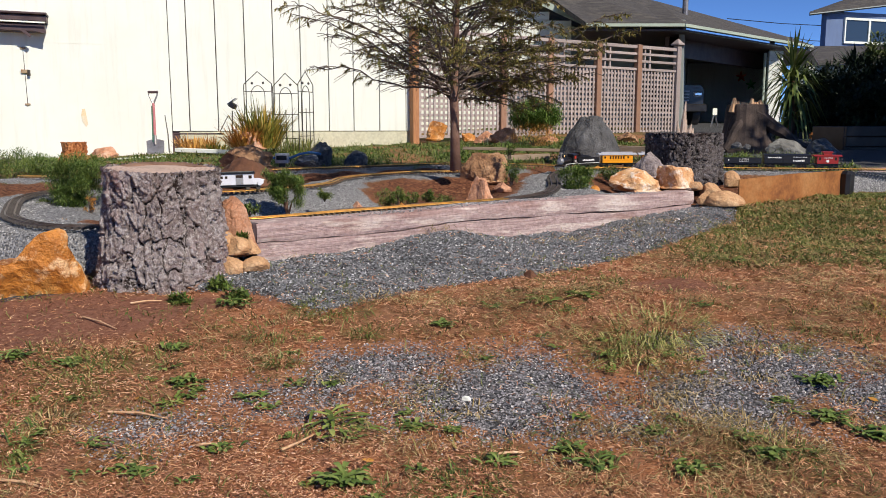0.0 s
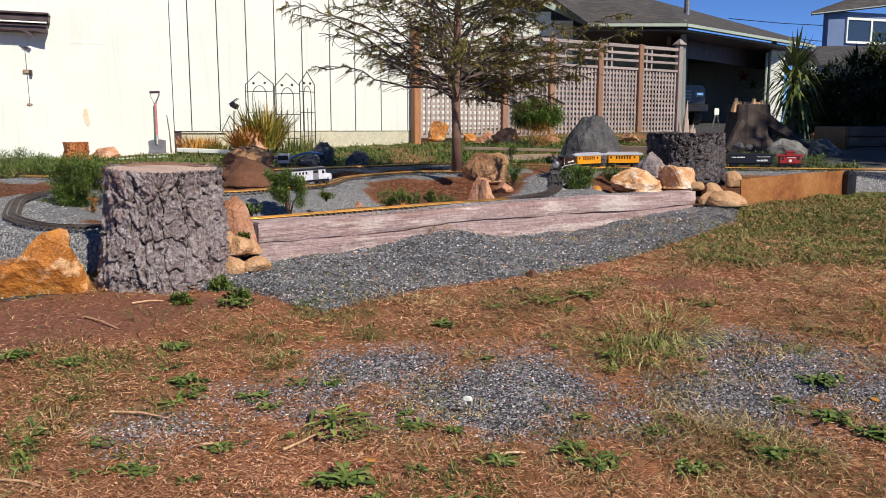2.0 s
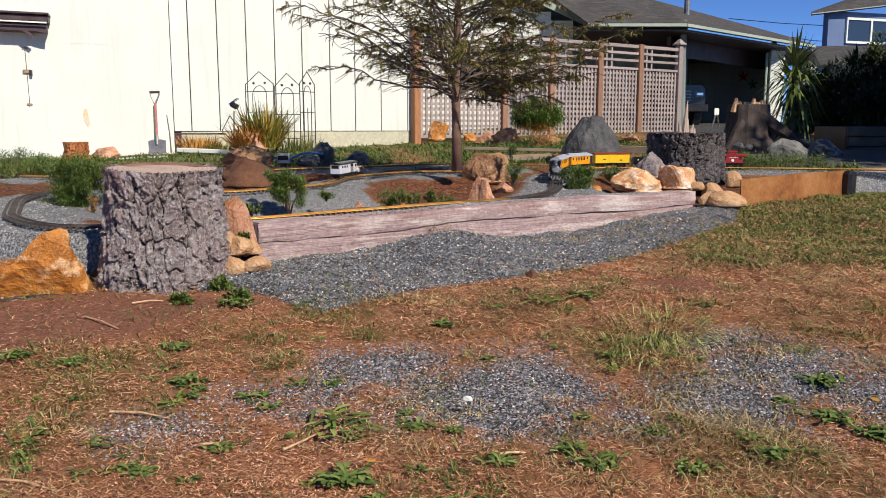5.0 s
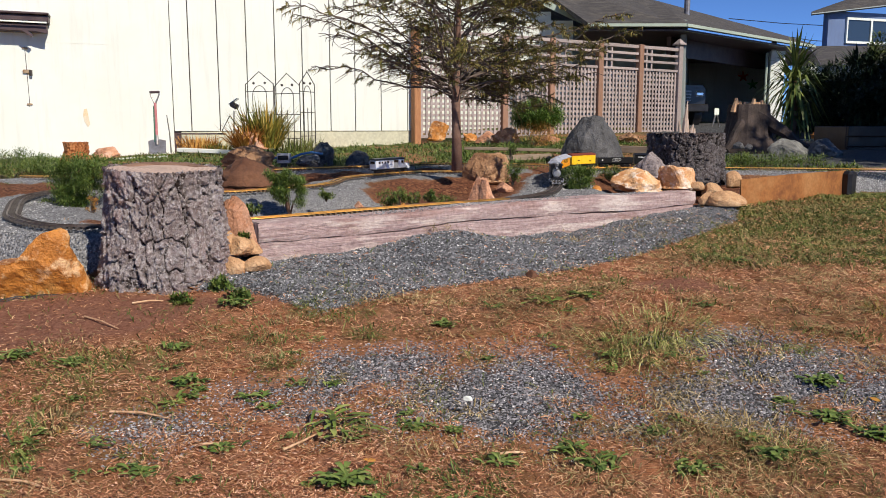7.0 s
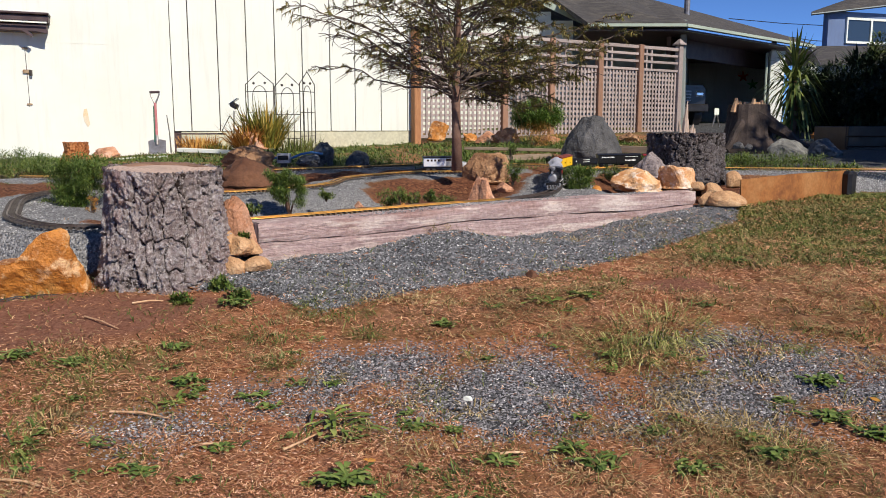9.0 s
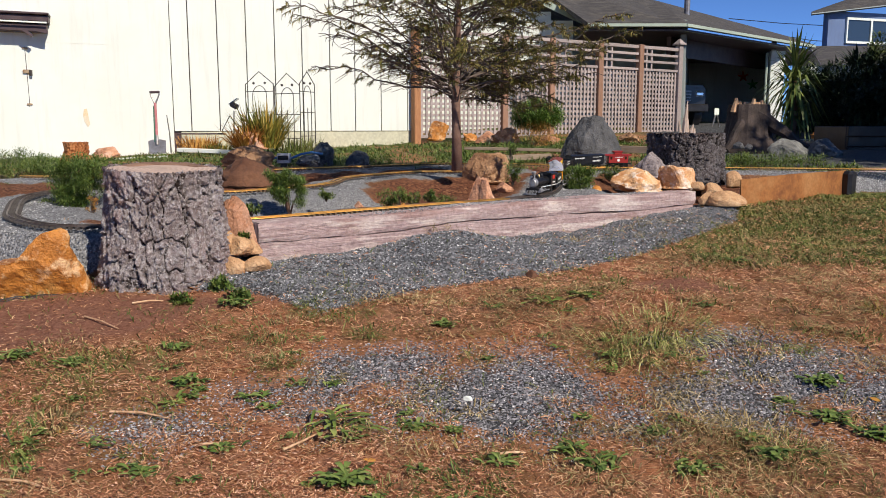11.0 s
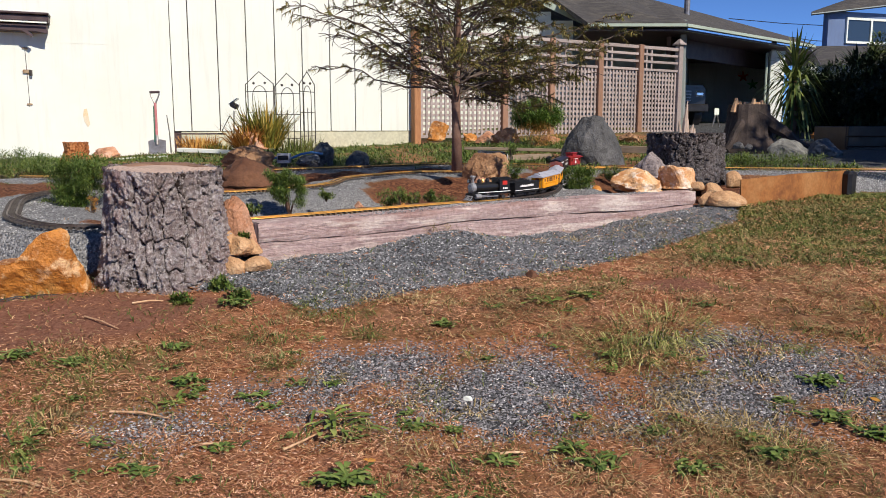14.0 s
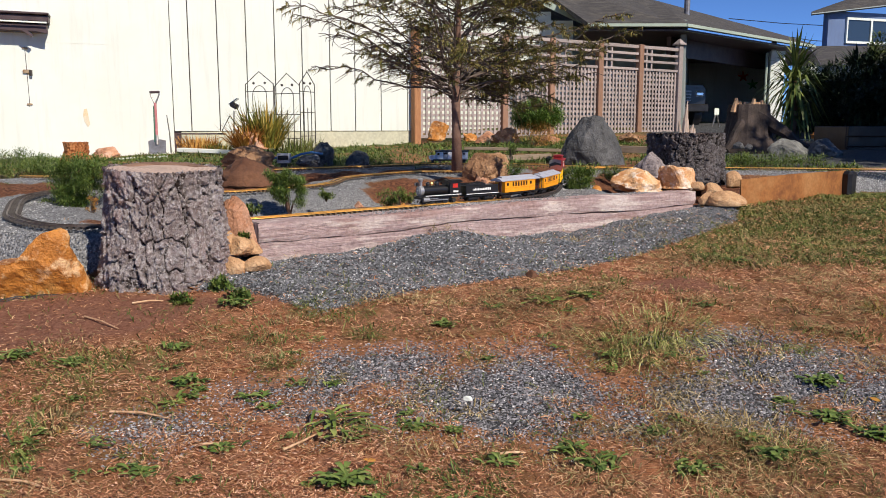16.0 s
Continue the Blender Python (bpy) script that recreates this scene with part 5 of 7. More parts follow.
def car_base(label, category, length, group="cars of the steam train"):
    c = thing("railway_car", label, category, group=group)
    bm = bmesh.new()
    box(bm, -length / 2, length / 2, -0.036, 0.036, 0.034, 0.044, bevel=0.002)
    box(bm, -0.05, 0.05, -0.02, 0.02, 0.024, 0.034)
    part("underframe", bm, m_black, c)
    for s in (-1, 1):
        truck_frame(c, s * (length / 2 - 0.06))
        bm = bmesh.new()
        box(bm, s * (length / 2 + 0.006) - 0.01, s * (length / 2 + 0.006) + 0.01, -0.005, 0.005, 0.02, 0.03)
        part("coupler", bm, m_iron, c)
    return c


def arched(bm, x0, x1, w, z, rise, seg=8, lip=0.005):
    """An arched roof sheet."""
    rows = []
    for x in (x0, x1):
        rows.append([bm.verts.new((x, -w + 2 * w * k / seg, z + rise * (1 - ((2 * k / seg - 1) ** 2)))) for k in range(seg + 1)] +
                    [bm.verts.new((x, w, z - lip)), bm.verts.new((x, -w, z - lip))])
    n = len(rows[0])
    fs = [bm.faces.new((rows[0][k], rows[0][(k + 1) % n], rows[1][(k + 1) % n], rows[1][k])) for k in range(n)]
    fs += [bm.faces.new(rows[0][::-1]), bm.faces.new(rows[1])]
    bmesh.ops.recalc_face_normals(bm, faces=fs)
    return bm


def build_coach():
    L = 0.345
    c = car_base("yellow passenger coach with a grey clerestory roof", "train car", L)
    h = L / 2 - 0.035
    bm = bmesh.new()
    box(bm, -h, h, -0.043, 0.043, 0.044, 0.118, bevel=0.002)
    part("body", bm, m_yellow, c)
    for s in (-1, 1):
        bm = bmesh.new()
        box(bm, -h + 0.002, h - 0.002, s * 0.0445 - 0.0015, s * 0.0445 + 0.0015, 0.072, 0.076)
        box(bm, -h, h, s * 0.0445 - 0.0015, s * 0.0445 + 0.0015, 0.110, 0.118)
        part("belt_rail", bm, m_yellow, c)
        for k in range(6):
            x = -0.055 + k * 0.024
            bm = bmesh.new()
            box(bm, x - 0.0065, x + 0.0065, s * 0.0425, s * 0.0440, 0.079, 0.107)
            part("window", bm, m_window, c, "dark arched coach window")
        for x in (-0.095, 0.115):
            bm = bmesh.new()
            box(bm, x - 0.013, x + 0.013, s * 0.0425, s * 0.0438, 0.05, 0.108, bevel=0.0006)
            part("door", bm, m_yellow, c)
            bm = bmesh.new()
            box(bm, x - 0.008, x + 0.008, s * 0.0425, s * 0.0442, 0.085, 0.103)
            part("window", bm, m_window, c)
        e = s * (L / 2 - 0.004)
        bm = bmesh.new()
        for y in (-0.036, -0.018, 0.018, 0.036):
            rod(bm, (e, y, 0.044), (e, y, 0.075), 0.0015, seg=5)
        rod(bm, (e, -0.036, 0.075), (e, 0.036, 0.075), 0.0018, seg=5)
        rod(bm, (e, -0.038, 0.044), (e, -0.038, 0.12), 0.0016, seg=5)
        rod(bm, (e, 0.038, 0.044), (e, 0.038, 0.12), 0.0016, seg=5)
        part("platform_railing", bm, m_iron, c)
        bm = bmesh.new()
        box(bm, s * h - 0.001, s * h + 0.0012, -0.012, 0.012, 0.046, 0.108)
        part("end_door", bm, m_redbrown, c)
    bm = bmesh.new()
    arched(bm, -L / 2, L / 2, 0.049, 0.119, 0.014)
    part("roof", bm, m_roofgrey, c, "grey arched roof")
    bm = bmesh.new()
    arched(bm, -L / 2 + 0.03, L / 2 - 0.03, 0.021, 0.136, 0.006)
    box(bm, -L / 2 + 0.03, L / 2 - 0.03, -0.019, 0.019, 0.125, 0.136)
    part("clerestory", bm, m_roofgrey, c)
    return c


def build_boxcar(label, mat, roofmat, L, letter, h=0.125):
    c = car_base(label, "train car", L)
    bm = bmesh.new()
    box(bm, -L / 2, L / 2, -0.043, 0.043, 0.044, h, bevel=0.002)
    part("body", bm, mat, c)
    for s in (-1, 1):
        bm = bmesh.new()
        box(bm, -0.03, 0.03, s * 0.0435, s * 0.0455, 0.048, h - 0.006, bevel=0.0006)
        part("sliding_door", bm, mat, c)
        for k in range(9):
            x = -L / 2 + (k + 0.5) * L / 9
            if abs(x) > 0.04:
                bm = bmesh.new()
                box(bm, x - 0.001, x + 0.001, s * 0.043, s * 0.0442, 0.046, h - 0.004)
                part("rib", bm, mat, c)
        if letter:
            letters(c, -L / 2 + 0.03, -0.05, 0.098, s, 0.0446, 0.006)
            letters(c, -L / 2 + 0.05, -0.05, 0.062, s, 0.0446, 0.016)
            letters(c, 0.05, L / 2 - 0.03, 0.09, s, 0.0446, 0.012)
        else:
            bm = bmesh.new()
            box(bm, -0.09, -0.07, s * 0.0436, s * 0.0446, 0.066, 0.074)
            box(bm, 0.06, 0.085, s * 0.0436, s * 0.0446, 0.075, 0.083)
            part("lettering", bm, m_window, c, "small dark lettering as bars")
    bm = bmesh.new()
    arched(bm, -L / 2 - 0.004, L / 2 + 0.004, 0.047, h + 0.001, 0.010)
    box(bm, -L / 2, L / 2, -0.01, 0.01, h + 0.010, h + 0.0135)
    part("roof", bm, roofmat, c)
    return c


def build_gondola():
    L = 0.32
    c = car_base("low black gondola car with white lettering bars", "train car", L)
    bm = bmesh.new()
    for a in ((-L / 2, L / 2, -0.043, -0.039), (-L / 2, L / 2, 0.039, 0.043), (-L / 2, -L / 2 + 0.004, -0.039, 0.039), (L / 2 - 0.004, L / 2, -0.039, 0.039)):
        box(bm, *a, 0.044, 0.092)
    box(bm, -L / 2 + 0.004, L / 2 - 0.004, -0.039, 0.039, 0.0445, 0.082)
    part("body", bm, m_loco, c)
    for s in (-1, 1):
        letters(c, -0.05, 0.03, 0.078, s, 0.0436, 0.006)
        letters(c, -0.05, 0.03, 0.060, s, 0.0436, 0.006)
        letters(c, 0.115, 0.125, 0.066, s, 0.0436, 0.012)
        for k in range(9):
            x = -L / 2 + (k + 0.5) * L / 9
            bm = bmesh.new()
            box(bm, x - 0.0015, x + 0.0015, s * 0.043, s * 0.045, 0.046, 0.058)
            part("rib", bm, m_loco, c)
    return c


def build_caboose():
    L = 0.235
    c = car_base("dark red caboose with a cupola and white emblem", "train car", L)
    h = L / 2 - 0.03
    bm = bmesh.new()
    box(bm, -h, h, -0.042, 0.042, 0.044, 0.112, bevel=0.002)
    part("body", bm, m_caboose, c)
    bm = bmesh.new()
    arched(bm, -L / 2, L / 2, 0.047, 0.113, 0.010)
    part("roof", bm, m_caboose, c)
    bm = bmesh.new()
    box(bm, -0.035, 0.035, -0.034, 0.034, 0.118, 0.145, bevel=0.002)
    part("cupola", bm, m_caboose, c)
    bm = bmesh.new()
    arched(bm, -0.042, 0.042, 0.038, 0.146, 0.006)
    part("cupola_roof", bm, m_caboose, c)
    for s in (-1, 1):
        letters(c, -0.04, 0.03, 0.092, s, 0.0426, 0.007)
        bm = bmesh.new()
        rod(bm, (0, s * 0.042, 0.068), (0, s * 0.0432, 0.068), 0.013, seg=12)
        part("emblem", bm, m_letter, c, "round white emblem")
        for x in (-0.065, 0.065):
            bm = bmesh.new()
            box(bm, x - 0.009, x + 0.009, s * 0.0415, s * 0.0428, 0.075, 0.1)
            part("window", bm, m_window, c)
        e = s * (L / 2 - 0.003)
        bm = bmesh.new()
        rod(bm, (e, -0.036, 0.078), (e, 0.036, 0.078), 0.0017, seg=5)
        for y in (-0.036, 0, 0.036):
            rod(bm, (e, y, 0.044), (e, y, 0.113 if y else 0.078), 0.0015, seg=5)
        part("platform_railing", bm, m_iron, c)
    return c


def build_loco():
    """Facing +x, with the pilot's tip at x = 0.175."""
    c = thing("steam_locomotive", "black toy steam locomotive with a silver smokebox front", "locomotive")
    bm = bmesh.new()
    rod(bm, (-0.06, 0, 0.083), (0.105, 0, 0.083), 0.0285, seg=20)
    part("boiler", bm, m_loco, c)
    for x in (-0.02, 0.03, 0.08):
        bm = bmesh.new()
        rod(bm, (x - 0.002, 0, 0.083), (x + 0.002, 0, 0.083), 0.0293, seg=20)
        part("boiler_band", bm, m_loco, c)
    bm = bmesh.new()
    rod(bm, (0.105, 0, 0.083), (0.128, 0, 0.083), 0.0295, seg=20)
    part("smokebox", bm, m_silver, c, "silver smokebox")
    bm = bmesh.new()
    rod(bm, (0.128, 0, 0.083), (0.134, 0, 0.083), 0.026, 0.02, seg=20)
    rod(bm, (0.134, 0, 0.083), (0.138, 0, 0.083), 0.006, seg=10)
    part("smokebox_door", bm, m_silver, c)
    bm = bmesh.new()
    rod(bm, (0.112, 0, 0.108), (0.112, 0, 0.135), 0.009, 0.008, 12)
    rod(bm, (0.112, 0, 0.135), (0.112, 0, 0.15), 0.011, 0.017, 12)
    rod(bm, (0.112, 0, 0.15), (0.112, 0, 0.155), 0.017, 0.013, 12)
    part("smokestack", bm, m_silver, c, "flared smokestack")
    bm = bmesh.new()
    box(bm, 0.13, 0.148, -0.011, 0.011, 0.112, 0.134, bevel=0.003)
    part("headlight", bm, m_loco, c)
    bm = bmesh.new()
    rod(bm, (0.148, 0, 0.123), (0.1495, 0, 0.123), 0.009, seg=12)
    part("lens", bm, m_silver, c)
    for x, r, z in ((0.066, 0.012, 0.122), (0.005, 0.014, 0.124)):
        bm = bmesh.new()
        rod(bm, (x, 0, 0.105), (x, 0, z), r, seg=14)
        bmesh.ops.create_uvsphere(bm, u_segments=12, v_segments=6, radius=r, matrix=Matrix.Translation((x, 0, z)))
        part("dome", bm, m_loco, c)
    bm = bmesh.new()
    rod(bm, (0.038, 0, 0.11), (0.038, 0, 0.122), 0.004, seg=8)
    bmesh.ops.create_cone(bm, cap_ends=True, segments=10, radius1=0.008, radius2=0.003, depth=0.012, matrix=Matrix.Translation((0.038, 0, 0.125)))
    part("bell", bm, m_brass, c)
    bm = bmesh.new()
    box(bm, -0.135, -0.06, -0.042, 0.042, 0.056, 0.128, bevel=0.002)
    part("cab", bm, m_loco, c)
    bm = bmesh.new()
    arched(bm, -0.145, -0.05, 0.05, 0.129, 0.010)
    part("cab_roof", bm, m_loco, c)
    for s in (-1, 1):
        bm = bmesh.new()
        box(bm, -0.115, -0.08, s * 0.0415, s * 0.0432, 0.094, 0.118)
        part("cab_window", bm, m_red, c, "red-framed cab window")
        letters(c, -0.118, -0.082, 0.068, s, 0.0426, 0.01)
        bm = bmesh.new()
        box(bm, -0.06, 0.11, s * 0.040 - 0.007, s * 0.040 + 0.007, 0.054, 0.057)
        part("running_board", bm, m_loco, c)
        bm = bmesh.new()
        box(bm, -0.135, 0.11, s * 0.0475, s * 0.049, 0.0535, 0.0575)
        part("stripe", bm, m_letter, c, "thin white running board edge")
        bm = bmesh.new()
        rod(bm, (0.085, s * 0.042, 0.034), (0.125, s * 0.042, 0.034), 0.0135, seg=12)
        part("cylinder", bm, m_silver, c, "silver steam cylinder")
        bm = bmesh.new()
        box(bm, -0.05, 0.09, s * 0.036 - 0.0015, s * 0.036 + 0.0015, 0.026, 0.031)
        box(bm, 0.02, 0.09, s * 0.041 - 0.0015, s * 0.041 + 0.0015, 0.036, 0.040)
        part("side_rod", bm, m_silver, c)
    bm = bmesh.new()
    box(bm, -0.13, 0.135, -0.02, 0.02, 0.038, 0.056)
    box(bm, 0.128, 0.136, -0.044, 0.044, 0.032, 0.05, bevel=0.002)
    part("frame", bm, m_loco, c)
    bm = bmesh.new()
    for k in range(7):
        y = -0.033 + k * 0.011
        beam(bm, (0.175 - abs(y) * 0.6, y * 0.9, 0.012), (0.136, y, 0.036), 0.004, 0.004)
    box(bm, 0.14, 0.165, -0.03, 0.03, 0.010, 0.014)
    part("pilot", bm, m_silver, c, "slatted pilot")
    for x in (-0.04, 0.005, 0.05):
        wheelset(c, x, 0.023)
    for x in (0.105, 0.14):
        wheelset(c, x, 0.0125)
    wheelset(c, -0.1, 0.0125)
    return c


def build_tender():
    L = 0.235
    c = car_base("black tender with white lettering bars and coal load", "tender", L)
    bm = bmesh.new()
    box(bm, -L / 2, L / 2, -0.042, 0.042, 0.044, 0.1, bevel=0.003)
    for y in (-0.04, 0.04):
        box(bm, -0.02, L / 2, y - 0.002, y + 0.002, 0.1, 0.112)
    part("tank", bm, m_loco, c)
    bm = rock_mesh((0.15, 0.075, 0.03), 5, 3, 14, 0.1)
    part("coal_load", bm, m_black, c, at=pose(0.03, 0, 0.092))
    for s in (-1, 1):
        letters(c, -0.06, 0.07, 0.07, s, 0.0426, 0.015)
        bm = bmesh.new()
        box(bm, -L / 2, L / 2, s * 0.0422, s * 0.0434, 0.049, 0.0525)
        part("stripe", bm, m_letter, c)
    return c


def build_goose():
    """The railbus, facing +x; its nose is at x = 0.19."""
    c = thing("railbus", "silver-white toy railbus with a black roof and truck nose", "train car")
    bm = bmesh.new()
    box(bm, -0.19, 0.12, -0.042, 0.042, 0.042, 0.118, bevel=0.003)
    part("body", bm, m_goose, c)
    bm = bmesh.new()
    arched(bm, -0.196, 0.128, 0.047, 0.119, 0.012)
    part("roof", bm, m_loco, c, "black arched roof")
    bm = bmesh.new()
    prism(bm, [(0.12, 0.042), (0.178, 0.042), (0.186, 0.05), (0.186, 0.07), (0.17, 0.08), (0.12, 0.084)], 0.056, Matrix.Translation((0, -0.028, 0)))
    part("hood", bm, m_goose, c)
    for s in (-1, 1):
        bm = bmesh.new()
        rod(bm, (0.158, s * 0.03, 0.05), (0.158, s * 0.043, 0.05), 0.016, seg=12)
        part("fender", bm, m_goose, c)
        bm = bmesh.new()
        rod(bm, (0.184, s * 0.02, 0.068), (0.192, s * 0.02, 0.068), 0.006, seg=8)
        part("headlight", bm, m_silver, c)
        for x in (-0.15, -0.12, -0.09, -0.06):
            bm = bmesh.new()
            box(bm, x - 0.008, x + 0.008, s * 0.0415, s * 0.0428, 0.086, 0.103)
            part("window", bm, m_window, c)
        bm = bmesh.new()
        box(bm, -0.0, 0.05, s * 0.0418, s * 0.0434, 0.046, 0.112, bevel=0.0005)
        part("sliding_door", bm, m_silver, c)
        bm = bmesh.new()
        box(bm, 0.003, 0.047, s * 0.043, s * 0.0442, 0.09, 0.108)
        part("window", bm, m_window, c)
        bm = bmesh.new()
        box(bm, 0.085, 0.106, s * 0.0415, s * 0.0428, 0.083, 0.104)
        part("window", bm, m_window, c)
        letters(c, -0.135, -0.075, 0.062, s, 0.0424, 0.006, label="small lettering as plain bars")
    bm = bmesh.new()
    box(bm, 0.1195, 0.1212, -0.034, 0.034, 0.088, 0.11)
    part("windscreen", bm, m_window, c)
    bm = bmesh.new()
    box(bm, -0.1914, -0.1895, -0.03, 0.03, 0.085, 0.108)
    part("rear_window", bm, m_window, c)
    bm = bmesh.new()
    box(bm, -0.18, 0.17, -0.03, 0.03, 0.028, 0.042)
    part("underframe", bm, m_black, c)
    for x in (-0.15, -0.1, 0.08, 0.15):
        wheelset(c, x, 0.0135)
    return c


loco, tender, coach = build_loco(), build_tender(), build_coach()
coach_two = copy_thing(coach, pose(0, 0, 0))
boxcar = build_boxcar("bright yellow boxcar with a red-brown roof", m_boxyellow, m_redbrown, 0.315, False)
gondola = build_gondola()
black_car = build_boxcar("long black boxcar with white lettering bars", m_loco, m_loco, 0.385, True, 0.115)
caboose, goose = build_caboose(), build_goose()

# ---- plants ----
def blades_mesh(name, items, mat, bend=True):
    """Thin leaves: items are (base, direction, length, width, droop)."""
    verts, faces = [], []
    for base, d, ln, w, droop in items:
        side = d.cross(Vector((0, 0, 1)))
        if side.length < 1e-3:
            side = Vector((1, 0, 0))
        side = side.normalized() * (w / 2)
        b = len(verts)
        if bend:
            mid = base + d * ln * 0.55
            tip = base + d * ln - Vector((0, 0, droop * ln))
            mid = mid - Vector((0, 0, droop * ln * 0.22))
            verts += [base - side * 0.7, base + side * 0.7, mid + side, mid - side, tip]
            faces += [(b, b + 1, b + 2, b + 3), (b + 3, b + 2, b + 4)]
        else:
            verts += [base - side, base + side, base + d * ln - Vector((0, 0, droop * ln))]
            faces += [(b, b + 1, b + 2)]
    me = bpy.data.meshes.new(name)
    me.from_pydata([tuple(v) for v in verts], [], faces)
    me.materials.append(mat)
    return me


def rand_dir(rnd, up=0.0):
    a, z = rnd.uniform(0, 6.2832), rnd.uniform(-1, 1)
    r = math.sqrt(1 - z * z)
    return (Vector((r * math.cos(a), r * math.sin(a), z)) + Vector((0, 0, up))).normalized()


m_needle = leafy("hemlock_needles", (0.085, 0.095, 0.022), (0.22, 0.21, 0.05), (0.38, 0.28, 0.09))
m_twig = simple("grey_brown_twig", (0.09, 0.068, 0.055), (0.16, 0.125, 0.10), 30, 0.9)
m_trunk = simple("red_brown_trunk", (0.13, 0.07, 0.05), (0.21, 0.125, 0.09), 25, 0.9, bump=0.6, dist=0.006)
m_juniper = leafy("juniper_green", (0.04, 0.08, 0.015), (0.11, 0.18, 0.035), (0.24, 0.30, 0.07))
m_pine = leafy("dwarf_pine_green", (0.045, 0.09, 0.018), (0.11, 0.20, 0.035), (0.22, 0.31, 0.06))
m_weed = leafy("weed_green", (0.035, 0.07, 0.012), (0.09, 0.14, 0.025), (0.20, 0.23, 0.055))
m_grassblade = leafy("lawn_grass", (0.06, 0.09, 0.015), (0.13, 0.16, 0.035), (0.30, 0.27, 0.09))
m_flax = leafy("yellow_flax", (0.10, 0.13, 0.02), (0.24, 0.22, 0.04), (0.45, 0.30, 0.06))
m_rustleaf = leafy("orange_dry_leaves", (0.25, 0.10, 0.02), (0.50, 0.24, 0.05), (0.66, 0.42, 0.14))
# near-black greens: the shade on these plants is painted into the leaf colour
m_shadeleaf = leafy("shaded_shrub_leaves", (0.008, 0.016, 0.008), (0.018, 0.032, 0.014), (0.04, 0.06, 0.022))
m_cordy = leafy("cordyline_leaves", (0.04, 0.07, 0.015), (0.09, 0.13, 0.03), (0.2, 0.22, 0.06))
m_straw = leafy("dry_straw", (0.085, 0.03, 0.014), (0.47, 0.195, 0.09), (0.85, 0.53, 0.30), 0.7)
m_hay = leafy("olive_hay", (0.07, 0.05, 0.018), (0.27, 0.20, 0.08), (0.58, 0.45, 0.22), 0.7)
m_pale_grass = leafy("pale_grass", (0.12, 0.15, 0.03), (0.30, 0.31, 0.09), (0.55, 0.48, 0.2), 0.6)
m_chip = leafy("bark_chips", (0.20, 0.07, 0.036), (0.52, 0.22, 0.115), (0.88, 0.58, 0.40), 0.8)


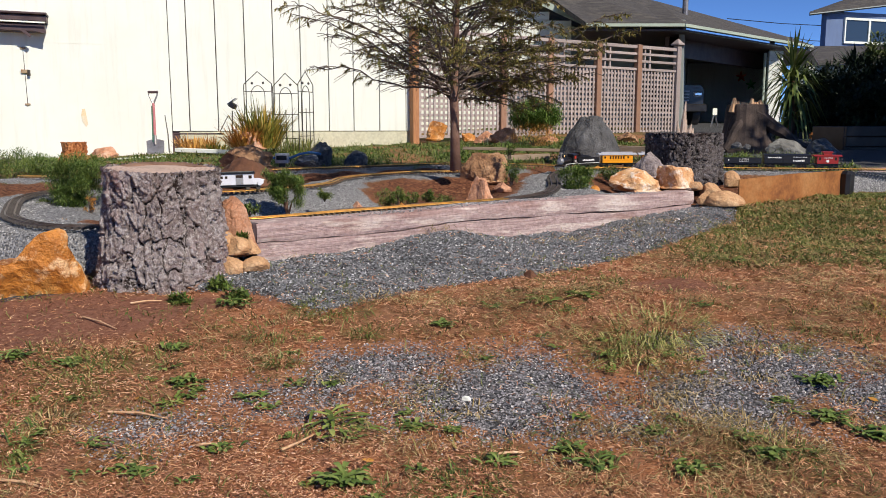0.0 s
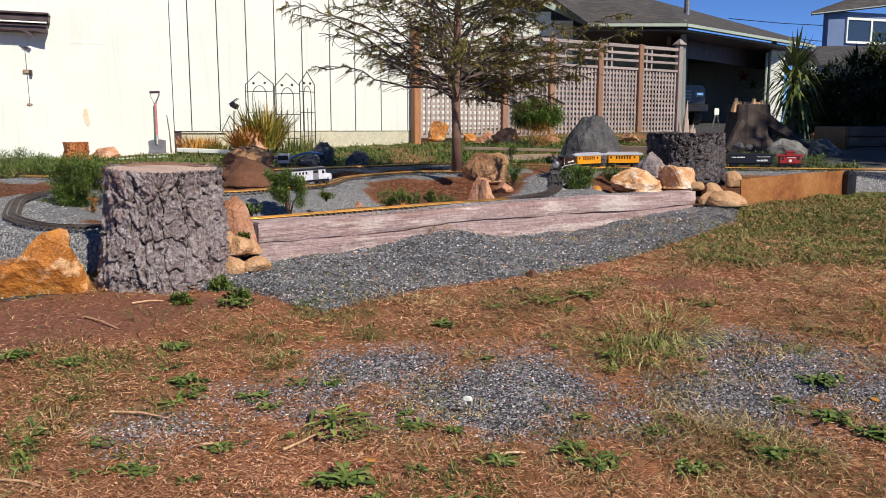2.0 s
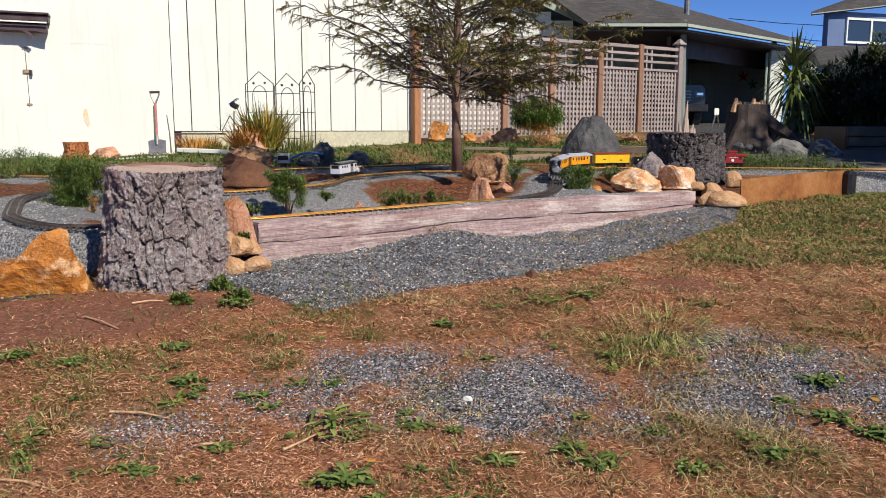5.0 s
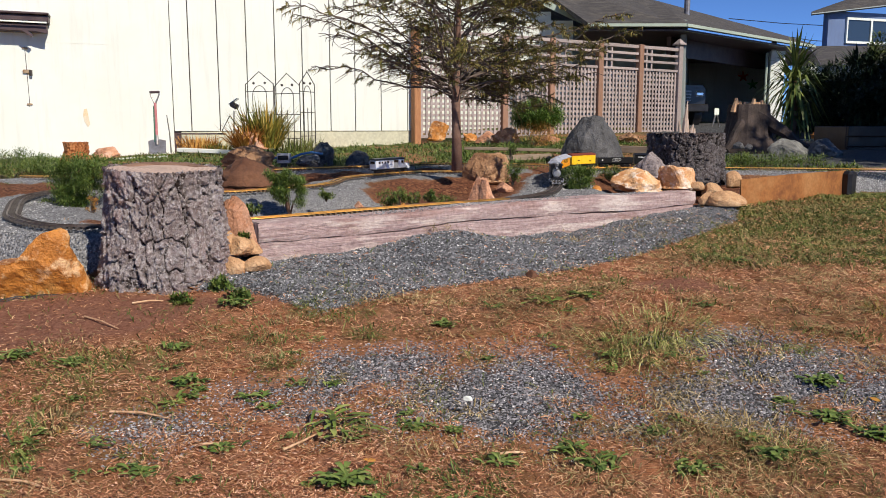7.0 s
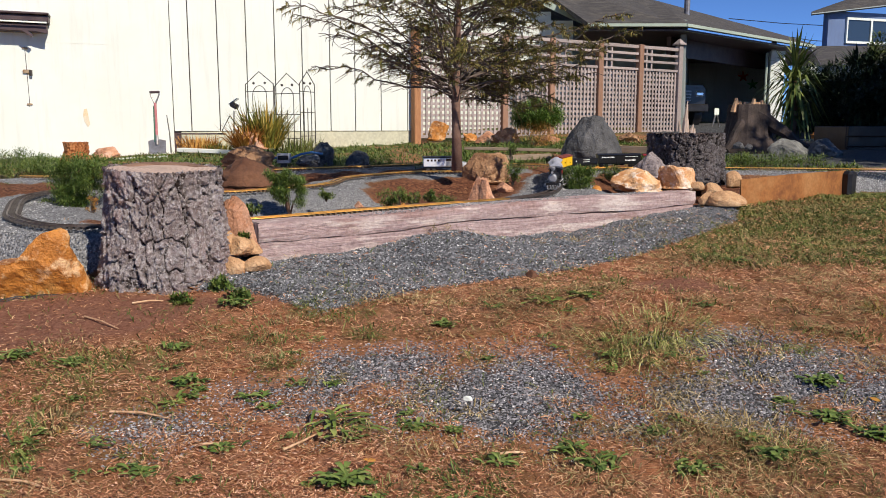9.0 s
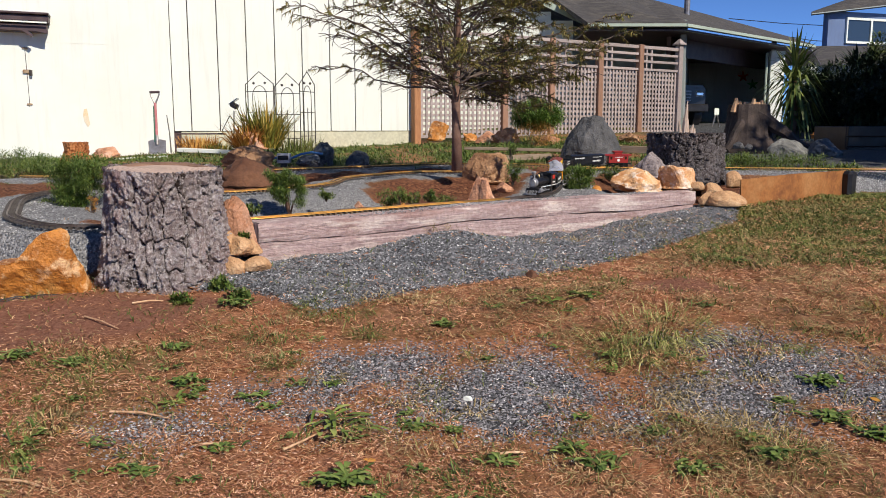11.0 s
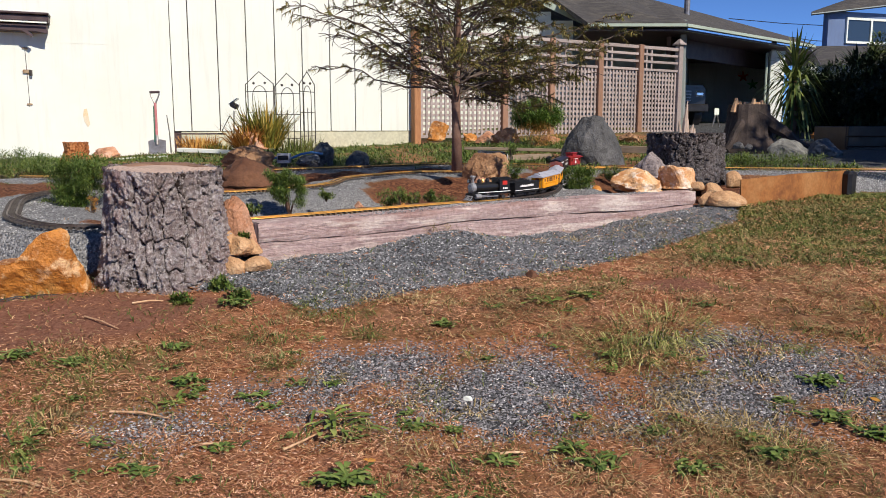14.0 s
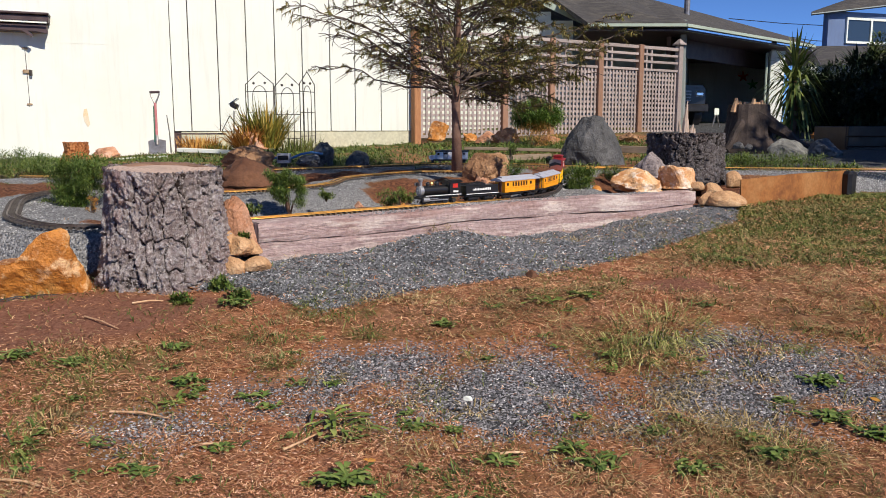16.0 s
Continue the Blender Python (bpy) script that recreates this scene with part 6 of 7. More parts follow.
def build_tree():
    rnd = random.Random(11)
    x0, y0, z0 = (0.113, 6.6, 0.532)
    t = thing("conifer_tree", "young sparse conifer with olive needles and bare grey twigs", "tree", pose(x0, y0, z0 - 0.03))
    H = 2.7
    line = [Vector((0.0, 0, 0)), Vector((-0.005, 0, 0.3)), Vector((-0.012, 0.0, 0.55)), Vector((0.0, 0.0, 0.9)), Vector((0.015, 0.02, 1.4)), Vector((0.03, 0.0, 2.0)), Vector((0.02, 0, H))]
    bm = bmesh.new()
    tube(bm, line, [0.046, 0.036, 0.034, 0.023, 0.016, 0.010, 0.003], 12)
    part("trunk", bm, m_trunk, t, smooth=True)

    def on_trunk(z):
        for a, b in zip(line, line[1:]):
            if z <= b.z:
                return a.lerp(b, (z - a.z) / (b.z - a.z))
        return line[-1]

    twigs = bmesh.new()
    needles = []
    spots = []
    for k in range(104):
        z = 0.55 + (H - 0.6) * (k / 104) ** 1.55 + rnd.uniform(-0.03, 0.03)
        ang = k * 2.39996 + rnd.uniform(-0.35, 0.35)
        ln = (1.28 - 0.30 * max(0, z - 0.9)) * rnd.uniform(0.62, 1.05)
        if z < 0.62:
            ln *= 0.85
        toward_light = math.cos(ang + 0.9)
        if toward_light > 0.86 and z < 1.5 and rnd.random() < 0.7:
            continue
        spots.append((z, ang, ln, rnd.uniform(0.15, 0.75) if z < 1.3 else rnd.uniform(0.2, 0.6)))
    # the long low limb that sweeps out and up
    spots += [(0.56, math.pi + 0.05, 0.95, 0.85), (0.62, math.pi - 0.3, 1.2, 0.2), (0.6, 0.15, 1.1, 0.22), (0.66, -0.3, 1.15, 0.3)]
    # steep leaders that fork off low and make the crown open upwards
    for k in range(13):
        a = k * 2.39996 + 0.6
        spots.append((rnd.uniform(0.5, 0.95), a, rnd.uniform(0.55, 1.0), rnd.uniform(0.9, 1.7)))
    for k in range(12):
        spots.append((rnd.uniform(0.6, 1.9), rnd.uniform(-0.3, 1.5), rnd.uniform(0.7, 1.22), rnd.uniform(0.05, 0.5)))
    for k in range(9):
        spots.append((rnd.uniform(0.52, 0.8), rnd.uniform(-0.25, 1.3), rnd.uniform(0.75, 1.15), rnd.uniform(0.0, 0.22)))
    for z, ang, ln, rise in spots:
        base = on_trunk(z)
        d = Vector((math.cos(ang), math.sin(ang) * 0.9, 0))
        pts = []
        n = 9
        for j in range(n + 1):
            u = j / n
            p = base + d * ln * u + Vector((0, 0, ln * (rise * u * (1.15 - 0.35 * u) + 0.03 * math.sin(6 * u + ang))))
            p += Vector((rnd.uniform(-1, 1), rnd.uniform(-1, 1), rnd.uniform(-1, 1))) * 0.022
            pts.append(p)
        r0 = 0.0065 * (ln / 1.2) + 0.0015
        tube(twigs, pts, [r0 * (1 - 0.85 * j / n) + 0.0012 for j in range(n + 1)], 5)
        leafiness = 0.82 if d.x > -0.05 else (0.6 if d.x > -0.4 else 0.34)
        if z < 0.68 and d.x < 0:
            leafiness *= 0.6
        m = int(9 + ln * (13 if d.x > -0.25 else 17))
        for j in range(m):
            u = 0.22 + 0.78 * (j + rnd.random()) / m
            i = min(int(u * n), n - 1)
            p = pts[i].lerp(pts[i + 1], u * n - i)
            side = Vector((-d.y, d.x, 0)) * (1 if j % 2 else -1)
            dd = (side * rnd.uniform(0.5, 1.0) + d * rnd.uniform(0.4, 0.9) + Vector((0, 0, rnd.uniform(-0.35, 0.35)))).normalized()
            tl = rnd.uniform(0.10, 0.30) * (1.15 - 0.5 * u)
            mid = p + dd * tl * 0.5 + Vector((0, 0, 0.01))
            tip = p + dd * tl - Vector((0, 0, rnd.uniform(0.0, 0.12) * tl))
            tube(twigs, [p, mid, tip], [0.0042, 0.003, 0.002], 3)
            leaf = rnd.random() < leafiness * (0.55 + 0.45 * u)
            if rnd.random() < 0.5:
                q = p.lerp(tip, 0.5)
                d3 = (dd + rand_dir(rnd) * 0.8).normalized()
                tube(twigs, [q, q + d3 * tl * 0.5], [0.0026, 0.0016], 3)
                if leaf:
                    for c in range(44):
                        needles.append((q + d3 * tl * 0.5 * rnd.random(), (d3 * 0.6 + rand_dir(rnd) * 0.8 - Vector((0, 0, 0.15))).normalized(), rnd.uniform(0.018, 0.042), rnd.uniform(0.004, 0.009), 0.15))
            if leaf:
                for c in range(int(74 * tl / 0.2)):
                    s = rnd.uniform(0.15, 1.05)
                    q = p.lerp(mid, s * 2) if s < 0.5 else mid.lerp(tip, min(1, s * 2 - 1))
                    needles.append((q, (dd * 0.7 + rand_dir(rnd) * 0.8 - Vector((0, 0, 0.15))).normalized(), rnd.uniform(0.018, 0.045), rnd.uniform(0.004, 0.009), 0.15))
    part("limbs_and_twigs", twigs, m_twig, t)
    c = new("crown", blades_mesh("crown", needles, m_needle, False))
    c.parent = t
    return t


tree = build_tree()
tree.children[1].name = "limb"


def bush(p, size, n, mat, label, seed, name="shrub", leaf=(0.03, 0.006), up=0.5, stems=7, stem_mat=None, category="shrub", clumps=26):
    """A shrub: stems, then leaf clumps with gaps between them."""
    rnd = random.Random(seed)
    t = thing(name, label, category, pose(*p))
    bm = bmesh.new()
    centres = []
    for _ in range(clumps):
        d = rand_dir(rnd)
        r = rnd.uniform(0.45, 1.0)
        centres.append(Vector((d.x * size[0] / 2 * r, d.y * size[1] / 2 * r, size[2] * (0.5 + 0.48 * d.z * r))))
    for c in rnd.sample(centres, min(stems, len(centres))):
        tube(bm, [Vector((0, 0, -0.02)), Vector((c.x * 0.35, c.y * 0.35, c.z * 0.55)), c], [0.006 * size[2] / 0.3 + 0.002, 0.004, 0.002], 4)
    part("stem", bm, stem_mat or m_twig, t)
    items = []
    cr = 0.2 * (size[0] + size[1]) / 2
    for _ in range(n):
        c = rnd.choice(centres)
        o = rand_dir(rnd) * cr * rnd.random() ** 0.5
        o.z *= 0.75
        b = c + o
        d = (o.normalized() * 0.7 + rand_dir(rnd, up) * 0.9).normalized()
        if b.z < 0.0:
            b.z = rnd.uniform(0, 0.03)
        items.append((b, d, leaf[0] * rnd.uniform(0.6, 1.3), leaf[1] * rnd.uniform(0.7, 1.3), 0.1))
    f = new("foliage", blades_mesh("foliage", items, mat, False))
    f.parent = t
    return t


def on_ground(x, y, up=0.0):
    return (x, y, ground_z(x, y)[0] + up)


def tuft(p, radius, height, n, mat, label, seed, width=0.005, droop=0.35, name="grass_tuft", category="grass", lean=0.5):
    """A clump of arching blades."""
    rnd = random.Random(seed)
    items = []
    for _ in range(n):
        a, r = rnd.uniform(0, 6.2832), radius * math.sqrt(rnd.random())
        b = Vector((r * math.cos(a), r * math.sin(a), -0.005))
        out = Vector((math.cos(a + rnd.uniform(-0.8, 0.8)), math.sin(a + rnd.uniform(-0.8, 0.8)), 0))
        d = (out * rnd.uniform(0.25 * lean, lean * 2) + Vector((0, 0, 1))).normalized()
        items.append((b, d, height * rnd.uniform(0.5, 1.15), width * rnd.uniform(0.7, 1.3), droop * rnd.uniform(0.3, 1.3)))
    ob = new(name, blades_mesh(name, items, mat))
    ob.matrix_basis = pose(*p)
    return tagged(ob, label, category, kind="stuff")


# shrubs of the railway garden
bush((-2.275, 5.1, 0.315), (0.36, 0.3, 0.36), 19000, m_juniper, "dense green juniper beside the tight curve", 1, leaf=(0.021, 0.0055), clumps=52)
bush((-2.515, 5.1, 0.319), (0.15, 0.12, 0.09), 900, m_weed, "low yellow-green creeping plant by the curve", 21, "creeping_plant", (0.018, 0.006), clumps=12)
bush((-2.103, 4.9, 0.316), (0.07, 0.07, 0.13), 420, m_rustleaf, "small browned conifer seedling", 22, "seedling", (0.018, 0.004), clumps=9)
bush((-2.007, 4.3, 0.318), (0.10, 0.08, 0.04), 300, m_rustleaf, "patch of dry brown needles", 23, "dry_litter", (0.02, 0.004), clumps=8)
bush((-0.93, 4.95, 0.335), (0.22, 0.18, 0.25), 8500, m_juniper, "small upright juniper with a reddish stem", 2, leaf=(0.021, 0.0045), stem_mat=m_trunk, clumps=30)
bush((-1.02, 5, 0.478), (0.17, 0.12, 0.11), 1900, m_juniper, "low spreading juniper branch", 24, leaf=(0.024, 0.005), clumps=9)
bush((0.978, 5.9, 0.366), (0.26, 0.22, 0.21), 5200, m_juniper, "green juniper beside the ballast slope", 3, leaf=(0.026, 0.006), clumps=24)
bush((1.389, 6.7, 0.426), (0.3, 0.2, 0.1), 1500, m_weed, "low green groundcover under the back line", 31, "groundcover", (0.02, 0.006), clumps=22)
bush((0.538, 6.3, 0.421), (0.17, 0.15, 0.2), 1500, m_juniper, "small bushy green juniper beside the tan boulder", 4, leaf=(0.024, 0.005), clumps=16)
bush((0.548, 6.6, 0.559), (0.08, 0.08, 0.22), 600, m_juniper, "slim green conifer seedling", 41, "seedling", (0.024, 0.005), clumps=8)
bush((1.321, 12, 0.80), (0.74, 0.6, 0.40), 17000, m_pine, "rounded dwarf pine shrub near the fence", 5, leaf=(0.055, 0.013), clumps=60)
bush((1.325, 11.8, 0.554), (0.72, 0.4, 0.34), 1700, m_rustleaf, "dry reddish twigs under the dwarf pine", 51, "dry_twigs", (0.06, 0.006), clumps=20)
for p, w, h, sd in (((-0.328, 5.05, 0.363), 0.16, 0.10, 6), ((-0.184, 5.1, 0.358), 0.12, 0.11, 7), ((0.004, 5.2, 0.348), 0.14, 0.08, 8), ((-0.729, 5.1, 0.407), 0.12, 0.06, 9), ((-0.087, 5.25, 0.358), 0.1, 0.1, 13), ((-0.27, 5, 0.368), 0.1, 0.13, 14)):
    bush(p, (w, w * 0.8, h), 700, m_weed if sd % 2 else m_juniper, "leafy green weeds in bark mulch", sd, "weeds", (0.02, 0.006), clumps=14, category="weeds")
for p, w, h, sd in (((-3.684, 7, 0.387), 0.7, 0.16, 61), ((-3.54, 7.2, 0.384), 0.4, 0.2, 62), ((-4.694, 9, 0.403), 0.55, 0.2, 63), ((-3.928, 8, 0.415), 0.45, 0.14, 64), ((-3.367, 6.3, 0.334), 0.4, 0.05, 65), ((-3.431, 8, 0.442), 0.3, 0.12, 66), ((-2.276, 4.2, 0.286), 0.12, 0.05, 67)):
    bush(p, (w, w * 0.7, h), 2600, m_weed if sd % 2 else m_juniper, "spreading green weeds before the white wall", sd, "weeds", (0.026, 0.008), clumps=34, category="weeds")
for p, w, h, sd in (((-0.912, 3.7, 0.327), 0.06, 0.04, 71), ((-0.935, 3.36, 0.161), 0.09, 0.07, 72), ((-0.811, 3.25, 0.132), 0.12, 0.075, 73), ((-1.063, 3.25, 0.125), 0.12, 0.045, 74), ((-1.08, 4.6, 0.368), 0.14, 0.05, 75)):
    bush(p, (w, w * 0.8, h), 420, m_weed, "small leafy green weed at the stump's foot", sd, "weeds", (0.022, 0.012), clumps=12, category="weeds")

# flax, iris-like clumps and dry stalks by the wall
tuft((-2.423, 11.2, 0.569), 0.2, 0.76, 380, m_flax, "arching yellow-green flax clump by the wall", 1, 0.018, 0.3, "flax_plant", "plant", 0.38)
tuft((-2.628, 11, 0.574), 0.16, 0.5, 260, m_rustleaf, "orange-tinged strappy plant by the wall", 2, 0.02, 0.45, "flax_plant", "plant", 0.5)
tuft((-2.023, 11.4, 0.518), 0.3, 0.3, 300, m_grassblade, "fine green grass at the trellis foot", 3, 0.008, 0.3)
tuft((-3.418, 11.5, 0.546), 0.3, 0.24, 260, m_rustleaf, "dry orange stalks in a low planter", 4, 0.014, 0.2, "dry_stalks", "plant", 0.4)
tuft((-3.116, 11.4, 0.533), 0.22, 0.16, 160, m_flax, "yellowed stalks in a low planter", 5, 0.012, 0.2, "dry_stalks", "plant", 0.5)

# grass in the back garden
def back_grass():
    rnd = random.Random(77)
    items = []
    while len(items) < 52000:
        x, y = rnd.uniform(-6.5, 4.5), 7.6 + 6.9 * rnd.random() ** 1.15
        lump = noise.noise(Vector((x * 2.6, y * 2.6, 2))) + 0.6 * noise.noise(Vector((x * 7, y * 7, 2)))
        if y > 13.2 + 0.36 * x or lump < -0.22:
            continue
        z, gv, bk, gn = ground_z(x, y)
        if gn < rnd.random() * 0.8:
            continue
        d = rand_dir(rnd, 0.7)
        top = 0.10 * max(0, lump + 0.15)
        items.append((Vector((x, y, z - 0.01 + top * rnd.random())), d, rnd.uniform(0.03, 0.085), rnd.uniform(0.008, 0.022), 0.25))
    return tagged(new("back_grass", blades_mesh("back_grass", items, m_weed, False)), "rough green grass and low weeds behind the railway", "grass", kind="stuff")


back_grass()


def build_cordyline():
    rnd = random.Random(9)
    x, y, z = (6.234, 14.8, 0.6)
    t = thing("cordyline", "cabbage palm with arching sword leaves beside the garage", "palm", pose(x, y, z - 0.05))
    bm = bmesh.new()
    tube(bm, [(0, 0, 0), (0.02, 0, 0.5), (0.0, 0, 1.1)], [0.075, 0.06, 0.055], 10)
    part("trunk", bm, m_trunk, t)
    for cz, n, ln in ((1.1, 150, 0.85), (0.45, 60, 0.5), (1.35, 70, 0.6)):
        items = []
        for _ in range(n):
            d = rand_dir(rnd, 0.35)
            items.append((Vector((0, 0, cz + rnd.uniform(-0.15, 0.15))) + d * 0.04, d, ln * rnd.uniform(0.6, 1.1), 0.04, max(0, 0.75 - 0.7 * d.z) * rnd.uniform(0.4, 1.0)))
        o = new("leaf_head", blades_mesh("leaf_head", items, m_cordy))
        o.parent = t
    return t


build_cordyline()

# shrubs along the drive, their shade put into near-black leaf colours
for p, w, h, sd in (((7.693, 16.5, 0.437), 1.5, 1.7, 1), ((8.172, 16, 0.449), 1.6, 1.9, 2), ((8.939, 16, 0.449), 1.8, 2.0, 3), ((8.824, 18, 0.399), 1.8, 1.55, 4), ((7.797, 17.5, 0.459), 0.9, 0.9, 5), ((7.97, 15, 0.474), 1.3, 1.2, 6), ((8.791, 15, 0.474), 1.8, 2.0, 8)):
    bush(p, (w, w * 0.7, h), 5200, m_shadeleaf, "tall evergreen shrub along the drive, shade painted into its leaves", 200 + sd, leaf=(0.13, 0.045), clumps=46, stems=12)
tuft((7.541, 16.6, 1.684), 0.1, 0.5, 110, m_shadeleaf, "spiky palm head among the shrubs, shade painted into its leaves", 210, 0.05, 0.4, "palm_head", "palm", 0.9)
tuft((8.322, 16.8, 2.05), 0.1, 0.55, 110, m_shadeleaf, "spiky palm head among the shrubs, shade painted into its leaves", 211, 0.05, 0.4, "palm_head", "palm", 0.9)
bush((8.477, 16.2, 2.093), (0.7, 0.6, 0.55), 1300, m_cordy, "sunlit yellow-green shrub top", 212, leaf=(0.09, 0.035), clumps=20)

# low planter before the shrubs; its shade is painted in as black boards
pl = thing("planter_box", "low timber planter box, shade painted in as black boards", "planter", pose(*(6.652, 12.5, 0.401), 0, 0, 12))
for k in range(3):
    bm = bmesh.new()
    box(bm, -0.6, 1.6, 0, 0.05, 0.155 * k, 0.155 * k + 0.148, bevel=0.008)
    part("board", bm, m_black, pl)
bm = bmesh.new()
box(bm, -0.6, -0.55, 0.055, 0.8, 0, 0.46, bevel=0.008)
part("end_board", bm, m_black, pl)
bm = bmesh.new()
box(bm, -0.545, 1.6, 0.055, 0.8, 0.0, 0.41)
part("soil", bm, m_soil, pl)

for p, w, h, sd in (((3.702, 9.2, 0.444), 1.0, 0.05, 81), ((3.337, 8.9, 0.445), 0.6, 0.06, 82), ((4.104, 9.4, 0.441), 0.7, 0.05, 83), ((3.4, 9.6, 0.452), 0.5, 0.06, 84)):
    bush(p, (w, w * 0.5, h), 1500, m_weed, "low green turf beside the drive", sd, "turf", (0.04, 0.008), clumps=40, category="grass")
# tall evergreen hedges beyond the drive, unseen stand-ins added only to shade it
bush((11.4, 6.0, 0.3), (5.0, 2.6, 8.8), 9000, m_shadeleaf, "tall dark evergreen hedge, unseen, added to shade the drive", 251, "hedge", (0.35, 0.16), clumps=90, stems=14, category="hedge")
bush((11.6, 10.2, 0.4), (4.6, 3.0, 6.8), 9000, m_shadeleaf, "tall dark evergreen hedge, unseen, added to shade the drive", 250, "hedge", (0.35, 0.16), clumps=90, stems=14, category="hedge")

# ---- garden things ----
def build_shovel():
    x, y, z = (-3.842, 11.1, 0.496)
    t = thing("shovel", "square-bladed shovel with a D-handle leaning on the wall", "shovel", pose(x, y, z, -8, -1.5, 8))
    m_red = simple("red_handle_paint", (0.42, 0.10, 0.12), (0.5, 0.2, 0.2), 30, 0.6)
    m_green = simple("green_handle_paint", (0.03, 0.12, 0.07), (0.05, 0.16, 0.1), 30, 0.6)
    bm = bmesh.new()
    rod(bm, (0, 0, 0.17), (0, 0, 0.68), 0.019, 0.017, 10)
    part("shaft", bm, m_red, t, "faded red shaft")
    bm = bmesh.new()
    rod(bm, (-0.025, 0.0, 0.16), (-0.018, 0.0, 0.64), 0.012, 0.012, 8)
    part("shaft_strap", bm, m_green, t)
    bm = bmesh.new()
    tube(bm, [(0, 0, 0.66), (-0.03, 0, 0.73), (-0.055, 0, 0.79), (-0.055, 0, 0.825)], [0.013, 0.011, 0.010, 0.010], 7)
    tube(bm, [(0, 0, 0.66), (0.03, 0, 0.73), (0.055, 0, 0.79), (0.055, 0, 0.825)], [0.013, 0.011, 0.010, 0.010], 7)
    part("yoke", bm, m_steel, t)
    bm = bmesh.new()
    rod(bm, (-0.065, 0, 0.825), (0.065, 0, 0.825), 0.017, seg=10)
    part("grip", bm, m_brown_dark, t)
    bm = bmesh.new()
    prism(bm, [(-0.11, 0.0), (0.11, 0.0), (0.115, 0.17), (0.05, 0.19), (-0.05, 0.19), (-0.115, 0.17)], 0.012)
    rod(bm, (0, 0, 0.12), (0, 0, 0.25), 0.024, 0.02, 8)
    part("blade", bm, m_steel, t, "worn steel blade")


build_shovel()
bm = bmesh.new()
p0, p1 = Vector((-3.795, 11.4, 1.011)), Vector((-3.691, 11.2, 0.508))
tube(bm, [p0, (p0 + p1) / 2 + Vector((0.01, 0, 0)), p1], [0.006, 0.008, 0.01], 6)
solid("garden_stake", bm, m_iron, "thin dark iron stake against the wall", "stake")


def build_trellis():
    """Three hinged wire panels with pointed tops."""
    panels = (((-2.748, 11.6, 0.559), (-2.318, 11.4, 0.564), (-2.517, 11.5, 1.603)), ((-2.303, 11.4, 0.549), (-1.925, 11.2, 0.554), (-2.092, 11.3, 1.567)), ((-1.925, 11.2, 0.554), (-1.787, 11.6, 0.559), (-1.833, 11.4, 1.596)))
    tr = thing("garden_trellis", "folding iron wire trellis with pointed arches before the wall", "trellis")
    for a, b, peak in panels:
        a, b = Vector(a), Vector(b)
        a.z = b.z = 0.5
        w = b - a
        top = peak[2]
        sh = top - 0.17

        def at(u, z):
            v = a + w * u
            return (v.x, v.y, z)

        for u in (0.0, 1.0):
            bm = bmesh.new()
            rod(bm, at(u, 0.45), at(u, sh), 0.007, seg=6)
            part("upright", bm, m_iron, tr)
        bm = bmesh.new()
        rod(bm, at(0, sh), at(0.5, top), 0.006, seg=6)
        rod(bm, at(1, sh), at(0.5, top), 0.006, seg=6)
        part("gable", bm, m_iron, tr)
        for u in (0.25, 0.5, 0.75):
            bm = bmesh.new()
            rod(bm, at(u, 0.5), at(u, sh - 0.32), 0.006, seg=5)
            part("bar", bm, m_iron, tr)
        for z in (sh - 0.1, sh - 0.38, sh - 0.7):
            bm = bmesh.new()
            rod(bm, at(0, z), at(1, z), 0.0055, seg=5)
            part("crossbar", bm, m_iron, tr)
        bm = bmesh.new()
        pts = [at(0.5 + 0.25 * math.cos(k), sh - 0.16 + 0.14 * math.sin(k)) for k in [math.pi * j / 10 for j in range(11)]]
        pts = [at(0.75, sh - 0.32)] + pts + [at(0.25, sh - 0.32)]
        tube(bm, pts, [0.0055] * len(pts), 5)
        part("arch", bm, m_iron, tr)
        for u in (0.3, 0.7):
            bm = bmesh.new()
            bmesh.ops.create_uvsphere(bm, u_segments=8, v_segments=6, radius=0.018, matrix=Matrix.Translation(at(u, sh + 0.015)))
            part("ball", bm, m_iron, tr)


build_trellis()


def build_solar_light():
    x, y, z = (-2.863, 11.3, 0.567)
    t = thing("solar_spotlight", "small black solar spotlight on a stake", "garden light", pose(x, y, z))
    bm = bmesh.new()
    rod(bm, (0, 0, 0), (0.02, 0, 0.5), 0.008, seg=6)
    part("stake", bm, m_iron, t)
    bm = bmesh.new()
    box(bm, -0.05, 0.05, -0.05, 0.05, -0.035, 0.035, Matrix.Translation((0.03, 0, 0.57)) @ Matrix.Rotation(0.5, 4, "Y"), bevel=0.01)
    part("lamp_head", bm, m_black, t)
    bm = bmesh.new()
    box(bm, -0.08, 0.06, -0.06, 0.06, -0.006, 0.006, Matrix.Translation((0.03, 0, 0.63)) @ Matrix.Rotation(-0.6, 4, "Y"))
    part("solar_panel", bm, m_glass, t)
    for (p, q) in (((-3.043, 11.4, 0.796), (-2.926, 11.4, 1.004)), ((-2.926, 11.4, 1.004), (-2.816, 11.4, 0.827))):
        bm = bmesh.new()
        rod(bm, Vector(p) - Vector((x, y, z)), Vector(q) - Vector((x, y, z)), 0.006, seg=5)
        part("bracket", bm, m_iron, t)


build_solar_light()
# dark rail over the low planter
plank((-3.787, 11.75, 0.763), (-3.097, 11.75, 0.763), 0.05, 0.02, m_brown_dark, "dark rail above the low planter by the wall", "planter_rail")
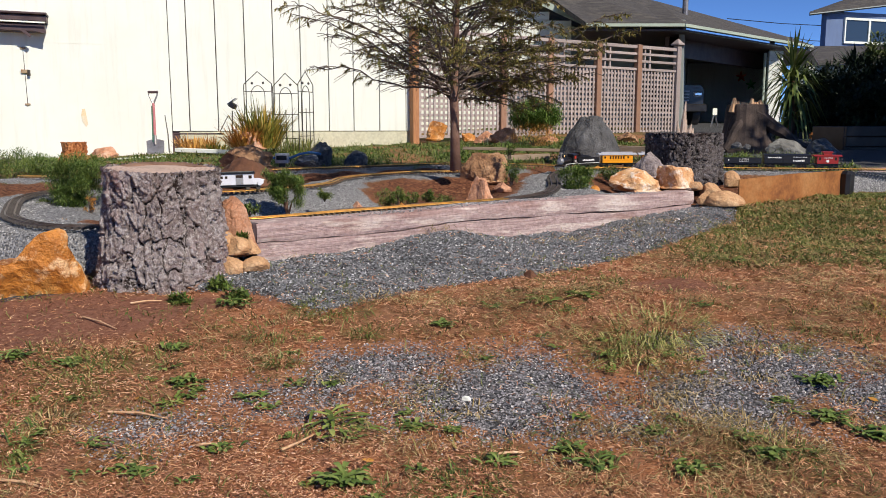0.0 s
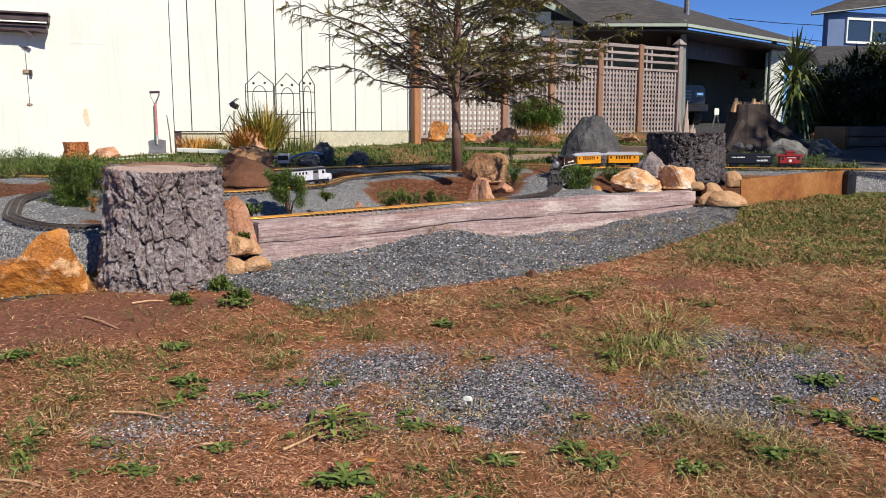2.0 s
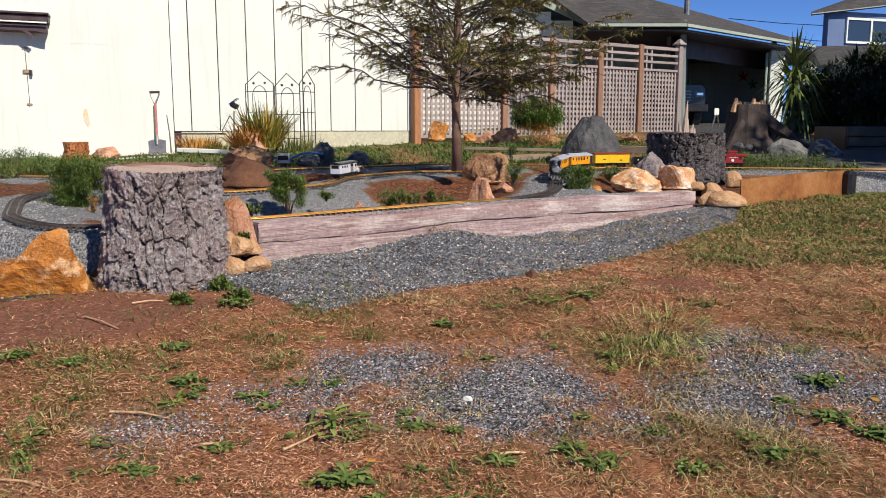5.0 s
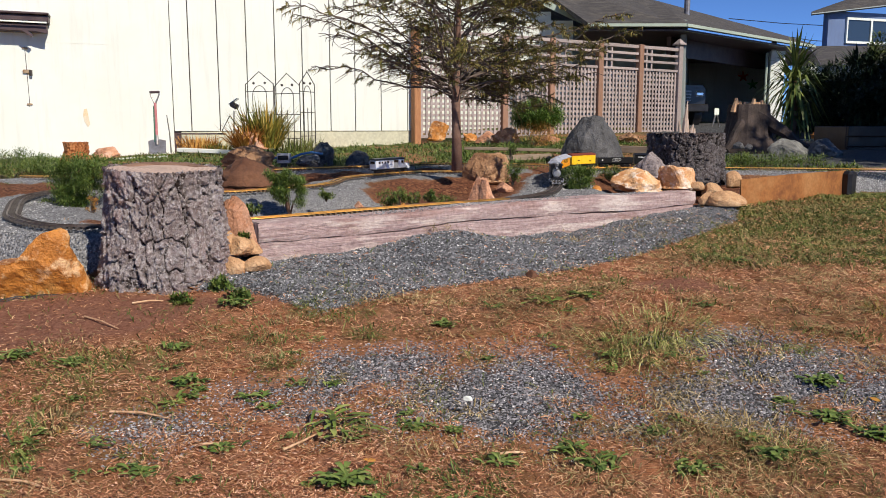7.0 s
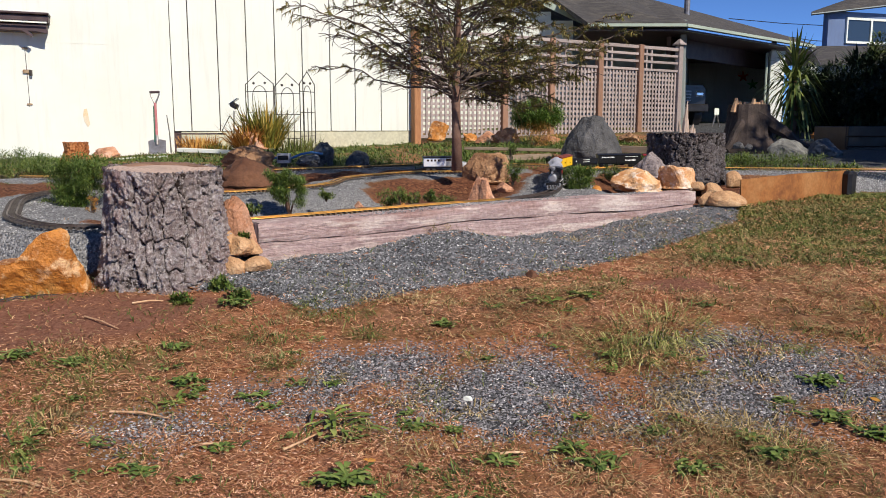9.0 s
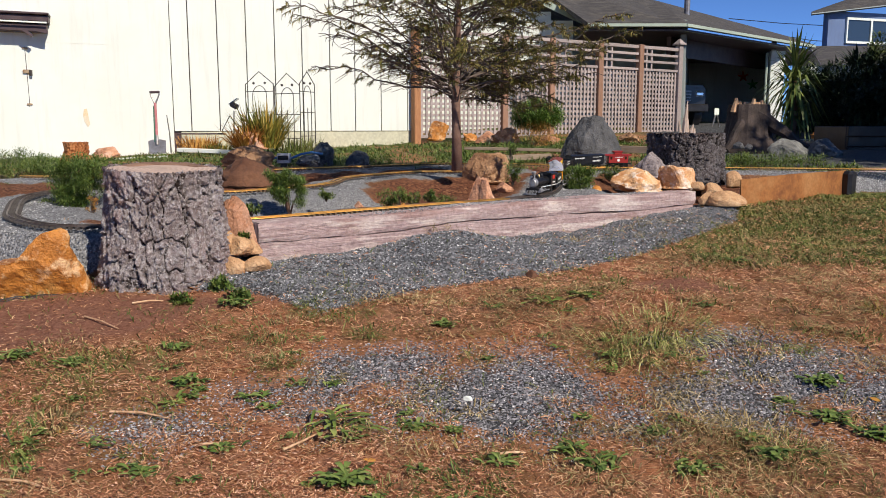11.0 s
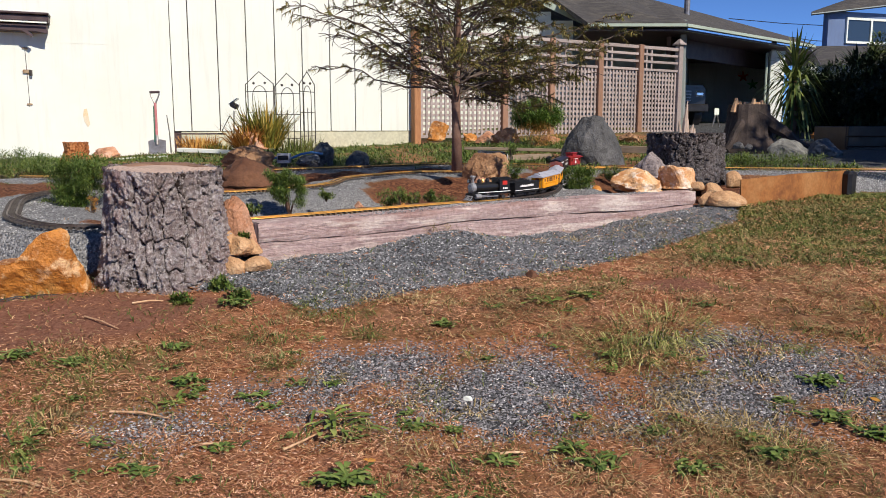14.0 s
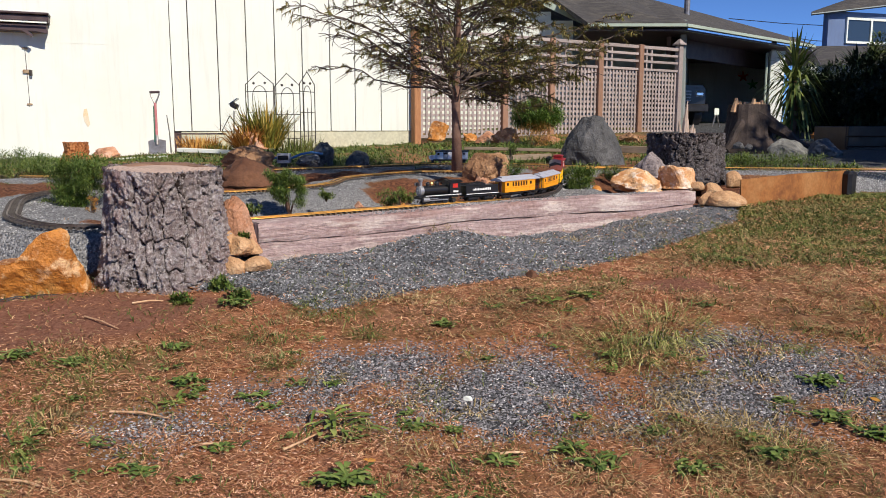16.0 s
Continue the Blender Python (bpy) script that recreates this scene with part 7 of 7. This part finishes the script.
# utility box with blue hose
x, y, z = (-1.544, 8, 0.486)
ub = thing("utility_box", "small grey plastic junction box with a blue hose", "junction box", pose(x, y, z))
bm = bmesh.new()
box(bm, -0.065, 0.065, -0.04, 0.04, 0.015, 0.11, bevel=0.008)
part("box", bm, m_roofgrey, ub)
bm = bmesh.new()
box(bm, -0.05, 0.05, -0.05, -0.041, 0.05, 0.09, bevel=0.004)
box(bm, -0.03, 0.03, -0.03, 0.03, -0.02, 0.015)
part("cover", bm, m_black, ub)
m_hose = simple("blue_hose", (0.04, 0.13, 0.32), (0.05, 0.16, 0.36), 30, 0.45)
for pts in ([(-0.06, 0, 0.07), (-0.2, 0.02, 0.06), (-0.4, 0.05, 0.075), (-0.6, 0.1, 0.05)], [(0.06, 0, 0.06), (0.16, 0.03, 0.10), (0.26, 0.05, 0.12), (0.36, 0.1, 0.1)]):
    bm = bmesh.new()
    tube(bm, pts, [0.012] * 4, 7)
    part("hose", bm, m_hose, ub)

# ---- what lies and grows on the lawn ----
def lawn_spots(rnd, n, y_lo=0.8, y_hi=6.6, power=1.45):
    """Random places in the open lawn, denser where it lies near, with the ground there."""
    y = y_lo + (y_hi - y_lo) * rnd.rand(n) ** power
    x = rnd.uniform(-1, 1, n) * (0.9 + 0.5 * y)
    edge = np.interp(x, [p[0] for p in EDGE], [p[1] for p in EDGE])
    ok = y < edge - 0.02
    x, y = x[ok], y[ok]
    return x, y, on_sheet(x, y, "z"), on_sheet(x, y, "gravel"), on_sheet(x, y, "green")


def strew(name, label, category, rnd, x, y, z, rise, length, width, mat, curl=0.3):
    """Many thin curved blades, two segments each, in one mesh."""
    n = len(x)
    a = rnd.uniform(0, 2 * np.pi, n)
    up = rnd.uniform(*rise, n)
    ln = rnd.uniform(*length, n)
    wd = rnd.uniform(*width, n) * (0.38 + 0.34 * y)
    d = np.stack([np.cos(a), np.sin(a), up], 1)
    d /= np.linalg.norm(d, axis=1)[:, None]
    b = a + rnd.normal(0, curl, n)
    d2 = np.stack([np.cos(b), np.sin(b), up * rnd.uniform(-0.5, 0.9, n)], 1)
    d2 /= np.linalg.norm(d2, axis=1)[:, None]
    s = np.stack([-np.sin(a), np.cos(a), rnd.uniform(-0.5, 0.5, n)], 1) * (wd / 2)[:, None]
    p = np.stack([x, y, z], 1)
    m = p + d * (ln * 0.5)[:, None]
    t = m + d2 * (ln * 0.5)[:, None]
    t[:, 2] = np.maximum(t[:, 2], z)
    v = np.stack([p - s * 0.7, p + s * 0.7, m + s, m - s, t], 1).reshape(-1, 3)
    o = np.arange(n) * 5
    faces = np.stack([o, o + 1, o + 2, o + 3], 1).tolist() + np.stack([o + 3, o + 2, o + 4], 1).tolist()
    me = bpy.data.meshes.new(name)
    me.from_pydata(v.tolist(), [], faces)
    me.materials.append(mat)
    return tagged(new(name, me), label, category, kind="stuff")


def scatter_lawn():
    rnd = np.random.RandomState(5)
    x, y, z, gv, gn = lawn_spots(rnd, 420000)
    thick = np.array([noise.noise(Vector((a * 6, b * 6, 3))) + 0.6 * noise.noise(Vector((a * 17, b * 17, 8))) for a, b in zip(x, y)])
    soil = np.array([bare_soil(a, b) for a, b in zip(x, y)])
    keep = rnd.rand(len(x)) < np.clip(1.1 - 1.5 * gv, 0.10, 1) * (0.75 + 0.6 * thick) * (1 - 0.8 * soil)
    x, y, z, thick = x[keep], y[keep], z[keep], thick[keep]
    lift = rnd.uniform(-0.003, 0.007, len(x)) + rnd.rand(len(x)) * 0.022 * np.clip(thick + 0.1, 0, 1)
    strew("dry_grass", "matted dry brown grass and straw on the lawn", "grass", rnd, x, y, z + lift, (0.0, 0.5), (0.008, 0.040), (0.0010, 0.0024), m_straw, 0.7)
    x, y, z, gv, gn = lawn_spots(rnd, 300000)
    clump = np.array([noise.noise(Vector((a * 0.9 + 5, b * 0.9, 1))) + 0.5 * noise.noise(Vector((a * 5, b * 5, 7))) for a, b in zip(x, y)])
    soil = np.array([bare_soil(a, b) for a, b in zip(x, y)])
    keep = (gv < rnd.uniform(0.2, 0.8, len(x))) & (clump + 0.45 * (x < 0.1) > rnd.uniform(-0.1, 0.7, len(x))) & (soil < rnd.rand(len(x)))
    x, y, z = x[keep], y[keep], z[keep]
    strew("wood_chips", "scattered reddish bark chips on the lawn", "wood chips", rnd, x, y, z + 0.003, (-0.05, 0.4), (0.004, 0.015), (0.002, 0.005), m_chip, 0.1)
    x, y, z, gv, gn = lawn_spots(rnd, 420000, 0.8, 7.2, 1.2)
    clump = np.array([noise.noise(Vector((a * 3.1, b * 3.1, 9))) + 0.6 * noise.noise(Vector((a * 9, b * 9, 4))) for a, b in zip(x, y)])
    want = gn * (0.65 + 0.9 * clump) + 0.6 * np.maximum(0, clump - 0.36) * (gv < 0.5) + 0.012
    keep = rnd.rand(len(x)) < want
    x, y, z = x[keep], y[keep], z[keep]
    strew("lawn_grass", "short green grass surviving in the dry lawn", "grass", rnd, x, y, z - 0.003, (0.1, 1.6), (0.02, 0.065), (0.0016, 0.0032), m_grassblade, 0.7)


def scatter_hay():
    """Long tan and olive blades that lie in loose swathes."""
    rnd = np.random.RandomState(9)
    x, y, z, gv, gn = lawn_spots(rnd, 200000, 0.8, 6.6, 1.3)
    swathe = np.array([noise.noise(Vector((a * 2.1 + 3, b * 2.6, 14))) + 0.7 * noise.noise(Vector((a * 6, b * 6, 15))) for a, b in zip(x, y)])
    soil = np.array([bare_soil(a, b) for a, b in zip(x, y)])
    keep = (swathe + 0.3 * np.clip(x + 0.1, -1.2, 0.8) - 0.5 * gv - soil > rnd.uniform(-0.05, 0.75, len(x)))
    x, y, z, swathe = x[keep], y[keep], z[keep], swathe[keep]
    strew("hay", "loose olive and tan grass lying on the lawn", "grass", rnd, x, y, z + rnd.rand(len(x)) * 0.035 * np.clip(swathe, 0, 1), (0.0, 0.8), (0.03, 0.075), (0.0010, 0.0020), m_hay, 0.5)


def scatter_stones(name, label, count, size, where, seed, mat):
    """Crushed stone: each an uneven eight-sided chip."""
    rnd = np.random.RandomState(seed)
    py = random.Random(seed)
    pts = []
    tries = 0
    while len(pts) < count and tries < count * 12:
        tries += 1
        q = where(py)
        if q is not None:
            pts.append(q)
    n = len(pts)
    c = np.array(pts)
    base = np.array([(1, 0, 0), (-1, 0, 0), (0, 1, 0), (0, -1, 0), (0, 0, 1), (0, 0, -1)], float)
    v = base[None] + rnd.uniform(-0.45, 0.45, (n, 6, 3))
    s = size * rnd.uniform(0.45, 1.25, (n, 1, 1)) * rnd.uniform(0.7, 1.2, (n, 1, 3))
    s[:, :, 2] *= 0.75
    ang = rnd.uniform(0, 6.28, n)
    v = v * s
    ca, sa = np.cos(ang)[:, None], np.sin(ang)[:, None]
    x, y = v[:, :, 0] * ca - v[:, :, 1] * sa, v[:, :, 0] * sa + v[:, :, 1] * ca
    v = np.stack([x, y, v[:, :, 2]], 2) + c[:, None, :]
    f = np.array([(0, 2, 4), (2, 1, 4), (1, 3, 4), (3, 0, 4), (2, 0, 5), (1, 2, 5), (3, 1, 5), (0, 3, 5)])
    f = (f[None] + (np.arange(n) * 6)[:, None, None]).reshape(-1, 3)
    me = bpy.data.meshes.new(name)
    me.from_pydata(v.reshape(-1, 3).tolist(), [], f.tolist())
    me.materials.append(mat)
    return tagged(new(name, me), label, "gravel", kind="stuff")


M = Mat("crushed_blue_stone", 0.7, 0, 0.4)
M.color(M.ramp(M.island(), [(0.0, (0.065, 0.067, 0.072)), (0.35, (0.135, 0.14, 0.148)), (0.8, (0.235, 0.24, 0.25)), (0.95, (0.36, 0.36, 0.37)), (1.0, (0.75, 0.75, 0.74))]))
m_stone = M.m
M = Mat("dusty_lawn_gravel", 0.8, 0, 0.3)
M.color(M.ramp(M.island(), [(0.0, (0.09, 0.085, 0.088)), (0.35, (0.19, 0.185, 0.195)), (0.8, (0.32, 0.31, 0.325)), (0.95, (0.44, 0.42, 0.42)), (1.0, (0.75, 0.73, 0.7))]))
m_patch = M.m
M = Mat("pale_fine_ballast", 0.75, 0, 0.4)
M.color(M.ramp(M.island(), [(0.0, (0.10, 0.10, 0.105)), (0.4, (0.22, 0.225, 0.23)), (0.85, (0.36, 0.36, 0.365)), (1.0, (0.6, 0.6, 0.58))]))
m_ballast = M.m


def on_bank(py):
    x = py.uniform(-1.1, 2.3)
    y = edge_y(x) - py.uniform(0.0, 1.25)
    z, gv, bk, gn = ground_z(x, y)
    return (x, y, z + py.uniform(-0.002, 0.004)) if gv > py.uniform(0.3, 0.7) else None


def on_patch(py):
    x, y = py.uniform(-1.2, 1.9), py.uniform(1.7, 3.1)
    z, gv, bk, gn = ground_z(x, y)
    return (x, y, z + py.uniform(-0.002, 0.003)) if gv > py.uniform(0.05, 0.8) else None


def on_ballast(py):
    if py.random() < 0.7:
        p = main_path[py.randrange(60, len(main_path))]
    else:
        p = branch_path[py.randrange(0, len(branch_path))]
    x, y = p.x + py.gauss(0, 0.13), p.y + py.gauss(0, 0.13)
    if y < edge_y(x) + 0.02:
        return None
    z, gv, bk, gn = ground_z(x, y)
    d, tz = track_near(x, y)
    if d < 0.05:
        z = min(z, tz - 0.016)
    return (x, y, z + 0.001) if gv > py.uniform(0.3, 0.7) else None


def on_timber(py):
    u, v = 0.5 + 2.4 * py.random() ** 1.2, py.random() ** 0.7
    if noise.noise(Vector((u * 4, v, 17))) < py.uniform(-0.3, 0.3):
        return None
    p = pose(-0.87, 3.84, 0, 0, 0, 36.3) @ Vector((u, 0.012 + 0.145 * v, 0.399 + 0.014 * between(u, 0.8, 1.5) - 0.010 * between(u, 2.3, 3.1) + 0.006 * noise.noise(Vector((u * 3, 0, 0)))))
    return tuple(p)


scatter_lawn()
scatter_hay()
scatter_stones("spilled_gravel", "pale gravel grains spilled on top of the timber", 1500, 0.0042, on_timber, 4, m_ballast)
scatter_stones("gravel_bank", "bank of crushed blue-grey stone before the timber", 44000, 0.006, on_bank, 1, m_stone)
scatter_stones("gravel_patch", "patches of blue-grey gravel showing through the lawn", 34000, 0.0042, on_patch, 2, m_patch)
scatter_stones("ballast", "fine grey ballast along the railway tracks", 22000, 0.0055, on_ballast, 3, m_ballast)

# ---- single plants of the lawn ----
GRASS = [((0.781, 2.891), 0.17, 0.15, 300, 4), ((0.636, 2.703), 0.14, 0.13, 200, 4), ((0.891, 3.069), 0.12, 0.13, 170, 4), ((0.70, 2.80), 0.1, 0.09, 120, 1), ((1.14, 2.80), 0.12, 0.1, 140, 4), ((-1.115, 2.016), 0.06, 0.09, 110, 0),
         ((0.021, 1.827), 0.09, 0.06, 120, 1), ((1.706, 3.11), 0.05, 0.1, 90, 2), ((0.99, 2.542), 0.07, 0.06, 80, 3), ((0.831, 2.15), 0.13, 0.07, 200, 3),
         ((0.899, 2.016), 0.12, 0.07, 180, 3), ((-0.406, 2.542), 0.10, 0.05, 120, 3), ((-0.428, 3.127), 0.16, 0.07, 200, 0), ((-0.603, 2.895), 0.16, 0.06, 160, 0),
         ((0.462, 3.183), 0.12, 0.05, 90, 1), ((0.611, 2.4), 0.12, 0.07, 160, 3), ((1.384, 4.452), 0.22, 0.06, 240, 1), ((1.214, 2.775), 0.09, 0.06, 110, 0),
         ((-0.918, 2.853), 0.10, 0.05, 80, 1), ((-0.851, 2.979), 0.10, 0.05, 80, 0), ((2.056, 5.325), 0.3, 0.07, 300, 1), ((2.774, 5.833), 0.4, 0.07, 320, 1), ((0.366, 1.889), 0.10, 0.05, 120, 3),
         ((-0.143, 2.377), 0.08, 0.05, 80, 3), ((0.247, 2.054), 0.09, 0.05, 90, 3), ((1.17, 2.276), 0.10, 0.06, 120, 3), ((-0.817, 1.857), 0.1, 0.05, 120, 3), ((0.594, 1.967), 0.1, 0.06, 120, 3)]
TONE = ((m_grassblade, "pale green grass tuft in the dry lawn"), (m_weed, "fresh green grass tuft in the lawn"), (m_flax, "yellowed grass tuft in the lawn"), (m_hay, "dry tan grass tuft in the lawn"), (m_pale_grass, "arching pale yellow-green grass clump in the lawn"))
for k, (xy, r, h, n, tone) in enumerate(GRASS):
    tuft(on_ground(*xy), r, h, int(n * 1.8), TONE[tone][0], TONE[tone][1], 300 + k, 0.0030, 0.7, lean=1.8 if tone == 4 else 1.6)


def rosette(xy, r, n, label, seed, mat, w=0.014, lift=0.25, name="weed_rosette"):
    rnd = random.Random(seed)
    x, y = xy
    verts, faces = [], []
    for k in range(n):
        a = rnd.uniform(0, 6.2832)
        c = Vector((rnd.gauss(0, r * 0.35), rnd.gauss(0, r * 0.3), 0.0))
        d = Vector((math.cos(a), math.sin(a), 0))
        s = Vector((-d.y, d.x, 0))
        ln, ww = r * rnd.uniform(0.35, 0.8), w * rnd.uniform(0.7, 1.3)
        up = rnd.uniform(0.1, lift)
        b = len(verts)
        for u, wd, hh in ((0, 0.15, 0), (0.35, 0.8, up * 0.8), (0.7, 1.0, up), (0.92, 0.55, up * 0.85), (1.0, 0.02, up * 0.7)):
            q = c + d * ln * u + Vector((0, 0, hh * ln + 0.004))
            verts += [tuple(q - s * ww * wd / 2), tuple(q + Vector((0, 0, -0.12 * ww)) + s * 0), tuple(q + s * ww * wd / 2)]
        for j in range(4):
            o = b + 3 * j
            faces += [(o, o + 1, o + 4, o + 3), (o + 1, o + 2, o + 5, o + 4)]
    me = bpy.data.meshes.new(name)
    me.from_pydata(verts, [], faces)
    me.polygons.foreach_set("use_smooth", [True] * len(faces))
    me.materials.append(mat)
    ob = new(name, me)
    ob.matrix_basis = pose(*on_ground(x, y))
    return tagged(ob, label, "weed", kind="stuff")


WEEDS = [((-0.28, 2.171), 0.11, 16, 0.014, 0), ((-0.229, 1.857), 0.06, 40, 0.016, 1), ((0.012, 2.936), 0.05, 20, 0.012, 1), ((-0.443, 2.791), 0.03, 12, 0.012, 1), ((-0.563, 2.351), 0.05, 16, 0.012, 1),
         ((-1.417, 2.637), 0.06, 26, 0.012, 1), ((-1.194, 2.557), 0.05, 20, 0.012, 1), ((-0.79, 2.431), 0.06, 22, 0.012, 1), ((0.389, 1.939), 0.06, 34, 0.012, 1), ((0.616, 1.922), 0.05, 26, 0.012, 1),
         ((0.834, 1.96), 0.05, 26, 0.013, 1), ((1.189, 2.459), 0.06, 34, 0.013, 1), ((1.091, 2.211), 0.06, 34, 0.013, 1), ((1.176, 2.113), 0.06, 30, 0.013, 1), ((0.572, 2.108), 0.04, 18, 0.012, 1),
         ((-0.06, 2.134), 0.04, 18, 0.013, 1), ((0.032, 2.113), 0.03, 14, 0.012, 1), ((0.135, 1.933), 0.05, 16, 0.012, 1), ((0.387, 2.188), 0.03, 14, 0.012, 1), ((1.031, 3.17), 0.04, 16, 0.012, 1),
         ((1.456, 4.038), 0.06, 20, 0.016, 1), ((0.397, 3.197), 0.10, 12, 0.018, 0), ((0.568, 3.281), 0.08, 10, 0.018, 0), ((-0.911, 2.703), 0.05, 22, 0.012, 1), ((-0.813, 3.164), 0.07, 30, 0.014, 1),
         ((0.141, 2.604), 0.03, 12, 0.012, 1), ((0.574, 2.635), 0.05, 16, 0.016, 0), ((-0.737, 1.899), 0.05, 18, 0.012, 1), ((-0.575, 2.016), 0.04, 16, 0.012, 1), ((0.33, 2.016), 0.05, 20, 0.012, 1)]
m_rosette = leafy("broad_weed_leaves", (0.07, 0.10, 0.02), (0.16, 0.22, 0.04), (0.34, 0.37, 0.10))
m_clover = leafy("clover_leaves", (0.055, 0.095, 0.02), (0.13, 0.195, 0.04), (0.26, 0.31, 0.09))
for k, (xy, r, n, w, tone) in enumerate(WEEDS):
    rosette(xy, r * 1.1, int(n * 1.8), ("broad-leaved bright green weed in the lawn", "low dark green weed patch in the lawn")[tone], 400 + k, (m_rosette, m_clover)[tone], w, 0.5 if tone else 0.3)

# more small weeds, scattered
more = random.Random(88)
for k in range(90):
    y = 1.75 + 2.6 * more.random() ** 1.3
    x = more.uniform(-0.55, 0.56) * y
    if y > edge_y(x) - 0.6 or noise.noise(Vector((x * 1.1, y * 1.1, 21))) < -0.1:
        continue
    rosette((x, y), more.uniform(0.02, 0.05), more.randrange(8, 26), "low dark green weed patch in the lawn", 600 + k, m_clover if more.random() < 0.75 else m_rosette, more.uniform(0.007, 0.013), 0.55)
for k in range(70):
    y = 1.75 + 2.6 * more.random() ** 1.3
    x = more.uniform(-0.5, 0.58) * y
    if y > edge_y(x) - 0.7:
        continue
    tone = more.choice((0, 3, 3, 1))
    tuft(on_ground(x, y), more.uniform(0.03, 0.09), more.uniform(0.03, 0.07), more.randrange(40, 130), TONE[tone][0], TONE[tone][1], 800 + k, 0.0034, 0.6, lean=1.2)

# fallen twigs, leaves and dug soil
rnd = random.Random(31)
for p, q in (((-0.644, 2.029), (-0.57, 2.044)), ((0.144, 1.972), (0.21, 1.986)), ((-1.057, 1.851), (-0.91, 1.811)), ((-0.946, 2.233), (-0.767, 2.202)), ((-1.355, 3.024), (-1.177, 2.895)), ((-0.417, 2.029), (-0.341, 2.108)), ((-1.235, 3.19), (-1.129, 3.241))):
    bm = bmesh.new()
    a, b = Vector(on_ground(*p, 0.008)), Vector(on_ground(*q, 0.008))
    mid = (a + b) / 2 + Vector((rnd.uniform(-0.01, 0.01), rnd.uniform(-0.01, 0.01), 0.006))
    tube(bm, [a, mid, b], [0.004, 0.0035, 0.002], 6)
    solid("twig", bm, m_splinter if rnd.random() < 0.5 else m_twig, "fallen dry twig on the lawn", "twig", group="fallen twigs")
for xy in ((1.277, 2.329), (1.313, 2.377), (-0.183, 1.95), (0.811, 2.054), (-0.895, 2.316), (-1.029, 2.1)):
    bm = bmesh.new()
    prism(bm, [(-0.016, 0), (-0.006, 0.007), (0.008, 0.008), (0.018, 0.001), (0.006, -0.006), (-0.008, -0.006)], 0.001)
    solid("dead_leaf", bm, m_rustleaf, "curled dry leaf lying on the lawn", "leaf", Matrix.Translation(on_ground(*xy, 0.008)) @ Euler((1.2, rnd.uniform(-0.3, 0.3), rnd.uniform(0, 6))).to_matrix().to_4x4(), group="dead leaves")


# ---- what moves ----
def motions():
    """The steam train runs down from the back line to the front; the railbus winds round the branch."""
    front = [(0.0, 5.34), (2.6, 5.76), (3.5, 5.90), (6.4, 6.385), (7.5, 6.56), (8.9, 6.80), (11.4, 7.23), (12.5, 7.42), (13.5, 7.59), (14.0, 7.68), (15.0, 7.86), (16.0, 8.04)]
    nose = [(0.0, 1.23), (1.0, 1.53), (2.0, 1.79), (3.0, 2.01), (4.0, 2.21), (6.3, 2.81), (7.5, 3.15), (9.0, 3.52), (12.5, 4.30), (16.0, 5.07)]

    def value(table, t):
        for (t0, a), (t1, b) in zip(table, table[1:]):
            if t <= t1:
                return a + (b - a) * (t - t0) / (t1 - t0)
        return table[-1][1]

    def riding(path, s, half):
        """The pose of a car whose middle is at s, its trucks half a wheelbase before and behind."""
        a, b = along(path, s + half), along(path, s - half)
        d = a - b
        return Matrix.Translation((a + b) / 2 + Vector((0, 0, 0.0))) @ d.to_track_quat("X", "Z").to_matrix().to_4x4()

    train = ((loco, 0.175, 0.05), (tender, 0.465, 0.06), (coach, 0.765, 0.11), (coach_two, 1.13, 0.11), (boxcar, 1.51, 0.1),
             (gondola, 1.87, 0.1), (black_car, 2.245, 0.13), (caboose, 2.58, 0.06))
    times = [k * 0.5 for k in range(33)]
    for car, behind, half in train:
        walk(car, [(t, riding(main_path, value(front, t) - behind, half)) for t in times])
    walk(goose, [(t, riding(branch_path, value(nose, t) - 0.19, 0.1)) for t in times])


motions()
